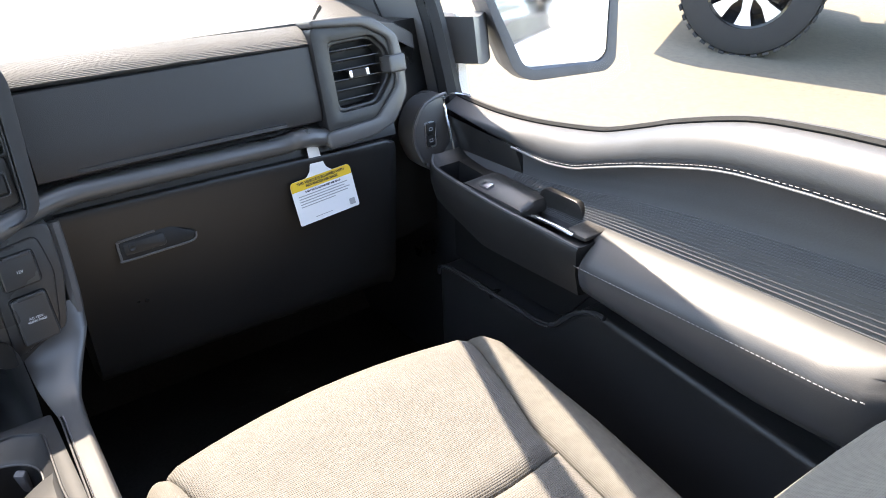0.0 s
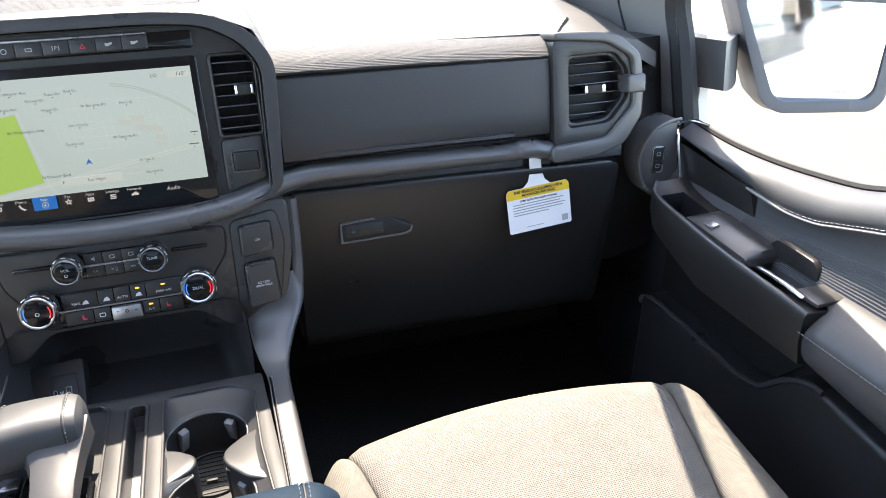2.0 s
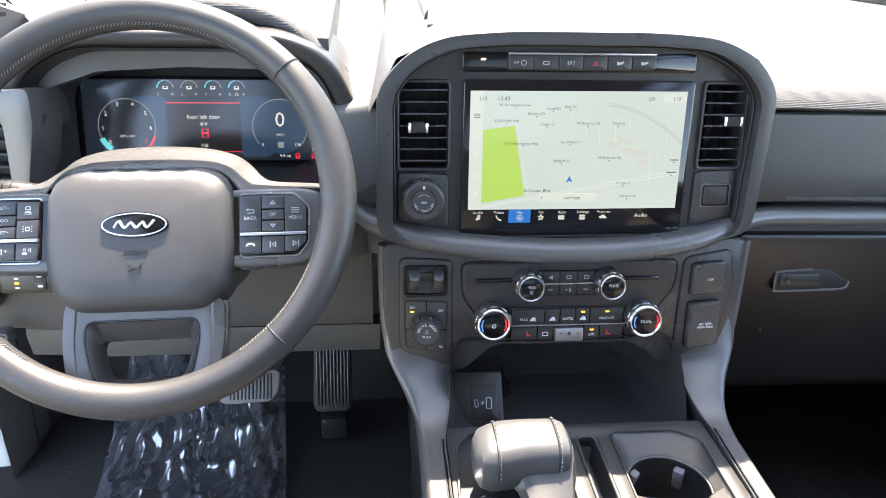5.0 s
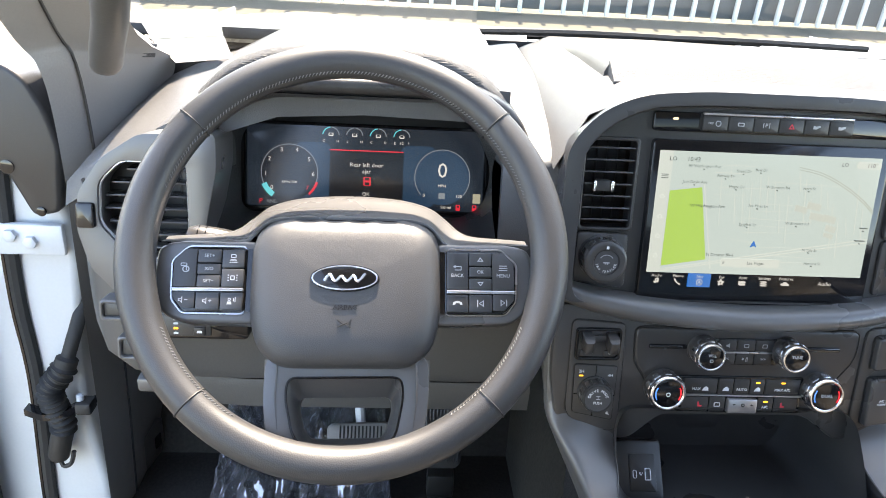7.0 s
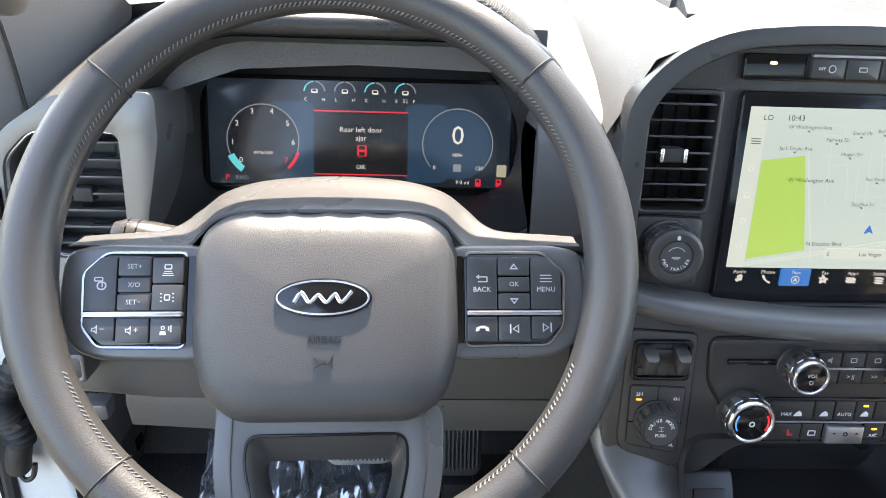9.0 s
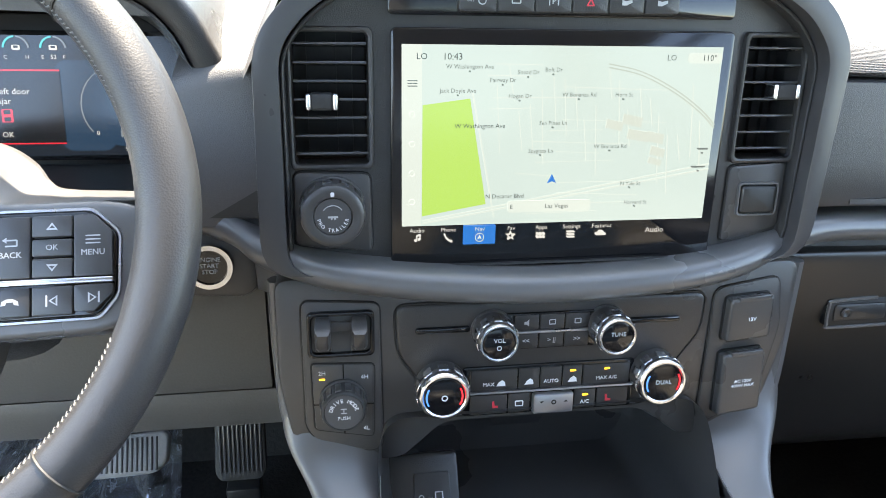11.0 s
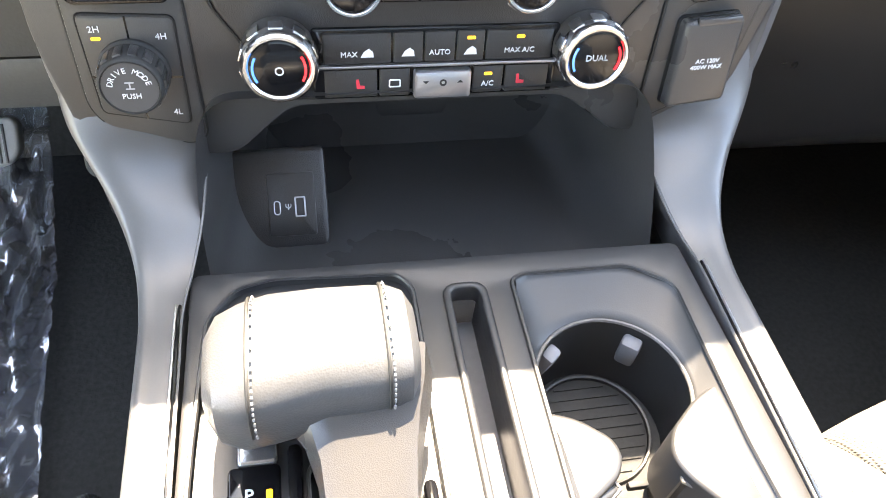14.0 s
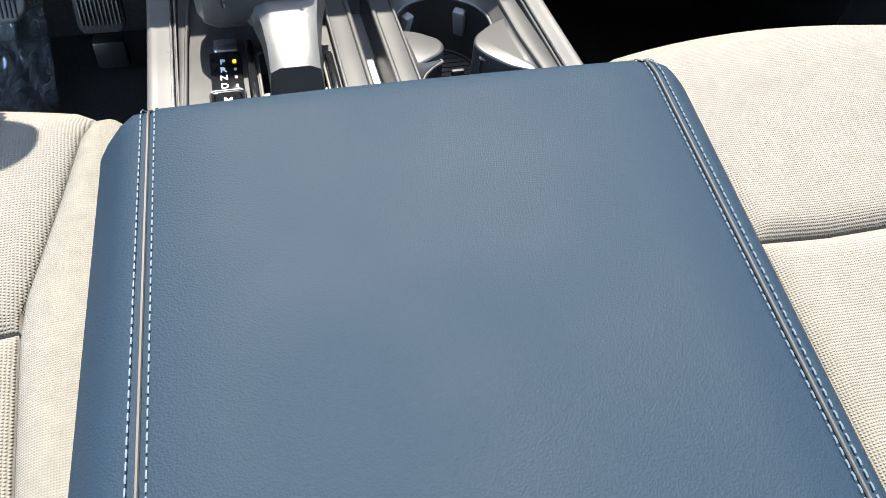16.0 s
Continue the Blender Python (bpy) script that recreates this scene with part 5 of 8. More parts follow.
def build_armrest():
    """The padded lid behind the cup holders, with a double row of stitches down each side."""
    arm = thing("armrest", "wide slate-blue vinyl armrest lid with pale double stitching", "armrest")
    xs = [-0.2100, -0.2080, -0.202, -0.194, -0.184, -0.1745, -0.1728, -0.168, -0.12, -0.06, 0, 0.06, 0.12, 0.162, 0.1665, 0.1685, 0.174, 0.1825, 0.190, 0.196, 0.198]
    def height(x, y):
        f = max(0.0, (abs(x + 0.0025) - 0.1710) / 0.034)
        z = 0.6060 - 0.028 * f ** 2
        if abs(abs(x + 0.0025) - 0.1705) < 0.0017:
            z -= 0.0020
        q = max(0.0, (y + 0.452) / 0.036)
        z -= 0.052 * q ** 2.6
        return z + 0.0025 * math.cos((x + 0.0025) * 9)
    ys = [-0.4160, -0.4172, -0.4200, -0.4240, -0.4300, -0.4380, -0.4480, -0.460, -0.475, -0.50, -0.55, -0.62, -0.70, -0.78, -0.84, -0.86]
    def put_x(x, y):
        q = max(0.0, (y + 0.450) / 0.034)
        back = max(0.0, -0.46 - y)
        return (x + 0.0025) * (1 - 0.05 * q ** 2.5) - 0.0025 + 0.0075 * max(0.0, x / 0.168) + 0.0035 * max(0.0, -x / 0.168) - back * (0.145 * max(0.0, x / 0.168) + 0.02 * max(0.0, -x / 0.168))
    top = [[(put_x(x, y), y, height(x, y)) for x in xs] for y in ys]
    rings = [[(put_x(xs[0], y), y, 0.53)] + r + [(put_x(xs[-1], y), y, 0.53)] for r, y in zip(top, ys)]
    part("lid", loft(rings), LIDVINYL, arm, "", 60)
    part("bin", box(0.34, 0.40, 0.40, 0.01, pose(-0.005, -0.65, 0.325)), PLASTIC, arm)
    for sx in (-1, 1):
        xc = sx * 0.1705 - 0.0025
        part("seam", tube([(put_x(xc, y), y, height(xc, y) + 0.0012) for y in [-0.4180 - 0.006 * k for k in range(71)]], 0.0010, 6), INK, arm)
        for off in (0.0042, -0.0042):
            x = sx * (0.1705 + off) - 0.0025
            bm = bmesh.new()
            y = -0.4190
            while y > -0.84:
                for k in (0,):
                    a = Vector((put_x(x, y), y, height(x, y) + 0.0004))
                    b = Vector((put_x(x, y - 0.0038), y - 0.0038, height(x, y - 0.0038) + 0.0004))
                    tube([a, a.lerp(b, 0.5) + Vector((0, 0, 0.0004)), b], 0.00048, 5, bm)
                y -= 0.0058
            tagged(part("stitching", bm, BLUETHREAD, arm, "pale blue-grey thread"), kind="stuff")


def cushion(name, u0, u1, v0, v1, zf, material, parent, dip=0.010, skirt=0.06, nu=16, nv=18, m=None, warp=None):
    """A stuffed panel: x runs from u0(y) to u1(y), y from v0 to v1, its edges tucked in."""
    rows = []
    for j in range(nv + 1):
        b = j / nv
        y = v0 + (v1 - v0) * (0.5 - 0.5 * math.cos(math.pi * b))
        row = []
        for i in range(nu + 1):
            a = i / nu
            e = 0.5 - 0.5 * math.cos(math.pi * a)
            x = u0(y) + (u1(y) - u0(y)) * e
            d = min((x - u0(y)), (u1(y) - x), abs(y - v0), abs(v1 - y))
            q = max(0.0, 1 - d / 0.018)
            row.append((x, y + (warp(x, y) if warp else 0), zf(x, y) - dip * q ** 2.4))
        rows.append(row)
    bm = loft(rows, closed=False)
    edge = rows[0] + [r[-1] for r in rows[1:]] + rows[-1][-2::-1] + [r[0] for r in rows[-2:0:-1]]
    loft([edge, [(x, y, z - skirt) for x, y, z in edge]], closed=True, caps=False, bm=bm)
    if m is not None:
        bmesh.ops.transform(bm, matrix=m, verts=bm.verts)
    bmesh.ops.remove_doubles(bm, verts=bm.verts, dist=1e-5)
    return part(name, bm, material, parent, "", 60)


def build_seat(side):
    """A front seat: ribbed cloth centre, cloth front roll, darker bolsters, upright back."""
    cx = 0.455 * side
    seat = thing("front_seat", "grey woven cloth front seat with darker side bolsters", "seat", "front seats", (cx, -0.55, 0.12))
    inv = Matrix.Translation((-cx, 0.55, -0.12))
    def zf(x, y):
        z = 0.505 + (y + 0.32) * 0.20
        q = max(0.0, (y + 0.345) / 0.065)
        z -= 0.055 * q ** 2.2
        e = max(0.0, (abs(x - cx) - 0.212) / 0.05)
        z -= 0.030 * min(e, 1.5) ** 2
        c = max(0.0, (abs(x - cx) - 0.10) / 0.10)
        z += 0.012 * min(c, 1) * min(1, max(0, (-0.36 - y) / 0.15))
        return z
    def nose(x, y):
        """The front edge swells forward in the middle."""
        return 0.060 * max(0.0, (y + 0.40) / 0.12) ** 1.3 * max(0.0, 1 - ((x - cx) / 0.270) ** 2)
    l = lambda y: cx - 0.170 - 0.045 * min(1, max(0, (y + 0.48) / 0.18)) 
    r = lambda y: cx + 0.170 + 0.045 * min(1, max(0, (y + 0.48) / 0.18))
    lo = lambda y: cx - 0.262 + 0.03 * max(0, (y + 0.36) / 0.08) ** 2 + 0.10 * max(0, -0.55 - y) * 0.4
    ro = lambda y: cx + 0.262 - 0.03 * max(0, (y + 0.36) / 0.08) ** 2 - 0.10 * max(0, -0.55 - y) * 0.4
    ys_ = -0.520 if side > 0 else -0.495
    cushion("front_roll", l, r, ys_ + 0.001, -0.280, zf, FABRIC, seat, m=inv, skirt=0.12, warp=nose)
    cushion("seat_panel", lambda y: cx - 0.170, lambda y: cx + 0.170, -0.86, ys_ - 0.001, zf, FABRIC, seat, m=inv)
    for a, b in ((lo, lambda y: l(y) - 0.001), (lambda y: r(y) + 0.001, ro)):
        cushion("bolster", a, b, -0.86, -0.282, zf, CLOTH2, seat, m=inv, skirt=0.14, nu=10, nv=26, warp=nose)
    part("seat_base", box(0.42, 0.50, 0.22, 0.02, pose(0, 0.0, 0.16)), PLASTIC, seat)
    # back
    sec = lambda w, d: [(w * math.copysign(abs(math.cos(t)) ** 0.5, math.cos(t)), d * math.copysign(abs(math.sin(t)) ** 0.6, math.sin(t))) for t in (2 * math.pi * k / 32 for k in range(32))]
    rings = []
    for z, w, d, y in ((0.42, 0.20, 0.07, -0.87 - 0.09 * (side < 0)), (0.52, 0.235, 0.088, -0.865 - 0.09 * (side < 0)), (0.62, 0.248, 0.090, -0.875 - 0.10 * (side < 0)), (0.72, 0.25, 0.085, -0.92 - 0.08 * (side < 0)), (0.82, 0.235, 0.070, -1.02), (0.90, 0.20, 0.055, -1.06), (0.93, 0.16, 0.03, -1.08)):
        rings.append([(x, y + b + 0.55, z - 0.12) for x, b in sec(w, d)])
    return seat, rings


def build_seats():
    for side in (1, -1):
        seat, rings = build_seat(side)
        back = part("backrest", loft(rings), CLOTH2, seat, "upright seat back", 60)


build_console()
build_shifter()
build_armrest()
build_seats()
# ---- passenger door ----
def build_door():
    door = thing("door_1", "closed passenger door with vinyl armrest and pale stitching", "door")
    ys = [0.02, -0.06, -0.125, -0.19, -0.252, -0.306, -0.339, -0.40, -0.447, -0.538, -0.622, -0.688, -0.80, -0.95, -1.10]
    sill = [0.735, 0.728, 0.727, 0.730, 0.736, 0.743, 0.750, 0.769, 0.784, 0.805, 0.8105, 0.8105, 0.809, 0.806, 0.802]
    seam = [0.712, 0.710, 0.707, 0.702, 0.698, 0.703, 0.712, 0.730, 0.742, 0.761, 0.764, 0.763, 0.759, 0.755, 0.750]
    def col(v, n=5):
        return [p.y for p in smooth_path([(a, b, 0) for a, b in zip(ys, v)], n)], [p.x for p in smooth_path([(a, b, 0) for a, b in zip(ys, v)], n)]
    S, Y = col(sill)
    T, _ = col(seam)
    # upper roll, from the window to the seam
    rows = []
    for y, s, t in zip(Y, S, T):
        f = min(1, max(0, (y + 0.25) / 0.08))            # towards the front the roll flattens into the cheek
        rows.append([(0.910, y, s - 0.02), (0.905, y, s), (0.893, y, s + 0.002), (0.874 + 0.004 * f, y, s - 0.006), (0.856 + 0.010 * f, y, s * 0.6 + t * 0.4), (0.850 + 0.0105 * f, y, t + 0.008), (0.852 + 0.008 * f, y, t), (0.900, y, t - 0.004)])
    part("upper_pad", loft(rows), VINYL, door, "grained vinyl top roll", 60)
    part("piping", tube([(0.8505, y, t - 0.001) for y, t in zip(Y, T) if y < -0.175], 0.0017, 6), PIPING, door, "pale piping")
    bm = bmesh.new()
    pts = [(Vector((0.8480, y, t + 0.004))) for y, t in zip(Y, T) if y < -0.18]
    for a, b in zip(pts, pts[1:]):
        n = max(1, int((b - a).length / 0.006))
        for k in range(n):
            tube([a.lerp(b, (k + 0.15) / n), a.lerp(b, (k + 0.75) / n)], 0.0005, 4, bm)
    tagged(part("stitching", bm, PIPING, door, "pale thread"), kind="stuff")
    part("window_seal", tube([(0.9, y, s + 0.004) for y, s in zip(Y, S)], 0.005, 6), RUBBER, door)
    # insert between seam and armrest, over a finely ribbed strip
    def card(y, t, f):
        """The door card between the seam (f = 0) and the armrest (f = 1); it curves inwards at its foot."""
        d = 0.650 + 0.10 * min(0.20, max(0, -0.21 - y)) + 0.05 * max(0, -0.41 - y)
        prof = [(0.866, t - 0.001), (0.870, t - 0.35 * (t - d)), (0.863, t - 0.75 * (t - d)), (0.850, d), (0.838, 0.638), (0.834, 0.615)]
        k = min(4, int(f * 5))
        return [a + (b - a) * (f * 5 - k) for a, b in zip(prof[k], prof[k + 1])]
    rows = []
    for y, t in zip(Y, T):
        ring = [card(y, t, k / 15) for k in range(10)]
        rows.append([(x, y, z) for x, z in ring] + [(0.95, y, ring[-1][1] - 0.01), (0.95, y, t - 0.001)])
    part("insert_panel", loft(rows), INSERT, door, "smooth dark grey insert", 60)
    low = [(y, t) for y, t in zip(Y, T) if y < -0.17]
    part("ribbed_strip", loft([[(card(y, t, k / 15)[0], y, card(y, t, k / 15)[1]) for k in range(9, 16)] + [(0.95, y, 0.60), (0.95, y, 0.64)] for y, t in low]), RIBBED, door, "finely ribbed grey strip", 60)
    bm = bmesh.new()
    for k in range(20):
        tube([(card(y, t, 0.45 + k * 0.024)[0] - 0.0002, y, card(y, t, 0.45 + k * 0.024)[1] + 0.0002) for y, t in low[::2]], 0.0009, 5, bm)
    tagged(part("rib", bm, RIBBED, door), kind="stuff")
    # dark forward cheek behind the bezel
    ch = [(0.004, 0.716), (-0.060, 0.713), (-0.150, 0.709), (-0.174, 0.700), (-0.200, 0.642), (-0.047, 0.650), (-0.030, 0.658), (0.004, 0.722)]
    YZ = Matrix(((0, 0, -1, 0.864), (1, 0, 0, 0), (0, 1, 0, 0), (0, 0, 0, 1)))
    part("forward_cheek", slab(ch, -0.03, 0.004, 0.002, YZ), PLASTIC, door)
    # lower door
    rows = []
    for y in (0.05, -0.02, -0.20, -0.40, -0.70, -1.10):
        rows.append([(0.880, y, 0.60), (0.868, y, 0.52), (0.872, y, 0.40), (0.872, y, 0.20), (0.94, y, 0.14), (0.95, y, 0.60)])
    part("lower_panel", loft(rows), PLASTIC, door, "", 60)
    # map pocket
    poc = [(0.010, 0.435), (-0.050, 0.441), (-0.260, 0.436), (-0.296, 0.444), (-0.340, 0.490), (-0.380, 0.510), (-1.0, 0.430), (-1.0, 0.18), (0.02, 0.18)]
    part("map_pocket", slab(smooth_outline(poc, 0.02), -0.03, 0.052, 0.010, Matrix(((0, 0, -1, 0.880), (1, 0, 0, 0), (0, 1, 0, 0), (0, 0, 0, 1))), None, (), 3), DASH, door, "hard plastic map pocket")
    part("pocket_lip", tube([(0.829, y, z) for y, z in smooth_outline(poc, 0.02) if y > -0.9 and z > 0.40], 0.0045, 8), SLAT, door, "satin pocket lip")
    # A flat near-black sheet stands in for the shade above the pocket lip.
    part("pocket_shade", slab([(0.0, 0.445), (-0.26, 0.440), (-0.29, 0.448), (-0.33, 0.495), (-0.36, 0.53), (-0.05, 0.56), (0.0, 0.56)], -0.004, 0.004, 0, Matrix(((0, 0, -1, 0.866), (1, 0, 0, 0), (0, 1, 0, 0), (0, 0, 0, 1)))), VOID, door)
    # switch arm: from the pillar back to the armrest
    inner = smooth_path([(0.800, -0.030, 0.664), (0.780, -0.062, 0.655), (0.775, -0.15, 0.646), (0.774, -0.258, 0.638), (0.775, -0.394, 0.632)], 6)
    def dip(y):
        """How deep the tray ahead of the switches and the pull cup behind them are."""
        return 0.034 if -0.142 < y < -0.064 else 0.036 if -0.350 < y < -0.262 else 0.0
    cuts = sorted({p.y for p in inner} | {-0.0635, -0.0645, -0.1415, -0.1425, -0.2615, -0.2625, -0.3495, -0.3505}, reverse=True)
    rows = []
    for y in cuts:
        a = max((p for p in inner if p.y >= y), key=lambda p: -p.y)
        b = min((p for p in inner if p.y <= y), key=lambda p: -p.y)
        p = a.lerp(b, (a.y - y) / (a.y - b.y)) if a.y > b.y else a
        foot = 0.605 - 0.048 * min(1, max(0, (-0.03 - y) / 0.16))
        d, w = dip(y), 0.832 if y > -0.2 else 0.846
        rows.append([(p.x, y, p.z - 0.004), (p.x + 0.003, y, p.z), (p.x + 0.011, y, p.z + 0.0006), (p.x + 0.013, y, p.z - d), (w - 0.002, y, p.z - d), (w, y, p.z + 0.0008), (0.868, y, p.z + 0.001), (0.868, y, foot), (p.x + 0.024, y, foot - 0.002), (p.x + 0.006, y, foot + 0.004), (p.x - 0.001, y, (p.z + foot) / 2)])
    sw = part("switch_arm", loft(rows), PLASTIC, door, "black switch panel with a satin edge", 40)
    part("edge", tube([p + Vector((0.0045, 0, 0.0005)) for p in inner], 0.0022, 6), TRIM, sw)
    # bezel that faces the seats, with the lock switch and a bright edge
    BZ = Matrix(((1, 0, 0, 0), (0, 0, -1, 0.004), (0, 1, 0, 0), (0, 0, 0, 1)))
    o = [(0.791, 0.705), (0.790, 0.674), (0.806, 0.636), (0.836, 0.612), (0.868, 0.612), (0.864, 0.690), (0.860, 0.752), (0.838, 0.749), (0.811, 0.738)]
    part("bezel_plate", slab(smooth_outline(o, 0.012), -0.05, 0.0, 0.005, BZ, None, (), 3), TRIM, sw)
    part("bezel_sweep", tube(smooth_path([(0.860, 0.752, 0.0005), (0.836, 0.7485, 0.0005), (0.812, 0.738, 0.0005), (0.793, 0.708, 0.0005), (0.791, 0.676, 0.001), (0.804, 0.642, 0.006), (0.800, 0.650, 0.034)], 5)[:-3], 0.0030, 8, m=BZ), TRIM, sw)
    part("bright_edge", tube(smooth_path([(0.878, -0.045, 0.752), (0.860, -0.022, 0.756), (0.856, 0.002, 0.744), (0.856, 0.0, 0.722), (0.853, -0.014, 0.690), (0.850, -0.030, 0.656)], 5), 0.0022, 6), CHROME, sw)
    lk = part("lock_switch", slab(rrect(0.823, 0.688, 0.022, 0.045, 0.005), -0.004, 0.004, 0.001, BZ, None, (rrect(0.823, 0.688, 0.0175, 0.0405, 0.004),)), SATIN, sw, "chrome-framed lock switch")
    for z in (0.6780, 0.6980):
        k = part("rocker", slab(rrect(0.823, z, 0.0165, 0.0190, 0.003), -0.004, 0.0035, 0.001, BZ), PLASTIC, lk)
        part("icon", slab(rrect(0.823, z, 0.0072, 0.0060, 0.001), 0.002, 0.0038, 0, BZ, None, (rrect(0.823, z, 0.0052, 0.0040, 0.0008),)), GREYPRINT, k)
    rows = []
    for y, h in ((-0.134, 0.001), (-0.142, 0.006), (-0.160, 0.010), (-0.255, 0.010), (-0.266, 0.008), (-0.270, 0.001)):
        z, e = 0.652 - (-0.05 - y) * 0.05, 0.10 * max(0, -0.235 - y)
        rows.append([(0.788, y, z - 0.01), (0.788, y, z + 0.2 * h), (0.793, y, z + 0.45 * h), (0.812, y, z + 0.85 * h), (0.818, y, z + h), (0.842 - e, y, z + h), (0.846 - e, y, z + 0.7 * h), (0.847 - e, y, z - 0.01)])
    sp = part("switch_block", loft(rows), PANEL, sw, "raised switch block", 45)
    part("window_switch", box(0.014, 0.024, 0.006, 0.002, pose(0.801, -0.176, 0.6515, -6, -14)), SATIN, sp)
    # pull cup behind the switches
    part("cup_wall", slab(smooth_outline([(-0.250, 0.610), (-0.256, 0.655), (-0.266, 0.664), (-0.332, 0.662), (-0.342, 0.652), (-0.346, 0.610)], 0.006), 0, 0.010, 0.002, Matrix(((0, 0, -1, 0.847), (1, 0, 0, 0), (0, 1, 0, 0), (0, 0, 0, 1)))), PLASTIC, sw)
    part("cup_sill", box(0.050, 0.040, 0.006, 0.002, pose(0.820, -0.3705, 0.6375)), PANEL, sw)
    part("pull_handle", tube(smooth_path([(0.806, -0.270, 0.628), (0.799, -0.285, 0.6370), (0.796, -0.330, 0.6400), (0.793, -0.372, 0.6395)], 5), 0.0048, 8, flat=0.6), CHROME, door, "chrome door pull")
    # padded armrest
    ay = [-0.388, -0.392, -0.400, -0.42, -0.50, -0.58, -0.66, -0.72, -0.76, -0.785, -0.795]
    rows = []
    for i, y in enumerate(ay):
        e = 0.02 * (1 - min(1, (abs(y + 0.388) / 0.012))) + 0.03 * max(0, (-0.74 - y) / 0.055) ** 2
        b = 0.570 - 0.028 * min(1, (-0.39 - y) / 0.25)
        rows.append([(0.773 + e, y, 0.600), (0.774 + e, y, 0.609), (0.779 + e, y, 0.6165), (0.792 + e, y, 0.626), (0.812, y, 0.6350), (0.830, y, 0.6400), (0.841, y, 0.6410), (0.872, y, 0.637), (0.872, y, b - 0.01), (0.80 + e, y, b - 0.010), (0.784 + e, y, b), (0.776 + e, y, b + 0.014)])
    ar = part("armrest", loft(rows), VINYL, door, "padded grey vinyl armrest with pale stitching", 70)
    bm = bmesh.new()
    y = -0.392
    while y > -0.77:
        e = 0.03 * max(0, (-0.74 - y) / 0.055) ** 2
        tube([(0.7728 + e, y, 0.6085), (0.7720 + e, y - 0.002, 0.6092), (0.7728 + e, y - 0.0038, 0.6085)], 0.0006, 5, bm)
        y -= 0.0062
    tagged(part("stitching", bm, PIPING, ar, "pale thread"), kind="stuff")
    # outer skin, glass
    rows = [[(0.955, y, 0.700), (0.980, y, 0.66), (1.00, y, 0.50), (0.99, y, 0.15), (0.95, y, -0.05), (0.93, y, -0.05), (0.945, y, 0.700)] for y in (0.05, -0.3, -0.7, -1.12)]
    part("outer_skin", loft(rows), PAINT, door, "white painted outer skin", 60)
    part("sill_cap", box(0.045, 1.13, 0.010, 0.003, pose(0.937, -0.545, 0.700)), RUBBER, door)
    g = part("window", loft([[(0.918, 0.06, 0.715), (0.918, -1.10, 0.74)], [(0.893, 0.085, 0.93), (0.885, -1.10, 0.95)], [(0.865, 0.03, 1.05), (0.86, -1.10, 1.08)], [(0.76, -0.42, 1.36), (0.76, -1.08, 1.36)]], closed=False), SIDEGLASS, door)
    g.visible_shadow = False
    front = smooth_path([(0.908, 0.040, 0.68), (0.905, 0.058, 0.75), (0.902, 0.085, 0.85), (0.893, 0.100, 0.93), (0.865, 0.030, 1.05), (0.82, -0.18, 1.20), (0.765, -0.42, 1.365), (0.755, -0.75, 1.385), (0.76, -1.10, 1.38)], 5)
    part("window_frame", tube(front, 0.021, 8, up=(1, 0, 0)), RUBBER, door)
    part("glass_run", tube([p + Vector((-0.012, -0.012, 0)) for p in front], 0.004, 6), GLOSS, door)


INSERT = mat("door_insert", (0.058, 0.059, 0.064), 0.5, grain=0.15, scale=900)
RIBBED = mat("ribbed_trim", (0.075, 0.077, 0.082), 0.5, grain=0.1, scale=900)
build_door()

# ---- steering wheel ----
WHEEL = Matrix.Translation((-0.4645, -0.1473, 0.8278)) @ pose(0, 0, 0, 90 - 35) @ pose(0, 0, 0, 0, 0, 0.9)
WM = WHEEL @ pose(0, 0, -0.008) @ Matrix.Scale(1.012, 4)          # the dished hub
RM = WHEEL @ pose(0, 0, 0.010)                                  # the rim


def ring_mark(x, y, w_, h_, r, z, parent, t=0.0009):
    """A thin outlined mark."""
    part("icon", slab(rrect(x, y, w_, h_, r), z - 0.002, z, 0, WM, None, (rrect(x, y, w_ - 2 * t, h_ - 2 * t, max(0.0002, r - t)),)), KEYPRINT, parent)


def speaker_mark(x, y, z, parent):
    part("icon", slab([(x - 0.0042, y - 0.0012), (x - 0.0042, y + 0.0012), (x - 0.0024, y + 0.0012), (x - 0.0006, y + 0.0030), (x - 0.0006, y - 0.0030), (x - 0.0024, y - 0.0012)], z - 0.002, z, 0, WM, None, ([(x - 0.0035, y - 0.0006), (x - 0.0035, y + 0.0006), (x - 0.0021, y + 0.0006), (x - 0.0012, y + 0.0015), (x - 0.0012, y - 0.0015), (x - 0.0021, y - 0.0006)],)), KEYPRINT, parent)


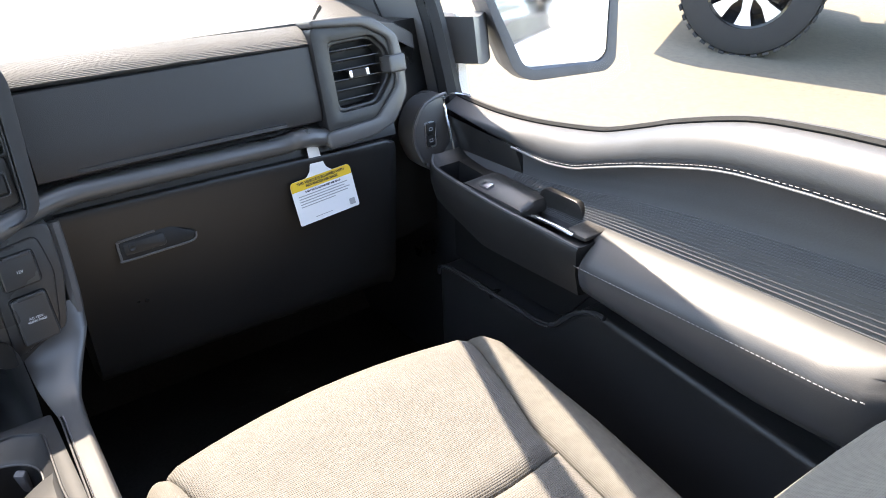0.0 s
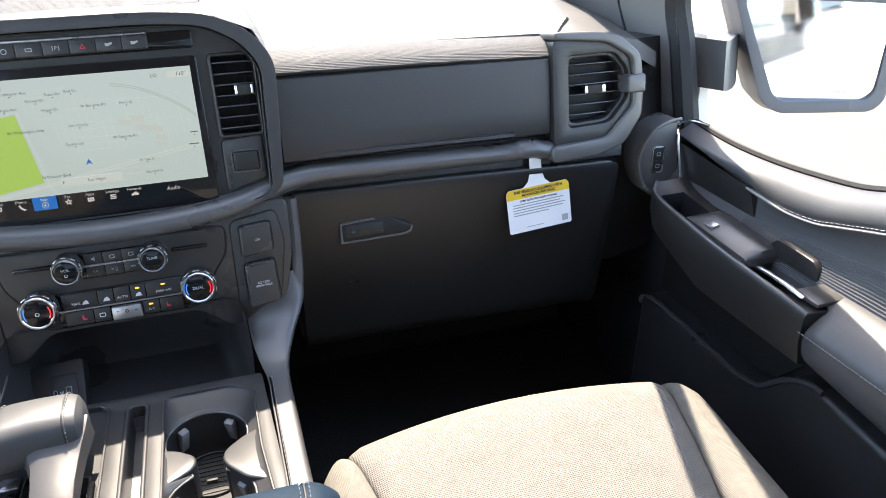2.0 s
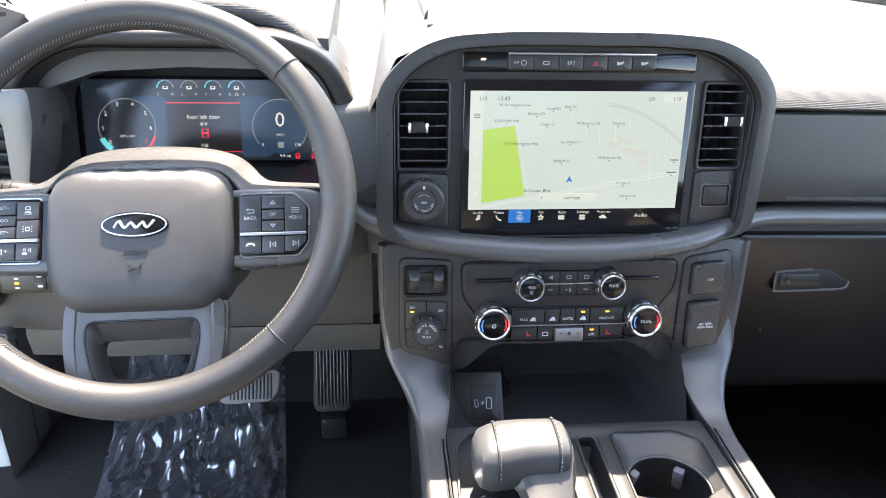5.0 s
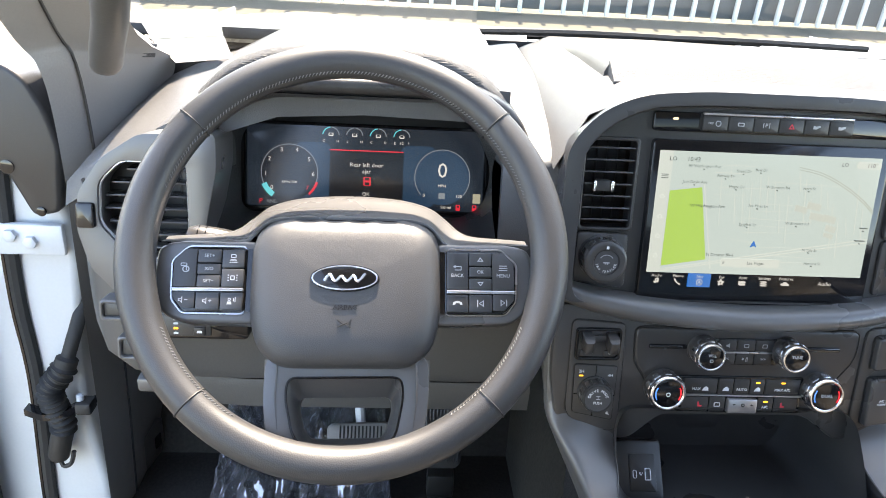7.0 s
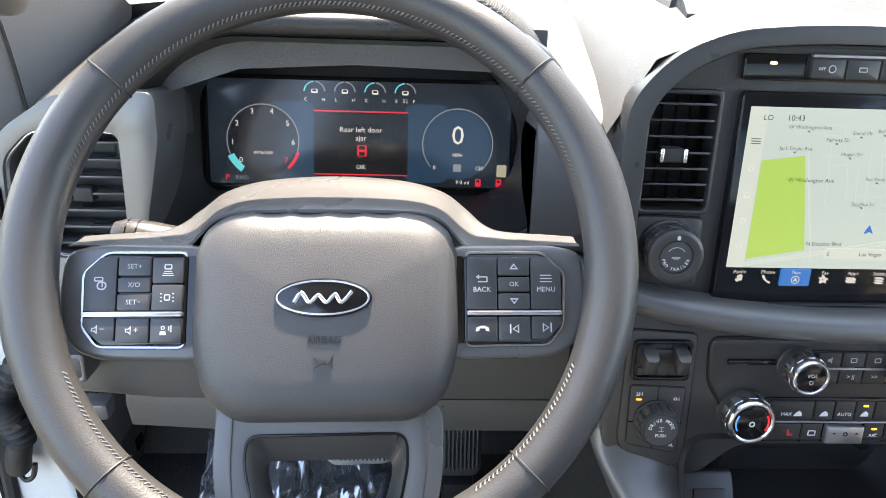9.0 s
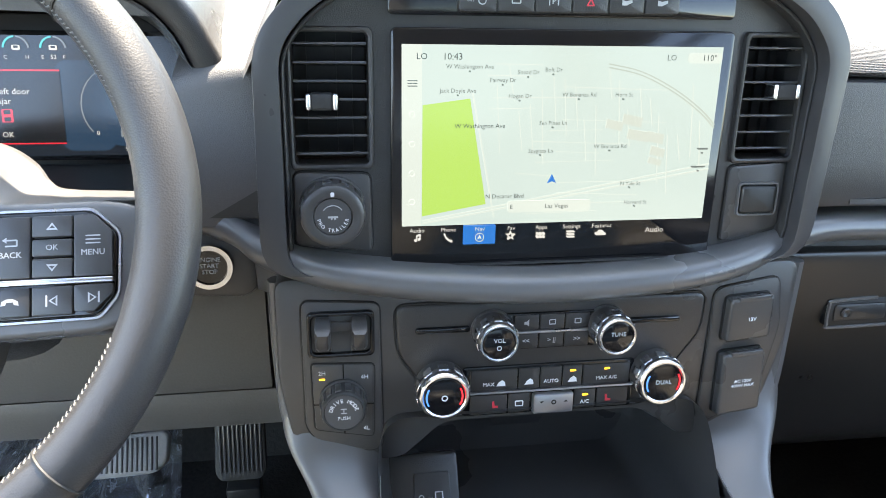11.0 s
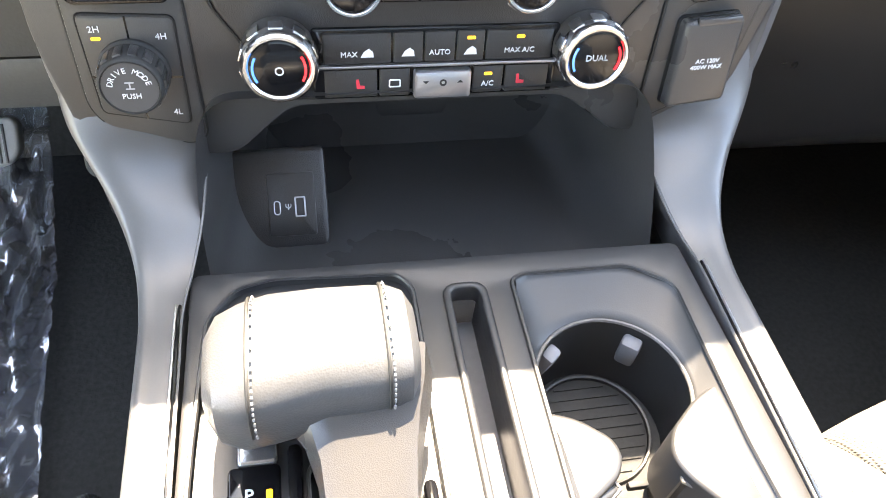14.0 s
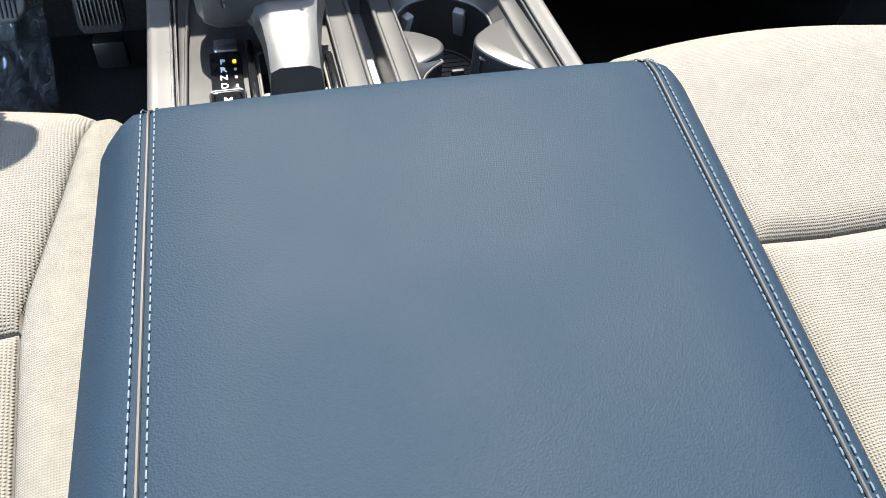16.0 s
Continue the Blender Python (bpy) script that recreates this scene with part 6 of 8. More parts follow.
def key_marks(s, kind, xm, ym, b):
    z = 0.0104
    bar = lambda x, y, w_, h_: part("icon", slab(rrect(x, y, w_, h_, min(w_, h_) * 0.3, 2), z - 0.002, z, 0, WM), KEYPRINT, b)
    if kind in ("up", "down"):
        d = 0.0020 if kind == "up" else -0.0020
        part("icon", slab([(xm - 0.003, ym - d), (xm + 0.003, ym - d), (xm, ym + d)], z - 0.002, z, 0, WM, None, ([(xm - 0.0016, ym - d * 0.55), (xm + 0.0016, ym - d * 0.55), (xm, ym + d * 0.35)],)), KEYPRINT, b)
    elif kind in ("next", "previous"):
        d = 0.0028 if kind == "next" else -0.0028
        part("icon", slab([(xm - d, ym - 0.0030), (xm - d, ym + 0.0030), (xm + d * 0.6, ym)], z - 0.002, z, 0, WM, None, ([(xm - d * 0.7, ym - 0.0018), (xm - d * 0.7, ym + 0.0018), (xm + d * 0.2, ym)],)), KEYPRINT, b)
        bar(xm + d, ym, 0.0009, 0.0062)
    elif kind in ("BACK", "MENU"):
        letters(kind, 0.0046, WM @ pose(xm, ym - 0.0042, z - 0.0002), KEYPRINT, b)
        if kind == "MENU":
            for j in range(3):
                bar(xm, ym + 0.001 + j * 0.0021, 0.0078, 0.0007)
        else:
            bar(xm + 0.0004, ym + 0.0042, 0.0060, 0.0008)
            bar(xm + 0.0004, ym + 0.0010, 0.0060, 0.0008)
            bar(xm + 0.0034, ym + 0.0026, 0.0008, 0.0036)
            part("icon", slab([(xm - 0.0042, ym + 0.0042), (xm - 0.0018, ym + 0.0058), (xm - 0.0018, ym + 0.0026)], z - 0.002, z, 0, WM), KEYPRINT, b)
    elif kind == "phone":
        part("icon", slab([(xm - 0.0045, ym - 0.0016), (xm - 0.0040, ym + 0.0008), (xm - 0.0015, ym + 0.0020), (xm + 0.0015, ym + 0.0020), (xm + 0.0040, ym + 0.0008), (xm + 0.0045, ym - 0.0016), (xm + 0.0022, ym - 0.0012), (xm + 0.0018, ym + 0.0003), (xm - 0.0018, ym + 0.0003), (xm - 0.0022, ym - 0.0012)], z - 0.002, z, 0, WM), KEYPRINT, b)
    elif kind in ("quieter", "louder"):
        speaker_mark(xm, ym, z, b)
        letters("+" if kind == "louder" else "−", 0.0058, WM @ pose(xm + 0.0026, ym, z - 0.0002), KEYPRINT, b, "icon")
    elif kind == "voice":
        ring_mark(xm - 0.0018, ym + 0.0016, 0.0026, 0.0026, 0.0012, z, b, 0.0006)
        part("icon", slab([(xm - 0.0040, ym - 0.0030), (xm - 0.0034, ym - 0.0004), (xm - 0.0002, ym - 0.0004), (xm + 0.0004, ym - 0.0030)], z - 0.002, z, 0, WM), KEYPRINT, b)
        bar(xm + 0.0020, ym + 0.0012, 0.0007, 0.0030)
        bar(xm + 0.0034, ym + 0.0012, 0.0007, 0.0046)
    elif kind == "cruise":
        ring_mark(xm + 0.0008, ym - 0.0012, 0.0062, 0.0056, 0.0026, z, b)
        ring_mark(xm - 0.0012, ym + 0.0030, 0.0058, 0.0030, 0.0010, z, b, 0.0007)
        bar(xm + 0.0012, ym - 0.0004, 0.0007, 0.0032)
    elif kind == "gap":
        ring_mark(xm, ym + 0.0022, 0.0050, 0.0036, 0.0010, z, b, 0.0008)
        for j in range(3):
            bar(xm, ym - 0.0008 - j * 0.0013, 0.0050 + 0.0012 * j, 0.0006)
    elif kind == "lane":
        ring_mark(xm, ym, 0.0040, 0.0042, 0.0009, z, b, 0.0008)
        for sx in (-1, 1):
            for sy in (-1, 0, 1):
                bar(xm + sx * 0.0038, ym + sy * 0.0024, 0.0012, 0.0008)
    else:
        letters(kind, 0.0044, WM @ pose(xm, ym, z - 0.0002), KEYPRINT, b)


def build_wheel():
    wheel = thing("steering_wheel", "black leather steering wheel with pale inner stitching", "steering wheel", at=(0, 0, 0))
    R, n = 0.1890, 112
    rings = []
    for k in range(n):
        a = 2 * math.pi * k / n
        fat = 1.0 + 0.08 * max(0, math.cos(2 * a)) * (1 if math.sin(a) > -0.3 else 0.4)
        rings.append([((R + 0.0166 * fat * math.cos(b)) * math.cos(a), (R + 0.0166 * fat * math.cos(b)) * math.sin(a), 0.0170 * math.sin(b)) for b in (2 * math.pi * j / 16 for j in range(16))])
    rim = part("rim", loft(rings, along=True, m=RM), LEATHER, wheel)
    for a in (42, 140, 226, 314):
        c, s = math.cos(radians(a)), math.sin(radians(a))
        loop = [((R + 0.0170 * math.cos(b)) * c, (R + 0.0170 * math.cos(b)) * s, 0.0174 * math.sin(b)) for b in (2 * math.pi * j / 16 for j in range(16))]
        part("rim_seam", tube(loop, 0.0009, 5, closed=True, m=RM), INK, rim)
    for name, m_, r0, r1, z0, dz in (("seam", INK, 0.0152, 0.0152, 0.0072, 0), ("stitching", RIMTHREAD, 0.0142, 0.0158, 0.0088, -0.0022)):
        bm = bmesh.new()
        for k in range(330):
            a = 2 * math.pi * k / 330
            b = a + (0.0125 if name == "stitching" else 0.0195)
            if math.radians(237) < a < math.radians(303) or a > math.radians(336) or a < math.radians(6) or math.radians(174) < a < math.radians(204):
                continue
            tube([RM @ Vector(((R - r0) * math.cos(a), (R - r0) * math.sin(a), z0)), RM @ Vector(((R - r1) * math.cos(b), (R - r1) * math.sin(b), z0 + dz))], 0.00055, 4, bm)
        tagged(part(name, bm, m_, rim, "pale thread" if m_ is RIMTHREAD else ""), kind="stuff")
    # hub: padded cover with a wavy upper edge
    top = [(-0.052 + 0.104 * k / 12, 0.0338 + 0.0011 * math.cos(k * math.pi / 1.5)) for k in range(13)]
    cover = [(-0.0868, 0.004)] + smooth_outline([(-0.0868, 0.0), (-0.083, 0.020), (-0.070, 0.0315), (-0.052, 0.0345), (-0.04, 0.0345), (-0.04, 0.0)], 0.012, 4)[5:15] + top + smooth_outline([(0.04, 0.0), (0.04, 0.0345), (0.052, 0.0345), (0.070, 0.0315), (0.083, 0.020), (0.0868, 0.0)], 0.012, 4)[15:25] + [(0.0868, 0.004)]
    cover += smooth_outline([(0.0868, 0.0), (0.0870, -0.058), (0.079, -0.088), (0.058, -0.1045), (-0.058, -0.1045), (-0.079, -0.088), (-0.0870, -0.058), (-0.0868, 0.0)], 0.016, 5)[6:-6]
    bm = bmesh.new()
    shapes = ((1.0, -0.034), (1.0, 0.000), (0.992, 0.0062), (0.972, 0.0112), (0.935, 0.0160), (0.885, 0.0196), (0.82, 0.0222), (0.74, 0.0240), (0.6, 0.0252), (0.4, 0.0259), (0.2, 0.0263), (0.02, 0.0264))
    loft([[(x * f, (y + 0.030) * f - 0.030, z - 0.006 * max(0, (y * f + 0.005) / 0.040) ** 1.5) for x, y in cover] for f, z in shapes], True, True, WM, bm)
    hub = part("airbag_cover", bm, HUB, wheel, "dark grey grained airbag cover", 60)
    oval = lambda rx, ry, k=40: [(rx * math.cos(2 * math.pi * i / k), ry * math.sin(2 * math.pi * i / k) - 0.0255) for i in range(k)]
    bd = part("badge", slab(oval(0.0306, 0.0124), 0.020, 0.0280, 0.001, WM), GLOSS, hub, "dark oval emblem with a silver edge")
    part("badge_rim", slab(oval(0.0294, 0.0112), 0.024, 0.0283, 0.0003, WM, None, (oval(0.0279, 0.0099),)), CHROME, bd)
    swash = smooth_path([(-0.018, -0.0285, 0.0284), (-0.0135, -0.0225, 0.0284), (-0.0085, -0.0285, 0.0284), (-0.003, -0.0240, 0.0284), (0.002, -0.0285, 0.0284), (0.0075, -0.0235, 0.0284), (0.0115, -0.0285, 0.0284), (0.018, -0.0215, 0.0284)], 5)
    part("badge_swash", tube(swash, 0.0012, 6, m=WM, flat=0.4), CHROME, bd)
    letters("AIRBAG", 0.0062, WM @ pose(0.0008, -0.0520, 0.0263), DARKPRINT, hub, bold=0.01)
    horn = smooth_path([(-0.0055, -0.0625, 0.0263), (0.000, -0.0665, 0.0263), (0.0040, -0.0662, 0.0263), (0.0052, -0.0640, 0.0263), (0.0062, -0.0618, 0.0263)], 4)
    part("horn_mark", tube(horn, 0.0005, 5, m=WM), DARKPRINT, hub)
    part("horn_mark", tube([(-0.0055, -0.0690, 0.0263), (0.0020, -0.0652, 0.0263), (0.0062, -0.0700, 0.0263)], 0.0005, 5, m=WM), DARKPRINT, hub)
    # satin shoulder: climbs from the spokes over the top of the cover
    front = [(-0.170, 0.0105), (-0.150, 0.0108), (-0.115, 0.0090), (-0.0945, 0.0095), (-0.0850, 0.0170), (-0.0765, 0.0265), (-0.062, 0.0320), (-0.03, 0.0335), (0.0, 0.0335), (0.03, 0.0335), (0.062, 0.0320), (0.0765, 0.0265), (0.0850, 0.0170), (0.0945, 0.0095), (0.115, 0.0090), (0.150, 0.0108), (0.170, 0.0105)]
    back = [(-0.172, 0.0220), (-0.152, 0.0235), (-0.122, 0.0255), (-0.108, 0.0300), (-0.0965, 0.0405), (-0.0800, 0.0530), (-0.055, 0.0608), (-0.025, 0.0640), (0.0, 0.0648), (0.025, 0.0640), (0.055, 0.0608), (0.0800, 0.0530), (0.0965, 0.0405), (0.108, 0.0300), (0.122, 0.0255), (0.152, 0.0235), (0.172, 0.0220)]
    fr = smooth_path([(x, y, 0) for x, y in front], 4)
    bk = smooth_path([(x, y, 0) for x, y in back], 4)
    rows = []
    for f, z in ((0.0, 0.002), (0.06, 0.0030), (0.20, -0.004), (0.45, -0.022), (0.75, -0.036), (0.92, -0.043), (1.0, -0.048), (0.93, -0.054), (0.5, -0.056)):
        over = [max(0.0, 1 - max(0.0, abs(b.x) - 0.095) / 0.02) for b in bk]          # deep over the hub, shallow along the spokes
        rows.append([(a.x + (b.x - a.x) * f, a.y + (b.y - a.y) * f + 0.006 * f * q, z * (0.55 + 0.45 * q)) for a, b, q in zip(fr, bk, over)])
    part("shoulder", loft(rows, closed=False, m=WM), TRIM, wheel, "satin grey shoulder over the hub", 60)
    # side spokes with key pads
    for s in (-1, 1):
        o = smooth_outline([(s * 0.078, 0.0120), (s * 0.118, 0.0115), (s * 0.150, 0.0120), (s * 0.1715, 0.0070), (s * 0.174, -0.030), (s * 0.165, -0.056), (s * 0.148, -0.0635), (s * 0.078, -0.0655)], 0.012, 4)
        sp = part("spoke", slab(o, -0.020, 0.0045, 0.004, WM, None, (), 3), TRIM, wheel, "satin grey spoke with a key pad")
        pad = smooth_outline([(s * 0.0905, 0.0045), (s * 0.142, 0.0045), (s * 0.1565, -0.0085), (s * 0.1555, -0.042), (s * 0.1455, -0.0540), (s * 0.0905, -0.0545)], 0.004, 4)
        part("pad_edge", tube([(x + s * 0.0012, (y + 0.025) * 1.05 - 0.025, 0.0046) for x, y in pad], 0.0013, 6, closed=True, m=WM), SATIN, sp)
        part("pad_back", slab(pad, 0, 0.0070, 0.001, WM), GLOSS, sp)
        part("inner_gap", slab([(s * 0.0860, 0.0035), (s * 0.0902, 0.0035), (s * 0.0902, -0.0540), (s * 0.0860, -0.0540)], 0, 0.0060, 0, WM), GLOSS, sp)
        part("silver_line", slab(rrect(s * 0.1235, -0.0346, 0.0630, 0.0032, 0.0008), 0, 0.0112, 0.001, WM), SATIN, sp)
        A, B, C = (0.0920, 0.1120), (0.1128, 0.1338), (0.1346, 0.1545)
        mid = [(B, (-0.0098, 0.0022), "up" if s > 0 else "SET+"), (B, (-0.0205, -0.0110), "OK" if s > 0 else "X/O"), (B, (-0.0322, -0.0217), "down" if s > 0 else "SET−")]
        if s > 0:
            keys = mid + [(A, (-0.0322, 0.0022), "BACK"), (C, (-0.0322, 0.0022), "MENU"), (A, (-0.0530, -0.0370), "phone"), (B, (-0.0530, -0.0370), "previous"), (C, (-0.0515, -0.0370), "next")]
        else:
            keys = mid + [(C, (-0.0322, 0.0022), "cruise"), (A, (-0.0145, 0.0022), "gap"), (A, (-0.0322, -0.0155), "lane"), (C, (-0.0515, -0.0370), "quieter"), (B, (-0.0530, -0.0370), "louder"), (A, (-0.0530, -0.0370), "voice")]
        for (x0, x1), (y0, y1), kind in keys:
            xm, ym = s * (x0 + x1) / 2, (y0 + y1) / 2
            h = (y1 - y0) / 2
            out = [(-(x1 - x0) / 2, -h), ((x1 - x0) / 2, -h), ((x1 - x0) / 2, h), (-(x1 - x0) / 2, h)]
            if (x0, x1) == C:
                c = 0.0095
                out = [(-(x1 - x0) / 2, -h), ((x1 - x0) / 2 - (c if y0 < -0.05 else 0), -h), ((x1 - x0) / 2, -h + (c if y0 < -0.05 else 0.0002)), ((x1 - x0) / 2, h - (c if y1 > 0 else 0.0002)), ((x1 - x0) / 2 - (c if y1 > 0 else 0), h), (-(x1 - x0) / 2, h)]
            shape = smooth_outline([(xm + s * a, ym + b_) for a, b_ in out], 0.0010, 2)
            b = part("key", slab(shape, 0.004, 0.0102, 0.0009, WM), KEYPLASTIC, sp)
            key_marks(s, kind, xm, ym, b)
    # lower spoke: a satin frame with folded-back sides round an opening
    o = smooth_outline([(-0.070, -0.092), (-0.0715, -0.132), (-0.067, -0.164), (-0.050, -0.1845), (-0.020, -0.1905), (0.026, -0.1905), (0.055, -0.1845), (0.0715, -0.164), (0.0765, -0.132), (0.076, -0.092)], 0.012, 4)
    big = smooth_outline([(-0.0500, -0.1125), (0.0520, -0.1118), (0.0535, -0.130), (0.0470, -0.163), (0.0360, -0.1740), (-0.0320, -0.1745), (-0.0440, -0.163), (-0.0515, -0.130)], 0.010, 4)
    inn = smooth_outline([(-0.0400, -0.1305), (0.0420, -0.1295), (0.0435, -0.140), (0.0385, -0.160), (0.0330, -0.1665), (-0.0300, -0.1670), (-0.0360, -0.160), (-0.0415, -0.140)], 0.007, 4)
    lo = part("lower_spoke", slab(o, -0.026, 0.0030, 0.010, WM, None, (big,), 3), TRIM, wheel, "satin grey lower spoke round an opening")
    for s in (-1, 1):
        x0 = s * 0.0735 + 0.0025
        part("side_fold", loft([[(x0 - s * 0.012, -0.096, 0.0045), (x0 - s * 0.011, -0.132, 0.0042), (x0 - s * 0.014, -0.158, 0.0035)], [(x0 + s * 0.0015, -0.096, -0.006), (x0 + s * 0.0010, -0.132, -0.006), (x0 - s * 0.004, -0.160, -0.006)], [(x0 + s * 0.0005, -0.096, -0.024), (x0, -0.132, -0.024), (x0 - s * 0.006, -0.160, -0.024)]], closed=False, m=WM), TRIM, lo, "", 30)
    part("opening_edge", loft([[(x, y, 0.0035) for x, y in big], [(x * 0.97, y * 0.998, 0.0022) for x, y in big], [(x, y, -0.012) for x, y in inn], [(x * 0.99, y, -0.026) for x, y in inn]], True, False, WM), PANEL, lo)
    part("opening_line", tube([(x, y, 0.0034) for x, y in big], 0.0010, 6, closed=True, m=WM), GLOSS, lo)
    # column, shroud and stalk
    col = thing("steering_column", "black plastic steering column shroud with a stalk", "steering column")
    axis = [Vector((0, 0, z)) for z in (-0.035, -0.06, -0.12, -0.19)]
    part("shroud", loft([[WM @ (p + Vector((r * math.copysign(abs(math.cos(t)) ** 0.6, math.cos(t)) * 1.15, r * math.copysign(abs(math.sin(t)) ** 0.6, math.sin(t)) - 0.01, 0))) for t in (2 * math.pi * k / 24 for k in range(24))] for p, r in zip(axis, (0.045, 0.055, 0.060, 0.062))]), DASH, col)
    sp_ = [Vector(p) for p in ((-0.060, 0.012, -0.060), (-0.095, 0.016, -0.055), (-0.112, 0.018, -0.052), (-0.134, 0.021, -0.049), (-0.152, 0.023, -0.047), (-0.160, 0.024, -0.046))]
    st = part("stalk", tube([WM @ p for p in sp_], [0.010, 0.0130, 0.0145, 0.0155, 0.0155, 0.0120], 18), PANEL, col, "grey plastic indicator stalk with white marks")
    for f in (0.55, 0.75, 0.93):
        c = sp_[2].lerp(sp_[4], f)
        part("stalk_collar", tube([WM @ c, WM @ (c + Vector((-0.0010, 0.0001, 0.0001)))], 0.0158, 18), GLOSS, st)
    for f, dy in ((0.25, 0.002), (0.25, -0.003), (0.65, 0.004), (0.65, -0.004), (0.85, -0.003)):
        c = sp_[2].lerp(sp_[4], f) + Vector((0, dy, 0.0151))
        part("stalk_mark", slab(rrect(c.x, c.y, 0.0050, 0.0016, 0.0006, 2), c.z - 0.002, c.z + 0.0004, 0, WM), KEYPRINT, st)


HUB = mat("airbag_grain", (0.043, 0.042, 0.043), 0.50, grain=0.16, scale=1500, kind="voronoi")
KEYPRINT = mat("key_print", (0.34, 0.35, 0.36), 0.6)
KEYPLASTIC = mat("key_plastic", (0.030, 0.030, 0.031), 0.40, grain=0.05, scale=2000)
DARKPRINT = mat("embossed_print", (0.006, 0.006, 0.006), 0.4)


# ---- driver's side of the dashboard ----
CLM = Matrix.Translation((-0.4595, 0.1232, 0.8279)) @ pose(0, 0, 0, 90 - 15) @ Matrix.Scale(1.027, 4)


def build_driver_side():
    # top
    top = [(0.40, -0.52), (0.155, -0.52), (0.125, -0.36), (0.095, -0.22), (0.070, -0.12), (0.058, -0.06), (0.02, -0.06), (0.02, -0.20)]
    run(top[1:], [(-0.292, -0.004, 0), (-0.46, 0, 0), (-0.56, -0.006, 0), (-0.63, -0.030, 0), (-0.70, -0.064, -0.01)], SUNLITTOP, "top_pad", dash)
    run([(0.125, -0.52), (0.080, -0.34), (0.03, -0.16), (0.0, -0.07), (-0.03, -0.06), (-0.03, -0.3)], [(-0.62, -0.020, 0), (-0.70, -0.036, 0), (-0.76, -0.050, -0.01), (-0.80, -0.062, -0.04), (-0.84, -0.085, -0.08)], SUNLITTOP, "corner_pad", dash)
    # middle bridge behind the hood
    up_rows = [[(-0.246, y, z - 0.085), (-0.214, y, z - 0.022), (-0.165, y, z), (0, y, z + 0.002), (0.165, y, z), (0.210, y, z - 0.020), (0.226, y, z - 0.050)] for y, z in ((0.004, 0.957), (0.03, 0.963), (0.10, 0.966), (0.25, 0.966), (0.53, 0.955))]
    part("upper_panel", loft(up_rows, closed=False), SUNLITTOP, dash, "", 60)
    part("speaker_strip", loft([[(-0.176, 0.058, z0), (0.150, 0.058, z0), (0.156, 0.103, z1), (-0.172, 0.103, z1)] for z0, z1 in ((0.9630, 0.9810), (0.940, 0.950))]), KNIT, dash, "grey patterned sloping speaker strip")
    part("top_bin", loft([[(-0.180, y, z - 0.045), (-0.176, y, z - 0.014), (-0.171, y, z - 0.004), (-0.162, y, z), (0.146, y, z), (0.154, y, z - 0.004), (0.158, y, z - 0.014), (0.161, y, z - 0.045)] for y, z in ((0.1035, 0.9805), (0.18, 0.9810), (0.27, 0.9770), (0.42, 0.9600))]), SUNLITTOP, dash, "raised lidded tray on the dashboard top", 70)
    # binnacle: visor round the instruments
    XZ = Matrix(((1, 0, 0, 0), (0, 0, -1, 0.030), (0, 1, 0, 0), (0, 0, 0, 1)))
    o = smooth_outline([(-0.668, 0.745), (-0.668, 0.890), (-0.640, 0.930), (-0.585, 0.957), (-0.345, 0.957), (-0.285, 0.930), (-0.250, 0.850), (-0.262, 0.745)], 0.03, 5)
    i = smooth_outline([(-0.642, 0.762), (-0.642, 0.885), (-0.618, 0.916), (-0.572, 0.938), (-0.350, 0.938), (-0.302, 0.912), (-0.274, 0.845), (-0.284, 0.785), (-0.315, 0.762)], 0.025, 5)
    part("visor", slab(o, -0.15, 0.0, 0.008, XZ @ pose(0, 0, 0), None, (i,), 3), DASH, dash, "dark visor round the instruments", 50)
    deep = [(-0.4585 + (x + 0.4585) * 0.86, 0.838 + (z - 0.845) * 0.76) for x, z in i]
    part("visor_lining", loft([[(x, 0.032, z) for x, z in i], [(x, 0.122 + (z - 0.838) * 0.24, z - 0.004) for x, z in deep]], True, False), DASH, dash)
    band = smooth_path([(-0.640, 0.045, 0.920), (-0.600, 0.055, 0.955), (-0.53, 0.065, 0.972), (-0.40, 0.065, 0.972), (-0.34, 0.058, 0.955), (-0.305, 0.045, 0.925), (-0.281, 0.040, 0.868)], 6)
    part("patterned_band", tube([p + Vector((0, 0.022, 0.0)) for p in band], 0.0165, 10, flat=0.75), KNIT, dash, "grey patterned knit band", 60)
    run([(-0.030, -0.11), (-0.030, -0.030), (-0.14, -0.030), (-0.14, -0.11)], [(-0.30, 0, -0.01), (-0.236, 0, -0.004)], DASH, "filler_panel", dash)
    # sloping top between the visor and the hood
    part("top_fill", loft([[(-0.300, y, z - 0.012), (-0.270, y, z - 0.004), (-0.245, y, z), (-0.222, y, z + 0.002), (-0.222, y, z - 0.12), (-0.300, y, z - 0.12)] for y, z in ((0.016, 0.868), (0.022, 0.877), (0.035, 0.883), (0.10, 0.897), (0.25, 0.917), (0.53, 0.938))]), SUNLITTOP, dash, "", 60)
    # instrument display
    c = part("instrument_display", slab(rrect(0, 0, 0.300, 0.108, 0.006), -0.01, 0, 0.001, CLM), GLOSS, dash, "wide digital instrument display, lit blue")
    part("display_surround", slab(smooth_outline([(-0.172, 0.068), (0.172, 0.068), (0.176, -0.020), (0.160, -0.085), (-0.160, -0.085), (-0.176, -0.020)], 0.02), -0.03, -0.006, 0.002, CLM), PLASTIC, c)
    z = [0.0002]
    def flat(name, pts, m, holes=()):
        z[0] += 0.00003
        return part(name, slab(pts, -0.002, z[0], 0, CLM, None, holes), m, c, smooth=0)
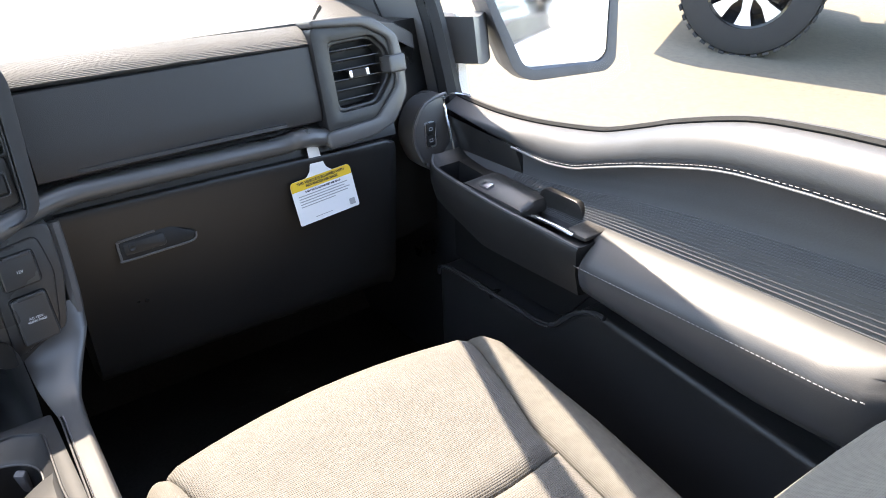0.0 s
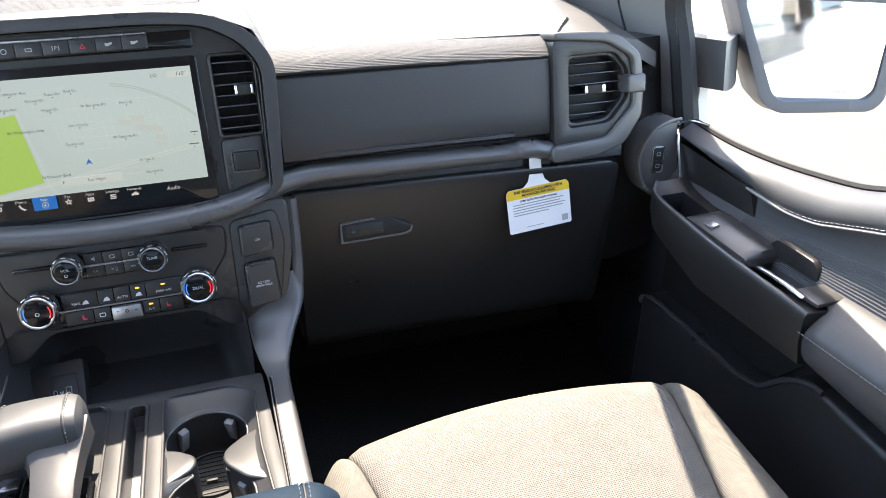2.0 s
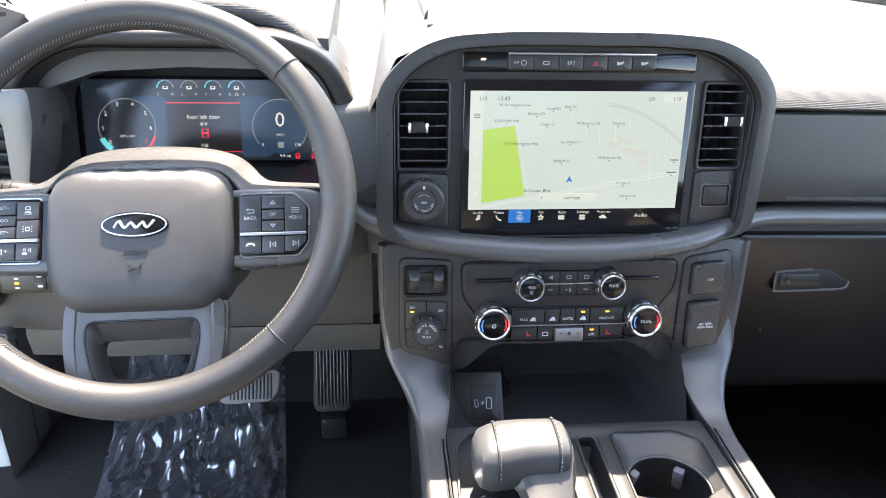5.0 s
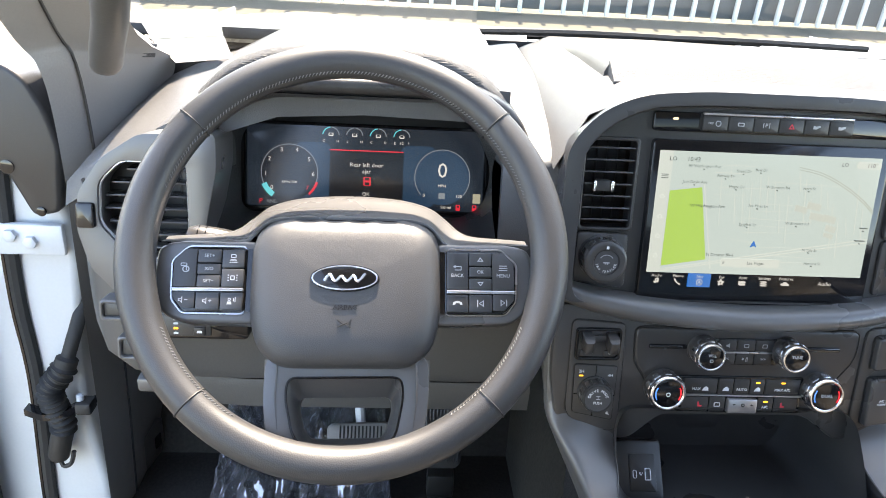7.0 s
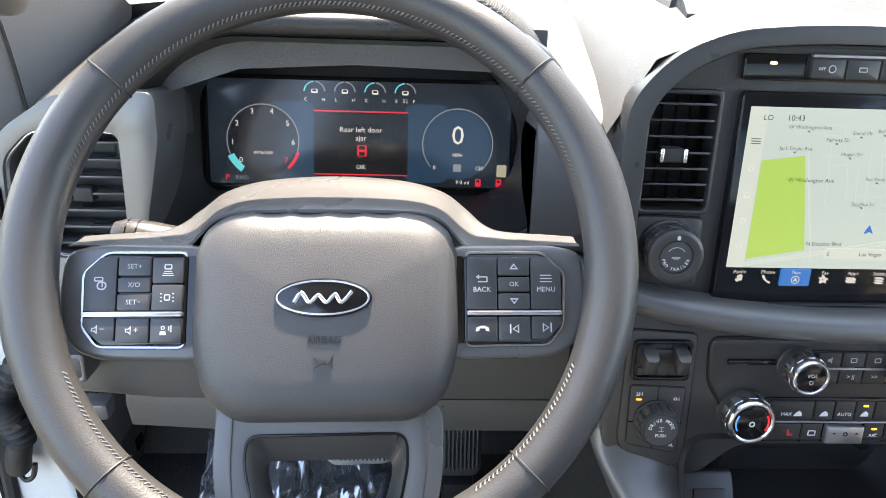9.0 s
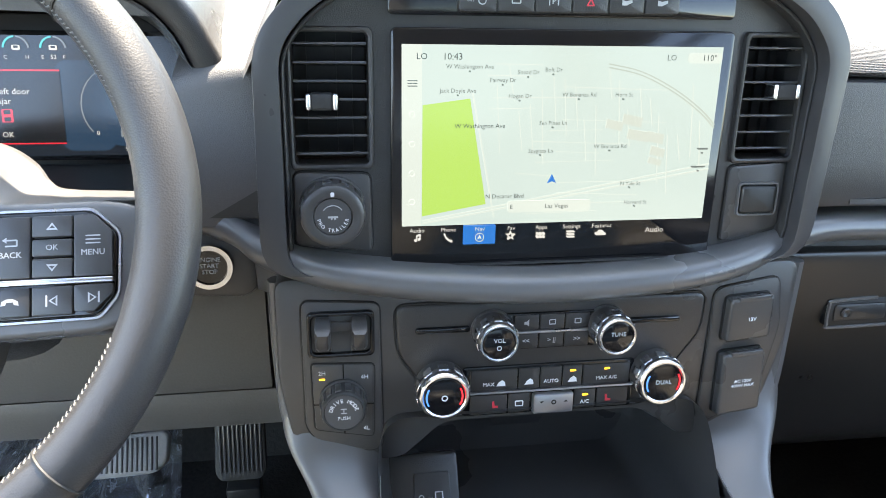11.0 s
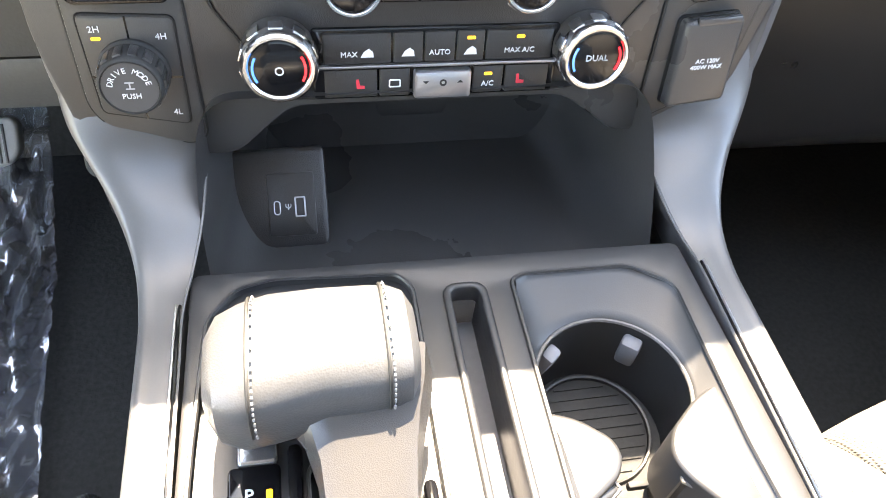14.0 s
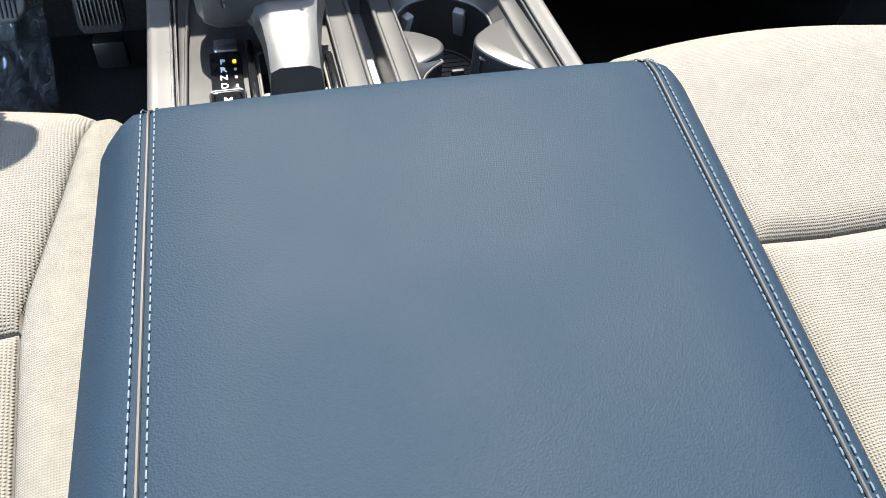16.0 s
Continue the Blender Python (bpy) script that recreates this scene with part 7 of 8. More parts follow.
    def words(s, size, x, y, m):
        z[0] += 0.00003
        letters(s, size, CLM @ pose(x, y, z[0]), m, c, "caption", depth=0.00002)
    navy, blue, dim = light_mat("cluster_navy", (0.010, 0.017, 0.030)), light_mat("cluster_blue", (0.020, 0.055, 0.115)), light_mat("cluster_dim", (0.008, 0.010, 0.016))
    white, red, cyan, black = light_mat("cluster_white", (0.85, 0.88, 0.9)), light_mat("cluster_red", (0.85, 0.03, 0.06)), light_mat("cluster_cyan", (0.10, 0.75, 0.9)), light_mat("cluster_black", (0.008, 0.008, 0.010))
    grey = light_mat("cluster_grey", (0.25, 0.30, 0.36))
    ring = lambda cx, cy, r, a0, a1, n=24: [(cx + r * math.cos(radians(a0 + (a1 - a0) * k / n)), cy + r * math.sin(radians(a0 + (a1 - a0) * k / n))) for k in range(n + 1)]
    def arc(cx, cy, r, w_, a0, a1, m, name="arc"):
        return flat(name, ring(cx, cy, r, a0, a1) + ring(cx, cy, r - w_, a1, a0), m)
    flat("panel", rrect(0, 0, 0.292, 0.100, 0.004), navy)
    flat("glow_left", rrect(-0.066, -0.008, 0.045, 0.076, 0.010), blue)
    flat("glow_right", rrect(0.064, -0.008, 0.045, 0.076, 0.010), blue)
    for cx in (-0.0945, 0.0945):
        flat("dial_face", ring(cx, -0.008, 0.0345, 0, 350, 36), dim if cx < 0 else blue)
        arc(cx, -0.008, 0.0350, 0.0010, -40, 220, grey)
    for k in range(8):
        a = radians(222 - k * 37.5)
        words(str(k), 0.0075, -0.0945 + 0.0290 * math.cos(a), -0.008 + 0.0290 * math.sin(a), white if k < 7 else red)
    arc(-0.0945, -0.008, 0.0375, 0.0065, 205, 235, cyan)
    arc(-0.0945, -0.008, 0.0370, 0.0030, -48, -18, red)
    words("RPMx1000", 0.0042, -0.0945, -0.020, white)
    words("0", 0.0260, 0.0945, 0.000, white)
    words("MPH", 0.0050, 0.0945, -0.0185, white)
    words("0", 0.0055, 0.0720, -0.0310, white)
    words("120", 0.0055, 0.1160, -0.0310, white)
    flat("lane_icon", rrect(0.0945, -0.0310, 0.0080, 0.0075, 0.001), grey)
    flat("message", [(-0.0455, -0.040), (0.0455, -0.040), (0.0455, 0.0215), (-0.0455, 0.0215)], black)
    flat("red_line", [(-0.0455, 0.0208), (0.0455, 0.0208), (0.0455, 0.0222), (-0.0455, 0.0222)], red)
    flat("red_line", [(-0.0455, -0.0400), (0.0455, -0.0400), (0.0455, -0.0388), (-0.0455, -0.0388)], red)
    words("Rear left door", 0.0072, 0, 0.0040, white)
    words("ajar", 0.0072, 0, -0.0040, white)
    flat("door_icon", rrect(0.001, -0.0160, 0.0090, 0.0110, 0.001), red, (rrect(0.001, -0.0130, 0.0055, 0.0035, 0.0005), rrect(0.001, -0.0190, 0.0055, 0.0035, 0.0005)))
    flat("ok_plate", rrect(0, -0.0320, 0.024, 0.0075, 0.003), dim)
    words("OK", 0.0064, 0, -0.0320, white)
    for k, t in enumerate("CLCE"):
        x = -0.0445 + k * 0.0290
        arc(x, 0.0390, 0.0105, 0.0012, 95, 175, cyan if k != 1 else grey, "gauge_arc")
        arc(x, 0.0390, 0.0105, 0.0012, 5, 85, grey, "gauge_arc")
        flat("gauge_icon", rrect(x, 0.0400, 0.0060, 0.0040, 0.0008), white, (rrect(x, 0.0405, 0.0040, 0.0020, 0.0004),))
        words(t, 0.0044, x - 0.0085, 0.0320, white)
        words("HHHF"[k], 0.0044, x + 0.0085, 0.0320, white)
    words("52", 0.0050, 0.0425, 0.0322, white)
    words("P", 0.0085, -0.1290, -0.0445, red)
    words("RND", 0.0060, -0.1150, -0.0445, grey)
    words("9.0 mi", 0.0055, 0.1000, -0.0450, white)
    for x in (0.1155, 0.1360):
        flat("warning_icon", rrect(x, -0.0450, 0.0055, 0.0075, 0.001), red, (rrect(x, -0.0435, 0.0030, 0.0025, 0.0004),))
    flat("limit_icon", rrect(0.1385, -0.0330, 0.0095, 0.0120, 0.001), light_mat("cluster_pale", (0.45, 0.46, 0.36)))
    # left end: vent in its trim, a mirror image of the passenger side
    sh = FACE @ pose(0, -0.012, -0.004)
    flip = lambda pts: [(-x, y) for x, y in pts]
    o = [(0.618, 0.010), (0.700, 0.006), (0.742, -0.022), (0.768, -0.06), (0.772, -0.10), (0.760, -0.145), (0.722, -0.186), (0.640, -0.190), (0.640, -0.14), (0.618, -0.03)]
    i = [(0.650, -0.024), (0.722, -0.0235), (0.746, -0.048), (0.748, -0.094), (0.715, -0.132), (0.650, -0.138)]
    e = part("end_trim", slab(smooth_outline(flip(o)), -0.09, -0.006, 0.009, sh, None, (smooth_outline(flip(i)),), 3), TRIM, dash)
    part("badge_clip", slab(rrect(-0.760, -0.085, 0.020, 0.028, 0.003), -0.02, -0.001, 0.002, sh), GLOSS, e)
    # Black backing paints in the shade behind the slats.
    v = part("side_vent", slab(smooth_outline(flip(i)), -0.09, -0.042, 0, sh), VOID, dash, "black air vent with chrome-tipped tab")
    part("vent_edge", tube([(x, y, -0.012) for x, y in smooth_outline(flip(i))], 0.0022, 6, closed=True, m=sh), SATIN, v)
    for k in range(7):
        y = -0.034 - k * 0.0148
        w_ = (0.068, 0.085, 0.092, 0.094, 0.090, 0.078, 0.066)[k]
        part("slat", box(w_, 0.0026, 0.020, 0.0008, sh @ pose(-0.651 - w_ / 2, y, -0.030, 6)), SLAT, v)
    tabm = part("vent_tab", slab(rrect(-0.690, -0.080, 0.017, 0.0125, 0.002), -0.03, -0.0185, 0.002, sh), RUBBER, v)
    part("tip", slab(rrect(-0.702, -0.080, 0.006, 0.0138, 0.002), -0.03, -0.0175, 0.002, sh), CHROME, tabm)
    # lower panels
    kn = arc_profile([(-0.120, -0.12), (-0.122, -0.055), (-0.130, -0.046), (-0.19, -0.044), (-0.25, -0.050), (-0.300, -0.060), (-0.314, -0.072), (-0.319, -0.14), (-0.319, -0.30), (-0.12, -0.30)], 3)
    run(kn, [(-0.245, -0.010, -0.020), (-0.45, -0.010, -0.020), (-0.66, -0.008, -0.016), (-0.74, 0.004, -0.008), (-0.775, 0.026, -0.016), (-0.80, 0.05, -0.05)], KICK, "knee_panel", dash)
    run([(-0.313, -0.10), (-0.315, -0.068), (-0.326, -0.066), (-0.357, -0.076), (-0.366, -0.10)], [(-0.236, -0.010, -0.020), (-0.60, -0.010, -0.020), (-0.70, -0.003, -0.018)], KICK, "lower_lip", dash)
    hp = part("light_switch_panel", slab(rrect(-0.648, -0.235, 0.110, 0.034, 0.006), -0.06, -0.0405, 0.002, FACE), GLOSS, dash, "headlamp switch panel")
    part("switch_plate", slab(rrect(-0.667, -0.235, 0.060, 0.026, 0.003), -0.05, -0.0385, 0.001, FACE), DASH, hp)
    for y in (-0.2285, -0.2415):
        part("switch", slab(rrect(-0.650, y, 0.014, 0.011, 0.001), -0.05, -0.0365, 0.001, FACE), PLASTIC, hp)
        part("switch_mark", slab(rrect(-0.650, y, 0.006, 0.003, 0.001), -0.05, -0.0362, 0, FACE), WHITEPRINT, hp)
    for k in range(4):
        part("switch_mark", slab(rrect(-0.678, -0.2260 - k * 0.0060, 0.0055, 0.0026, 0.001), -0.05, -0.0382, 0, FACE), AMBER if k == 2 else WHITEPRINT, hp)
    for x, y, w_, h_ in ((-0.742, -0.215, 0.042, 0.026), (-0.728, -0.262, 0.034, 0.030)):
        b = part("side_switch", slab(rrect(x, y, w_, h_, 0.005), -0.06, -0.030, 0.003, FACE, None, (rrect(x, y, w_ - 0.010, h_ - 0.010, 0.003),)), TRIM, dash)
        part("switch_face", slab(rrect(x, y, w_ - 0.010, h_ - 0.010, 0.002), -0.06, -0.034, 0.001, FACE), DASH, b)
    lv = part("release_lever", box(0.030, 0.020, 0.022, 0.005, FACE @ pose(-0.712, -0.310, -0.045, 10)), TRIM, dash)
    # start button in its pod
    SP = FACE @ pose(0.0005, -0.0050, -0.0200)
    pod = part("start_pod", slab(smooth_outline([(-0.326, -0.152), (-0.252, -0.145), (-0.246, -0.158), (-0.250, -0.205), (-0.262, -0.212), (-0.322, -0.208)], 0.006), -0.11, -0.034, 0.004, SP), PANEL, dash, "pod with the chrome-ringed start button")
    part("pod_wing", loft([[(-0.256, -0.144, -0.036), (-0.250, -0.205, -0.036), (-0.256, -0.205, -0.10)], [(-0.236, -0.150, -0.010), (-0.232, -0.200, -0.006), (-0.240, -0.20, -0.06)], [(-0.222, -0.158, 0.008), (-0.222, -0.190, 0.010), (-0.23, -0.19, -0.02)]], True, True, SP), TRIM, pod)
    joint(pod, [(-0.326, -0.152), (-0.252, -0.145), (-0.246, -0.158), (-0.250, -0.205), (-0.262, -0.212), (-0.322, -0.208)], -0.0600)
    sb = part("start_button", lathe([(0.0205, -0.004), (0.0205, 0.003), (0.0195, 0.0065), (0.0155, 0.0065), (0.0150, 0.003), (0.0004, 0.003)], 40, SP @ pose(-0.2885, -0.1810, -0.034)), CHROME, pod, "round engine start button")
    part("button_face", lathe([(0.0149, 0.002), (0.0147, 0.0042), (0.0004, 0.0042)], 32, SP @ pose(-0.2885, -0.1810, -0.034)), GLOSS, sb)
    letters("ENGINE\nSTART\nSTOP", 0.0054, SP @ pose(-0.2885, -0.1800, -0.0296), GREYPRINT, sb)
    # hanging card on the passenger side
    tag = thing("warning_tag", "white cardboard airbag tag with a yellow band hung from the dashboard", "tag")
    tm = FACE @ Matrix.Translation((0.609, -0.2555, -0.030)) @ pose(0, 0, 0, 0, 0, 4)
    card = [(-0.053, -0.036), (0.053, -0.036), (0.053, 0.029), (0.049, 0.034), (0.022, 0.034), (0.013, 0.042), (0.0095, 0.056), (0.0095, 0.079), (-0.0095, 0.079), (-0.0105, 0.056), (-0.015, 0.042), (-0.024, 0.034), (-0.049, 0.034), (-0.053, 0.029)]
    part("card", slab(smooth_outline(card, 0.003), 0, 0.0006, 0, tm), PAPER, tag)
    part("yellow_band", slab(smooth_outline([(-0.0528, 0.018), (0.0528, 0.018), (0.0528, 0.029), (0.049, 0.0338), (-0.049, 0.0338), (-0.0528, 0.029)], 0.002), 0, 0.0009, 0, tm), YELLOW, tag)
    letters("THIS VEHICLE IS EQUIPPED WITH\nADVANCED AIR BAGS", 0.0056, tm @ pose(0, 0.0258, 0.0013), INK, tag, "heading", depth=0.0001, bold=0.035)
    letters("EVEN WITH ADVANCED AIR BAGS", 0.0040, tm @ pose(0, 0.0140, 0.0010), INK, tag, "heading", depth=0.0001, bold=0.03)
    for k, w_ in enumerate((0.086, 0.080, 0.088, 0.084, 0.060)):
        part("text_line", slab(rrect(-0.044 + w_ / 2, 0.0090 - k * 0.0042, w_, 0.0015, 0.0004, 2), 0, 0.0011, 0, tm), GREYPRINT, tag)
    part("code_square", slab(rrect(0.042, -0.026, 0.010, 0.010, 0.0005, 2), 0, 0.0011, 0, tm), GREYPRINT, tag)
    part("text_line", slab(rrect(-0.01, -0.029, 0.03, 0.0010, 0.0003, 2), 0, 0.0008, 0, tm), GREYPRINT, tag)


def build_footwell():
    pd = thing("brake_pedal", "ribbed black brake pedal on a steel arm", "pedal")
    pm = Matrix.Translation((-0.474, 0.286, 0.276)) @ pose(0, 0, 0, 52)
    part("pad", slab(smooth_outline([(-0.058, 0.020), (-0.050, 0.027), (0.048, 0.032), (0.056, 0.024), (0.054, -0.012), (0.036, -0.027), (-0.046, -0.030), (-0.057, -0.020)], 0.010), -0.014, 0, 0.005, pm, None, (), 3), PEDAL, pd, "worn grey pedal pad with black grooves")
    for k in range(12):
        part("groove", box(0.0030, 0.046, 0.0016, 0.0005, pm @ pose(-0.034 + k * 0.0066, 0.0005, 0.0003)), VOID, pd)
    part("arm", tube([(-0.468, 0.30, 0.25), (-0.482, 0.36, 0.36), (-0.478, 0.42, 0.52)], 0.009, 8), GREYPAINT, pd)
    ac = thing("accelerator_pedal", "tall ribbed black accelerator pedal", "pedal")
    am = Matrix.Translation((-0.324, 0.315, 0.282)) @ pose(0, 0, 0, 68)
    part("pad", slab(smooth_outline([(-0.034, 0.072), (0.034, 0.072), (0.036, -0.064), (0.026, -0.076), (-0.030, -0.076), (-0.038, -0.064)], 0.012), -0.014, 0, 0.004, am), RUBBER, ac)
    for k in range(10):
        part("rib", box(0.0034, 0.125, 0.003, 0.001, am @ pose(-0.029 + k * 0.0064, 0, 0.001)), SLAT, ac)
    part("hinge", box(0.05, 0.03, 0.05, 0.005, pose(-0.324, 0.30, 0.17)), PLASTIC, ac)
    # protective film on the driver's carpet, crumpled
    film = thing("floor_film", "crumpled clear plastic film over the driver's carpet", "plastic film")
    rows = []
    for j in range(90):
        v = j / 89
        row = []
        for i in range(64):
            u = i / 63
            x = -0.74 + (0.360 - 0.055 * v) * u
            y = -0.11 + 0.60 * v
            zf_ = 0.126 + 0.10 * max(0, (y - 0.20) / 0.25) ** 1.4
            n1 = noise.noise((x * 30 + y * 10, y * 7, 1.0))
            n2 = noise.noise((x * 46 - y * 12, y * 13, 5.0))
            n3 = noise.noise((x * 95 + y * 30, y * 34, 9.0))
            zf_ += 0.014 * abs(n1) + 0.015 * (1 - abs(n2)) ** 7 * (0.4 + 0.6 * min(1.0, max(0.0, (y - 0.02) / 0.15))) + 0.0055 * (1 - abs(n3)) ** 4
            row.append((x, y, zf_))
        rows.append(row)
    part("sheet", loft(rows, closed=False), FILM, film, "", 180)
    part("mat_panel", box(0.13, 0.20, 0.010, 0.004, pose(-0.63, 0.06, 0.122)), PLASTIC, film)
    ps = thing("retainer_post", "round clear plastic mat retainer on the carpet", "mat clip")
    part("disc", lathe([(0.020, 0), (0.020, 0.003), (0.012, 0.006), (0.0005, 0.006)], 24, pose(-0.338, -0.108, 0.120)), FILM, ps)
    for s in (-1, 1):
        # cowl side and kick panel
        edge = ((0.64, 0.10), (0.055, 0.10), (0.055, 0.60), (0.12, 0.74), (0.30, 0.93), (0.64, 0.93)) if s > 0 else ((0.64, 0.10), (0.33, 0.10), (0.34, 0.54), (0.36, 0.73), (0.42, 0.92), (0.64, 0.93))
        rows = [[(s * 0.893, y, z) for y, z in edge], [(s * 0.955, y, z) for y, z in edge]]
        # Lighter trim paints the left panel as lit, black the right as shaded.
        w_ = tagged(part("wall_kick_right" if s > 0 else "wall_kick_left", loft(rows), PLASTIC if s > 0 else KICK), "dark plastic kick panel beside the footwell", "wall", kind="structure")
        if s < 0:
            fm = Matrix.Translation((-0.888, 0.420, 0.145)) @ pose(0, 0, 0, 90, 0, 80)
            fp = part("fuse_cover", slab(rrect(0, 0, 0.075, 0.095, 0.006), -0.01, 0.006, 0.003, fm), TRIM, w_)
            part("latch", slab(rrect(0.012, 0.008, 0.022, 0.026, 0.002), 0, 0.008, 0.001, fm), GLOSS, fp)


PEDAL = mat("pedal_rubber", (0.17, 0.165, 0.16), 0.55, grain=0.2, scale=900)
FILM = glassy("clear_film", (0.86, 0.88, 0.92), 0.40, 0.07)
fn, fl = FILM.node_tree.nodes, FILM.node_tree.links
haze, blend = fn.new("ShaderNodeBsdfDiffuse"), fn.new("ShaderNodeMixShader")
haze.inputs[0].default_value, blend.inputs[0].default_value = (0.46, 0.48, 0.53, 1), 0.11
fl.new(fn["Mix Shader"].outputs[0], blend.inputs[1])
fl.new(haze.outputs[0], blend.inputs[2])
fl.new(blend.outputs[0], fn["Material Output"].inputs[0])


def build_pillar_handles():
    for s in (1, -1):
        h = thing("grab_handle", "dark plastic grab handle on the windscreen pillar", "grab handle", "pillar handles")
        path = smooth_path([(s * 0.744, 0.060, 0.952), (s * 0.722, 0.015, 0.985), (s * 0.692, -0.045, 1.028), (s * 0.648, -0.150, 1.115), (s * 0.628, -0.24, 1.19), (s * 0.660, -0.33, 1.265)], 6)
        part("grip", tube(path, [0.0120 if k == 0 else 0.0165 if k == 1 else 0.0178 for k in range(len(path))], 16, flat=0.75), KICK, h)


def build_driver_door():
    """The driver's door stands open: its hinge edge, inner trim, check strap and wiring boot are seen beside the pillar."""
    d = thing("door_2", "open driver's door, silver-white paint with dark inner trim", "door")
    XZ = Matrix(((1, 0, 0, 0), (0, 0, -1, 0.275), (0, 1, 0, 0), (0, 0, 0, 1)))
    o = smooth_outline([(-1.12, -0.02), (-0.918, -0.02), (-0.916, 0.18), (-0.932, 0.32), (-0.928, 0.45), (-0.915, 0.55), (-0.908, 0.63), (-0.915, 0.705), (-0.97, 0.80), (-1.12, 0.82)], 0.02)
    part("shut_face", slab(o, -0.045, 0.0, 0.012, XZ, None, (), 3), SHUTPAINT, d, "white painted hinge edge")
    part("seal", tube(smooth_path([(-1.016, 0.02, 0.004), (-1.014, 0.17, 0.004), (-1.000, 0.40, 0.004), (-1.004, 0.54, 0.004), (-0.999, 0.68, 0.006), (-0.992, 0.78, 0.006)], 6), 0.0105, 8, m=XZ), RUBBER, d, "black rubber seal")
    part("seal_lip", tube(smooth_path([(-1.028, 0.02, 0.006), (-1.026, 0.17, 0.006), (-1.012, 0.40, 0.006), (-1.016, 0.54, 0.006), (-1.011, 0.68, 0.008)], 6), 0.004, 6, m=XZ), GLOSS, d)
    tr = smooth_outline([(-1.14, 0.97), (-0.950, 0.918), (-0.923, 0.896), (-0.903, 0.852), (-0.893, 0.802), (-0.905, 0.707), (-0.944, 0.699), (-0.963, 0.746), (-0.972, 0.766), (-1.14, 0.80)], 0.012)
    t = part("sail_trim", slab(tr, -0.05, 0.035, 0.014, XZ, None, (), 3), DASH, d, "dark plastic mirror sail trim")
    for x, z, r in ((-0.968, 0.775, 0.010), (-0.931, 0.709, 0.007)):
        part("clip", lathe([(r, 0.03), (r, 0.037), (r * 0.6, 0.038), (0.0005, 0.038)], 20, XZ @ pose(x, z, 0)), GLOSS, t)
    part("check_hole", slab(rrect(-1.006, 0.362, 0.014, 0.052, 0.006), -0.01, 0.0015, 0, XZ), RUBBER, d)
    # the door's length runs outwards
    dm = Matrix.Translation((-1.075, 0.262, 0.0)) @ pose(0, 0, 0, 0, 0, -68)
    rows = [[(0.02, y, 0.76 + dz), (0.045, y, 0.68), (0.035, y, 0.45), (0.02, y, 0.06), (-0.05, y, 0.02), (-0.05, y, 0.78 + dz)] for y, dz in ((-0.02, -0.30), (-0.06, -0.02), (-0.5, 0.02), (-1.05, 0.02))]
    part("inner_trim", loft(rows, m=dm), DASH, d, "dark plastic inner trim", 60)
    rows = [[(-0.055, y, 0.02), (-0.055, y, 0.79), (-0.09, y, 0.80), (-0.15, y, 0.70), (-0.16, y, 0.45), (-0.12, y, 0.0)] for y in (0.0, -0.4, -0.8, -1.10)]
    part("outer_skin", loft(rows, m=dm), PAINT, d, "white painted outer skin", 60)
    part("window_frame", tube([(-0.06, -0.05, 0.80), (-0.06, -0.30, 1.08), (-0.05, -0.50, 1.34), (-0.05, -1.05, 1.36), (-0.06, -1.10, 0.80)], 0.020, 8, m=dm), RUBBER, d)
    # hinge, check strap, wiring boot
    hg = thing("door_hinge", "white painted steel door hinge with bolts", "hinge")
    part("leaf", box(0.10, 0.012, 0.05, 0.004, pose(-0.965, 0.262, 0.656)), SHUTPAINT, hg)
    for x, z in ((-0.990, 0.664), (-0.962, 0.654)):
        part("bolt", lathe([(0.010, 0), (0.010, 0.008), (0.006, 0.010), (0.0005, 0.010)], 6, Matrix.Translation((x, 0.257, z)) @ pose(0, 0, 0, 90)), SHUTPAINT, hg)
    cs = thing("check_strap", "black steel door check strap", "check strap")
    part("strap", loft([[(x, y, z - 0.006), (x, y, z + 0.006), (x, y + 0.018, z + 0.006), (x, y + 0.018, z - 0.006)] for x, y, z in ((-1.012, 0.235, 0.360), (-0.98, 0.225, 0.357), (-0.95, 0.225, 0.360), (-0.93, 0.235, 0.368), (-0.905, 0.245, 0.372))]), GLOSS, cs)
    part("strap_bracket", box(0.026, 0.030, 0.022, 0.005, pose(-0.915, 0.240, 0.373)), RUBBER, cs)
    part("pin", lathe([(0.006, 0), (0.006, 0.014), (0.004, 0.016), (0.0005, 0.016)], 12, pose(-0.922, 0.240, 0.378)), GREYPAINT, cs)
    wb = thing("wiring_boot", "ribbed black rubber wiring boot between door and pillar", "wiring boot")
    bp = smooth_path([(-0.916, 0.300, 0.545), (-0.926, 0.262, 0.490), (-0.942, 0.245, 0.440), (-0.966, 0.240, 0.404), (-0.964, 0.240, 0.372), (-0.957, 0.242, 0.335), (-0.968, 0.244, 0.295), (-0.980, 0.255, 0.262)], 12)
    part("boot", tube(bp, [(0.011 if i < 20 else 0.0175) + (0.0042 if (i % 3 == 0 and 22 < i < 64) else 0) for i in range(len(bp))], 14), RUBBER, wb)
    part("tail", tube(smooth_path([(-0.978, 0.250, 0.27), (-0.972, 0.246, 0.245), (-0.958, 0.246, 0.25), (-0.950, 0.246, 0.275)], 5), 0.004, 6), RUBBER, wb)


SHUTPAINT = mat("white_shut_face", (0.50, 0.53, 0.55), 0.35, coat=0.3, var=0.05)


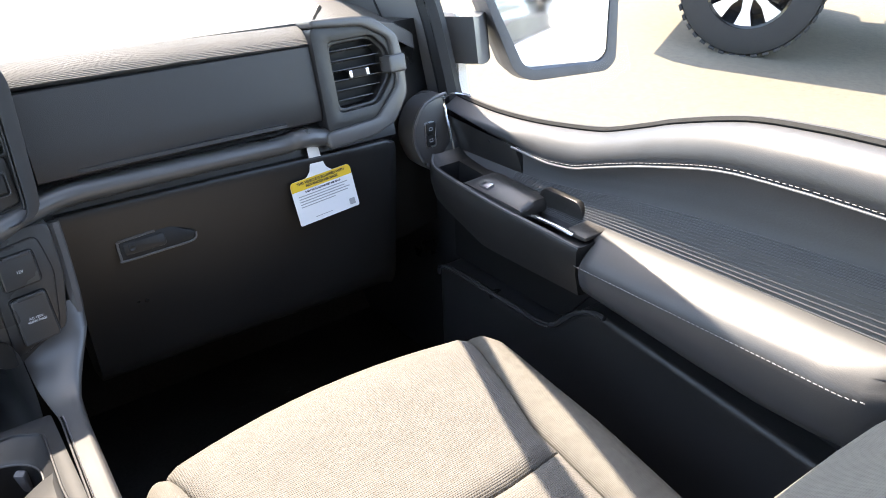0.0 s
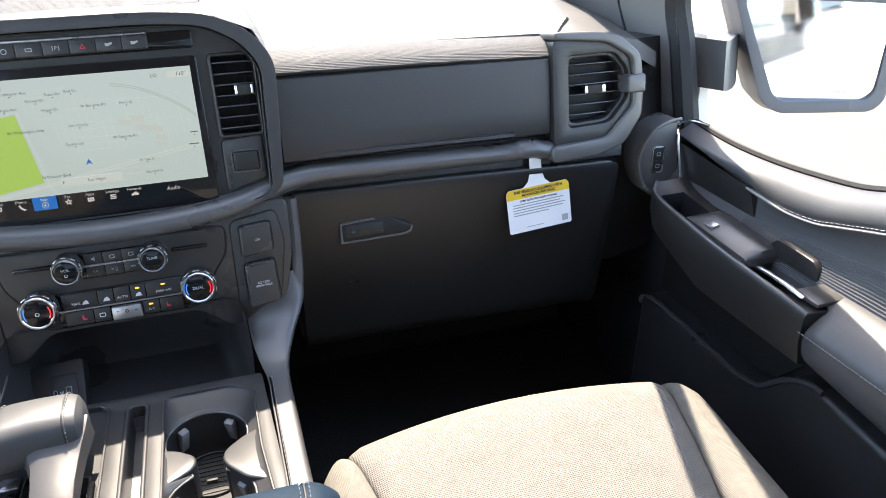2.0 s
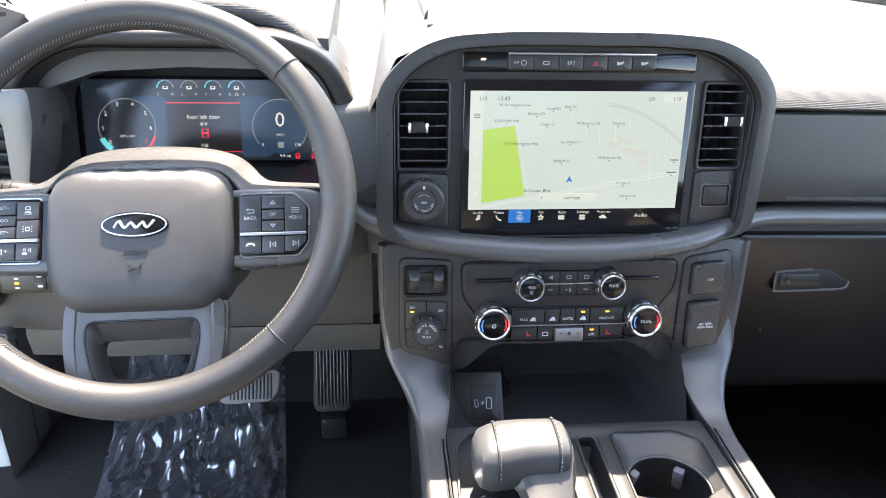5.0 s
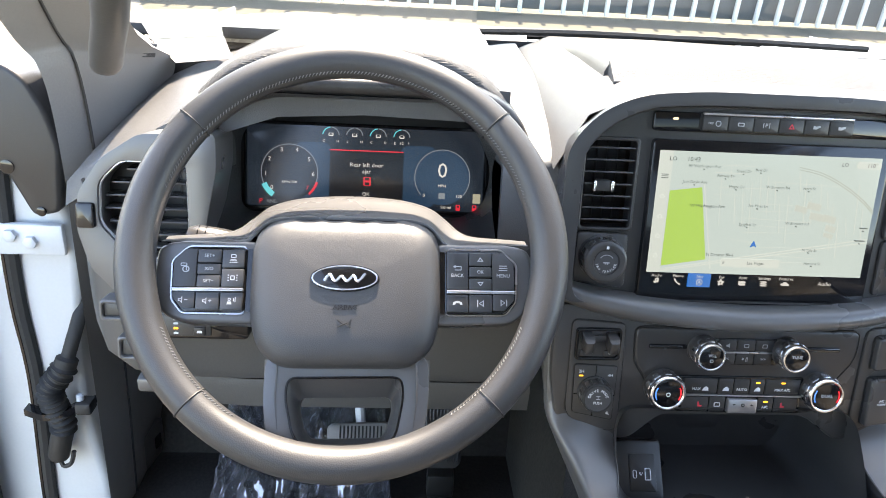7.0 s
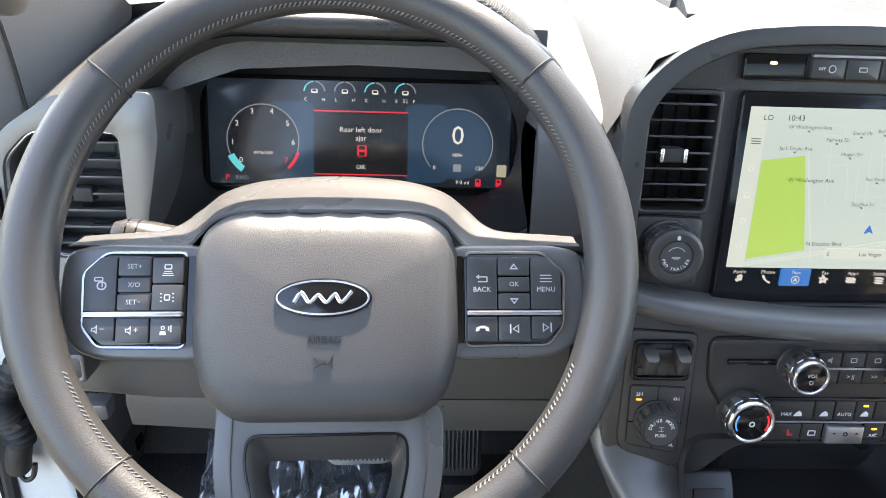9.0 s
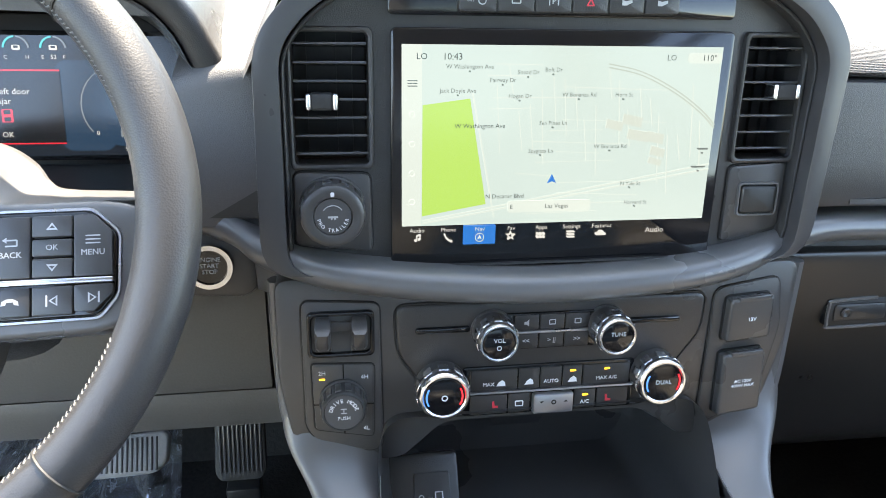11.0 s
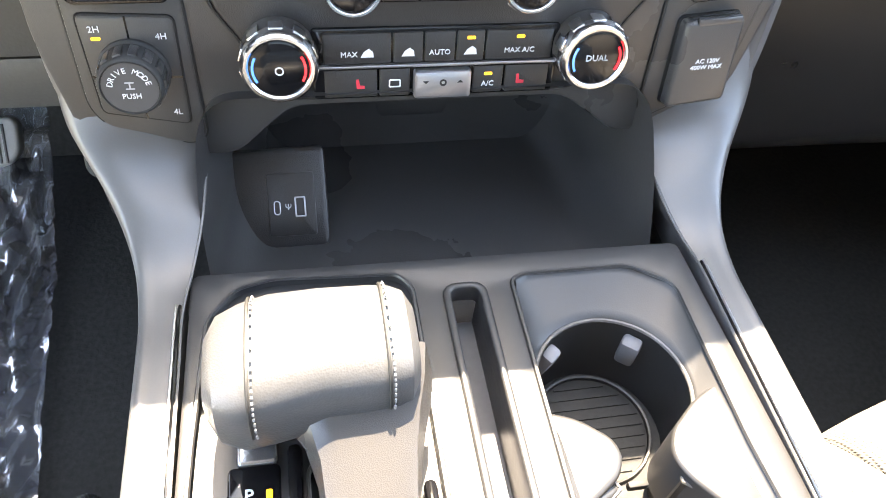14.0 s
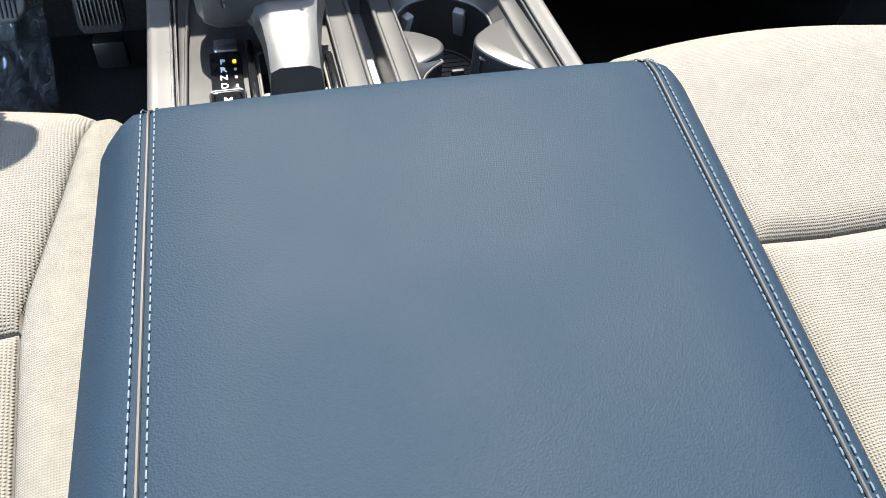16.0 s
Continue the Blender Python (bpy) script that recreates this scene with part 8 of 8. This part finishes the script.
def build_body():
    """The truck's own white outside: bonnet, sides, mirror."""
    b = thing("truck_body", "white painted outer body of the truck", "truck body")
    rows = []
    for y, z, w_ in ((0.62, 0.928, 0.86), (0.74, 0.945, 0.90), (1.10, 0.918, 0.92), (1.55, 0.84, 0.92), (1.72, 0.74, 0.90), (1.75, 0.30, 0.90)):
        rows.append([(-w_, y, z - 0.10), (-w_ + 0.03, y, z - 0.02), (-w_ * 0.7, y, z), (-w_ * 0.5, y, z - 0.012), (0, y, z - 0.012), (w_ * 0.5, y, z - 0.012), (w_ * 0.7, y, z), (w_ - 0.03, y, z - 0.02), (w_, y, z - 0.10)])
    part("bonnet", loft(rows, closed=False), PAINT, b, "white bonnet", 60)
    part("cowl_panel", box(1.80, 0.12, 0.02, 0.005, pose(0, 0.600, 0.925, -8)), RUBBER, b)
    for s in (-1, 1):
        part("wiper", tube(smooth_path([(s * 0.10 - 0.30, 0.55, 0.950), (s * 0.10, 0.53, 0.962), (s * 0.10 + 0.32, 0.54, 0.958)], 5), 0.006, 6), RUBBER, b)
        part("wing", loft([[(s * 0.965, y, 0.86), (s * 0.985, y, 0.70), (s * 1.00, y, 0.45), (s * 0.98, y, 0.15), (s * 0.962, y, 0.15), (s * 0.960, y, 0.86)] for y in (0.10 if s > 0 else 0.37, 0.58, 1.2, 1.72)]), PAINT, b, "", 60)
    part("rear_side", loft([[(0.96, y, 0.80), (0.985, y, 0.70), (1.00, y, 0.50), (0.99, y, 0.15), (0.95, y, -0.05), (0.93, y, -0.05), (0.93, y, 0.80)] for y in (-1.13, -1.7, -2.3, -3.6)]), PAINT, b, "", 60)
    part("side_pillar", box(0.05, 0.10, 0.62, 0.01, pose(0.86, -1.15, 1.09, 0, -15)), GLOSS, b)
    part("door_handle", box(0.03, 0.14, 0.03, 0.008, pose(1.0, -0.98, 0.62)), PAINT, b)
    # wing mirror
    m = thing("wing_mirror", "large dark grey wing mirror beside the window", "wing mirror")
    nrm = Vector((-0.382, -0.917, 0.119)).normalized()
    zz, xx = nrm, Vector((0, 0, 1)).cross(nrm).normalized()
    yy = zz.cross(xx)
    mm = Matrix.Translation((1.150, 0.160, 0.790)) @ Matrix((xx, yy, zz)).transposed().to_4x4()
    o = smooth_outline([(-0.088, 0.135), (0.205, 0.120), (0.219, 0.090), (0.211, -0.072), (0.190, -0.092), (0.022, -0.096), (-0.012, -0.075)], 0.025, 5)
    i = smooth_outline([(-0.064, 0.112), (0.188, 0.100), (0.199, 0.080), (0.192, -0.055), (0.176, -0.072), (0.028, -0.074), (0.008, -0.060)], 0.018, 5)
    part("shell", loft([[(x, y, -0.016) for x, y in o], [(x * 1.03, y * 1.03, -0.04) for x, y in o], [(x * 0.9, y * 0.9, -0.10) for x, y in o], [(0.03 + x * 0.5, y * 0.5, -0.14) for x, y in o]], m=mm), MIRRORPLASTIC, m, "", 60)
    part("rim", slab(o, -0.018, 0.020, 0.006, mm, None, (i,), 3), MIRRORPLASTIC, m)
    ctr = Vector((0.066, 0.01, 0))
    part("back_plate", slab(i, -0.012, -0.010, 0, mm), VOID, m)
    gm = mm @ Matrix.Translation(ctr + Vector((0, 0, 0.006))) @ pose(0, 0, 0, 4, -5) @ Matrix.Translation(-ctr)
    g = part("glass", slab([(0.066 + (x - 0.066) * 0.985, y) for x, y in i], -0.002, 0.0, 0, gm), MIRROR, m, "mirror glass", 0)
    letters("IN MIRROR ARE\nTHAN THEY APPEAR", 0.0105, gm @ pose(0.100, -0.052, 0.0004), GREYPRINT, m, "etched_words", depth=0.00005)
    arm = [[(0.945, 0.030, 0.863), (0.945, 0.150, 0.852), (0.945, 0.150, 0.800), (0.945, 0.120, 0.772), (0.945, 0.020, 0.785)],
           [(1.000, 0.090, 0.850), (1.000, 0.205, 0.838), (1.000, 0.205, 0.790), (1.000, 0.175, 0.752), (1.000, 0.080, 0.765)],
           [(1.060, 0.160, 0.836), (1.060, 0.275, 0.824), (1.060, 0.270, 0.780), (1.060, 0.240, 0.737), (1.060, 0.140, 0.750)],
           [(1.120, 0.215, 0.834), (1.120, 0.310, 0.824), (1.120, 0.310, 0.780), (1.120, 0.280, 0.735), (1.120, 0.205, 0.740)]]
    part("arm", loft(arm), MIRRORPLASTIC, m, "", 40)


MIRRORPLASTIC = mat("mirror_plastic", (0.085, 0.086, 0.09), 0.5, grain=0.3, scale=500)

build_wheel()
build_driver_side()
build_footwell()
build_pillar_handles()
build_driver_door()
build_body()

# the cab is turned as one into the world
for ob in list(scene.objects):
    if ob.parent is None and ob.type in ("MESH", "EMPTY"):
        ob.matrix_basis = TRUCK @ ob.matrix_basis

# ---- outside ----
GROUND = -0.45


def build_outside():
    tagged(part("ground", box(300, 300, 0.2, 0, pose(0, 0, GROUND - 0.1)), ASPHALT), "sunlit pale asphalt car park", "ground", kind="structure")
    # parked truck on big tyres
    t = thing("parked_truck", "dark lifted pickup truck parked on large off-road tyres", "parked truck", at=(5.25, 2.30, GROUND))
    face = pose(0, 0, 0, 0, 0, -62)
    def at_(x, y, z):
        return face @ pose(x, y, z)
    for k, (x, y) in enumerate(((0, 0), (3.6, 0), (0, 1.75), (3.6, 1.75))):
        wm = face @ pose(x, y, 0.50, 90)
        w_ = part("wheel", lathe([(0.30, -0.15), (0.44, -0.15), (0.485, -0.13), (0.50, -0.09), (0.50, 0.09), (0.485, 0.13), (0.44, 0.15), (0.30, 0.15)], 56, wm, close=False), TYRE, t)
        for j in range(40):
            a = 2 * math.pi * j / 40
            for z in (-0.10, 0.0, 0.10):
                part("tread_block", box(0.020, 0.045, 0.075, 0.004, wm @ pose(0.502 * math.cos(a + z), 0.502 * math.sin(a + z), z, 0, 0, math.degrees(a + z))), TYRE, w_) if k == 0 else None
        part("rim", lathe([(0.302, 0.13), (0.285, 0.125), (0.27, 0.06), (0.26, 0.02), (0.10, 0.05), (0.085, 0.09), (0.06, 0.095), (0.0005, 0.095)], 48, wm, close=False), GLOSS, w_)
        for j in range(8):
            a = 45 * j
            part("rim_spoke", loft([[(0.08, -0.035, 0.085), (0.08, 0.035, 0.085), (0.08, 0.035, 0.05), (0.08, -0.035, 0.05)], [(0.18, -0.030, 0.098), (0.18, 0.030, 0.098), (0.18, 0.030, 0.05), (0.18, -0.030, 0.05)], [(0.285, -0.062, 0.120), (0.285, 0.062, 0.120), (0.285, 0.062, 0.05), (0.285, -0.062, 0.05)]], m=wm @ pose(0, 0, 0, 0, 0, a)), CHROME, w_)
            part("lug_nut", lathe([(0.012, 0), (0.012, 0.02), (0.0005, 0.02)], 6, wm @ pose(0.075 * math.cos(radians(a + 20)), 0.075 * math.sin(radians(a + 20)), 0.088)), CHROME, w_)
        part("hub_cap", lathe([(0.048, 0.09), (0.045, 0.115), (0.0005, 0.118)], 24, wm), GLOSS, w_)
    part("chassis", box(4.6, 1.5, 0.30, 0.03, at_(1.7, 0.87, 0.62)), RUBBER, t)
    part("body", loft([[(-1.0, y, 0.80), (-1.02, y, 1.15), (-0.9, y, 1.30), (0.45, y, 1.36), (1.0, y, 1.95), (2.6, y, 1.98), (2.85, y, 1.38), (4.7, y, 1.36), (4.75, y, 0.85), (4.15, y, 0.85), (4.05, y, 1.10), (3.6, y, 1.22), (3.15, y, 1.10), (3.05, y, 0.80), (0.60, y, 0.78), (0.50, y, 1.08), (0, y, 1.20), (-0.50, y, 1.08), (-0.60, y, 0.80)] for y in (-0.10, 1.85)], m=face), TRUCKPAINT, t, "dark painted body", 30)
    for x0, x1 in ((1.02, 1.75), (1.80, 2.55)):
        part("window", slab([(x0 + (0.0 if x0 > 1.5 else -0.35), 1.42), (x1, 1.42), (x1 - 0.03, 1.88), (x0 + 0.06, 1.88)], 0.10, 0.112, 0, face @ Matrix(((1, 0, 0, 0), (0, 0, -1, 0), (0, 1, 0, 0), (0, 0, 0, 1)))), GLOSS, t)
    # behind, seen in the side glass by way of the wing mirror: palms and lamp posts
    palm = None
    for k, (x, y, h) in enumerate(((21, -100, 1.25), (26, -104, 1.4), (28, -98, 1.15), (34, -108, 1.3), (41, -100, 1.2))):
        if palm is None:
            palm = thing("palm_tree", "tall green palm tree at the edge of the car park", "palm tree", "palms")
            part("trunk", tube(smooth_path([(0, 0, 0), (0.1, 0, 2.5), (0.05, 0.1, 5), (0.2, 0.1, 7.2)], 5), [0.24 - 0.006 * j for j in range(16)], 8), BARK, palm)
            bm = bmesh.new()
            for j in range(26):
                a, lift = j * 2.4, 0.9 - 0.075 * j
                d = Vector((math.cos(a), math.sin(a), 0))
                e = Vector((-d.y, d.x, 0))
                ring = []
                for q, w_ in ((0.0, 0.04), (0.5, 0.20), (1.0, 0.24), (1.5, 0.14), (1.9, 0.02)):
                    p = Vector((0.2, 0.1, 7.2)) + d * q + Vector((0, 0, lift * q - 0.34 * q * q))
                    ring.append([p - e * w_, p + Vector((0, 0, 0.05)), p + e * w_, p - Vector((0, 0, 0.02))])
                loft(ring, bm=bm)
            part("crown", bm, FROND, palm, "drooping green fronds")
            palm.matrix_world = pose(x, y, GROUND)
        else:
            copy_thing(palm, pose(x, y, GROUND, 0, 0, 70 * k) @ Matrix.Scale(h, 4))
    pole = None
    for x, y in ((16, -60), (19, -74)):
        if pole is None:
            pole = thing("lamp_post", "tall grey car park lamp post", "lamp post", "lamp posts")
            part("column", tube([(0, 0, 0), (0, 0, 8.0)], [0.09, 0.06], 10), GREYPAINT, pole)
            part("bracket", tube([(-0.7, 0, 7.9), (0.7, 0, 7.9)], 0.04, 6), GREYPAINT, pole)
            for q in (-0.9, 0.9):
                part("lamp_head", box(0.55, 0.30, 0.12, 0.03, pose(q, 0, 7.92)), GREYPAINT, pole)
            pole.matrix_world = pose(x, y, GROUND)
        else:
            copy_thing(pole, pose(x, y, GROUND))
    # ahead: a low rail fence before a tan wall
    f = thing("fence", "long dark fence with pale upright slats", "fence", at=(0, 7.3, GROUND))
    part("backing", box(16, 0.05, 0.62, 0.01, pose(2, 0.1, 0.36)), FENCE, f)
    slat = None
    for k in range(70):
        if slat is None:
            slat = part("slat", box(0.045, 0.05, 0.66, 0.008, pose(0, 0, 0.36)), PAPER, f)
            slat.location = (-6.0, 0, 0)
        else:
            o = slat.copy()
            o.location = (-6.0 + k * 0.235, 0, 0)
            scene.collection.objects.link(o)
    b = thing("tan_building", "long low tan rendered building", "building", at=(14, 26, GROUND))
    part("wall", box(34, 6, 3.6, 0.05, pose(0, 3, 1.8)), WALLTAN, b)
    part("parapet", box(34.4, 6.4, 0.35, 0.05, pose(0, 3, 3.75)), HEADLINER, b)
    for k in range(8):
        wn_ = part("window", box(2.2, 0.12, 1.3, 0.02, pose(-14 + k * 4, -0.02, 1.7)), GLOSS, b)
        part("sill", box(2.4, 0.22, 0.10, 0.02, pose(-14 + k * 4, -0.06, 1.0)), HEADLINER, wn_)


BARK = mat("palm_bark", (0.16, 0.12, 0.085), 0.9, grain=0.8, scale=30)
FROND = mat("palm_frond", (0.060, 0.095, 0.035), 0.6, var=0.3)
TRUCKPAINT = mat("dark_truck_paint", (0.03, 0.032, 0.036), 0.25, coat=0.6)
FENCE = mat("fence_panel", (0.12, 0.13, 0.14), 0.6, blotch=1.5)
build_outside()
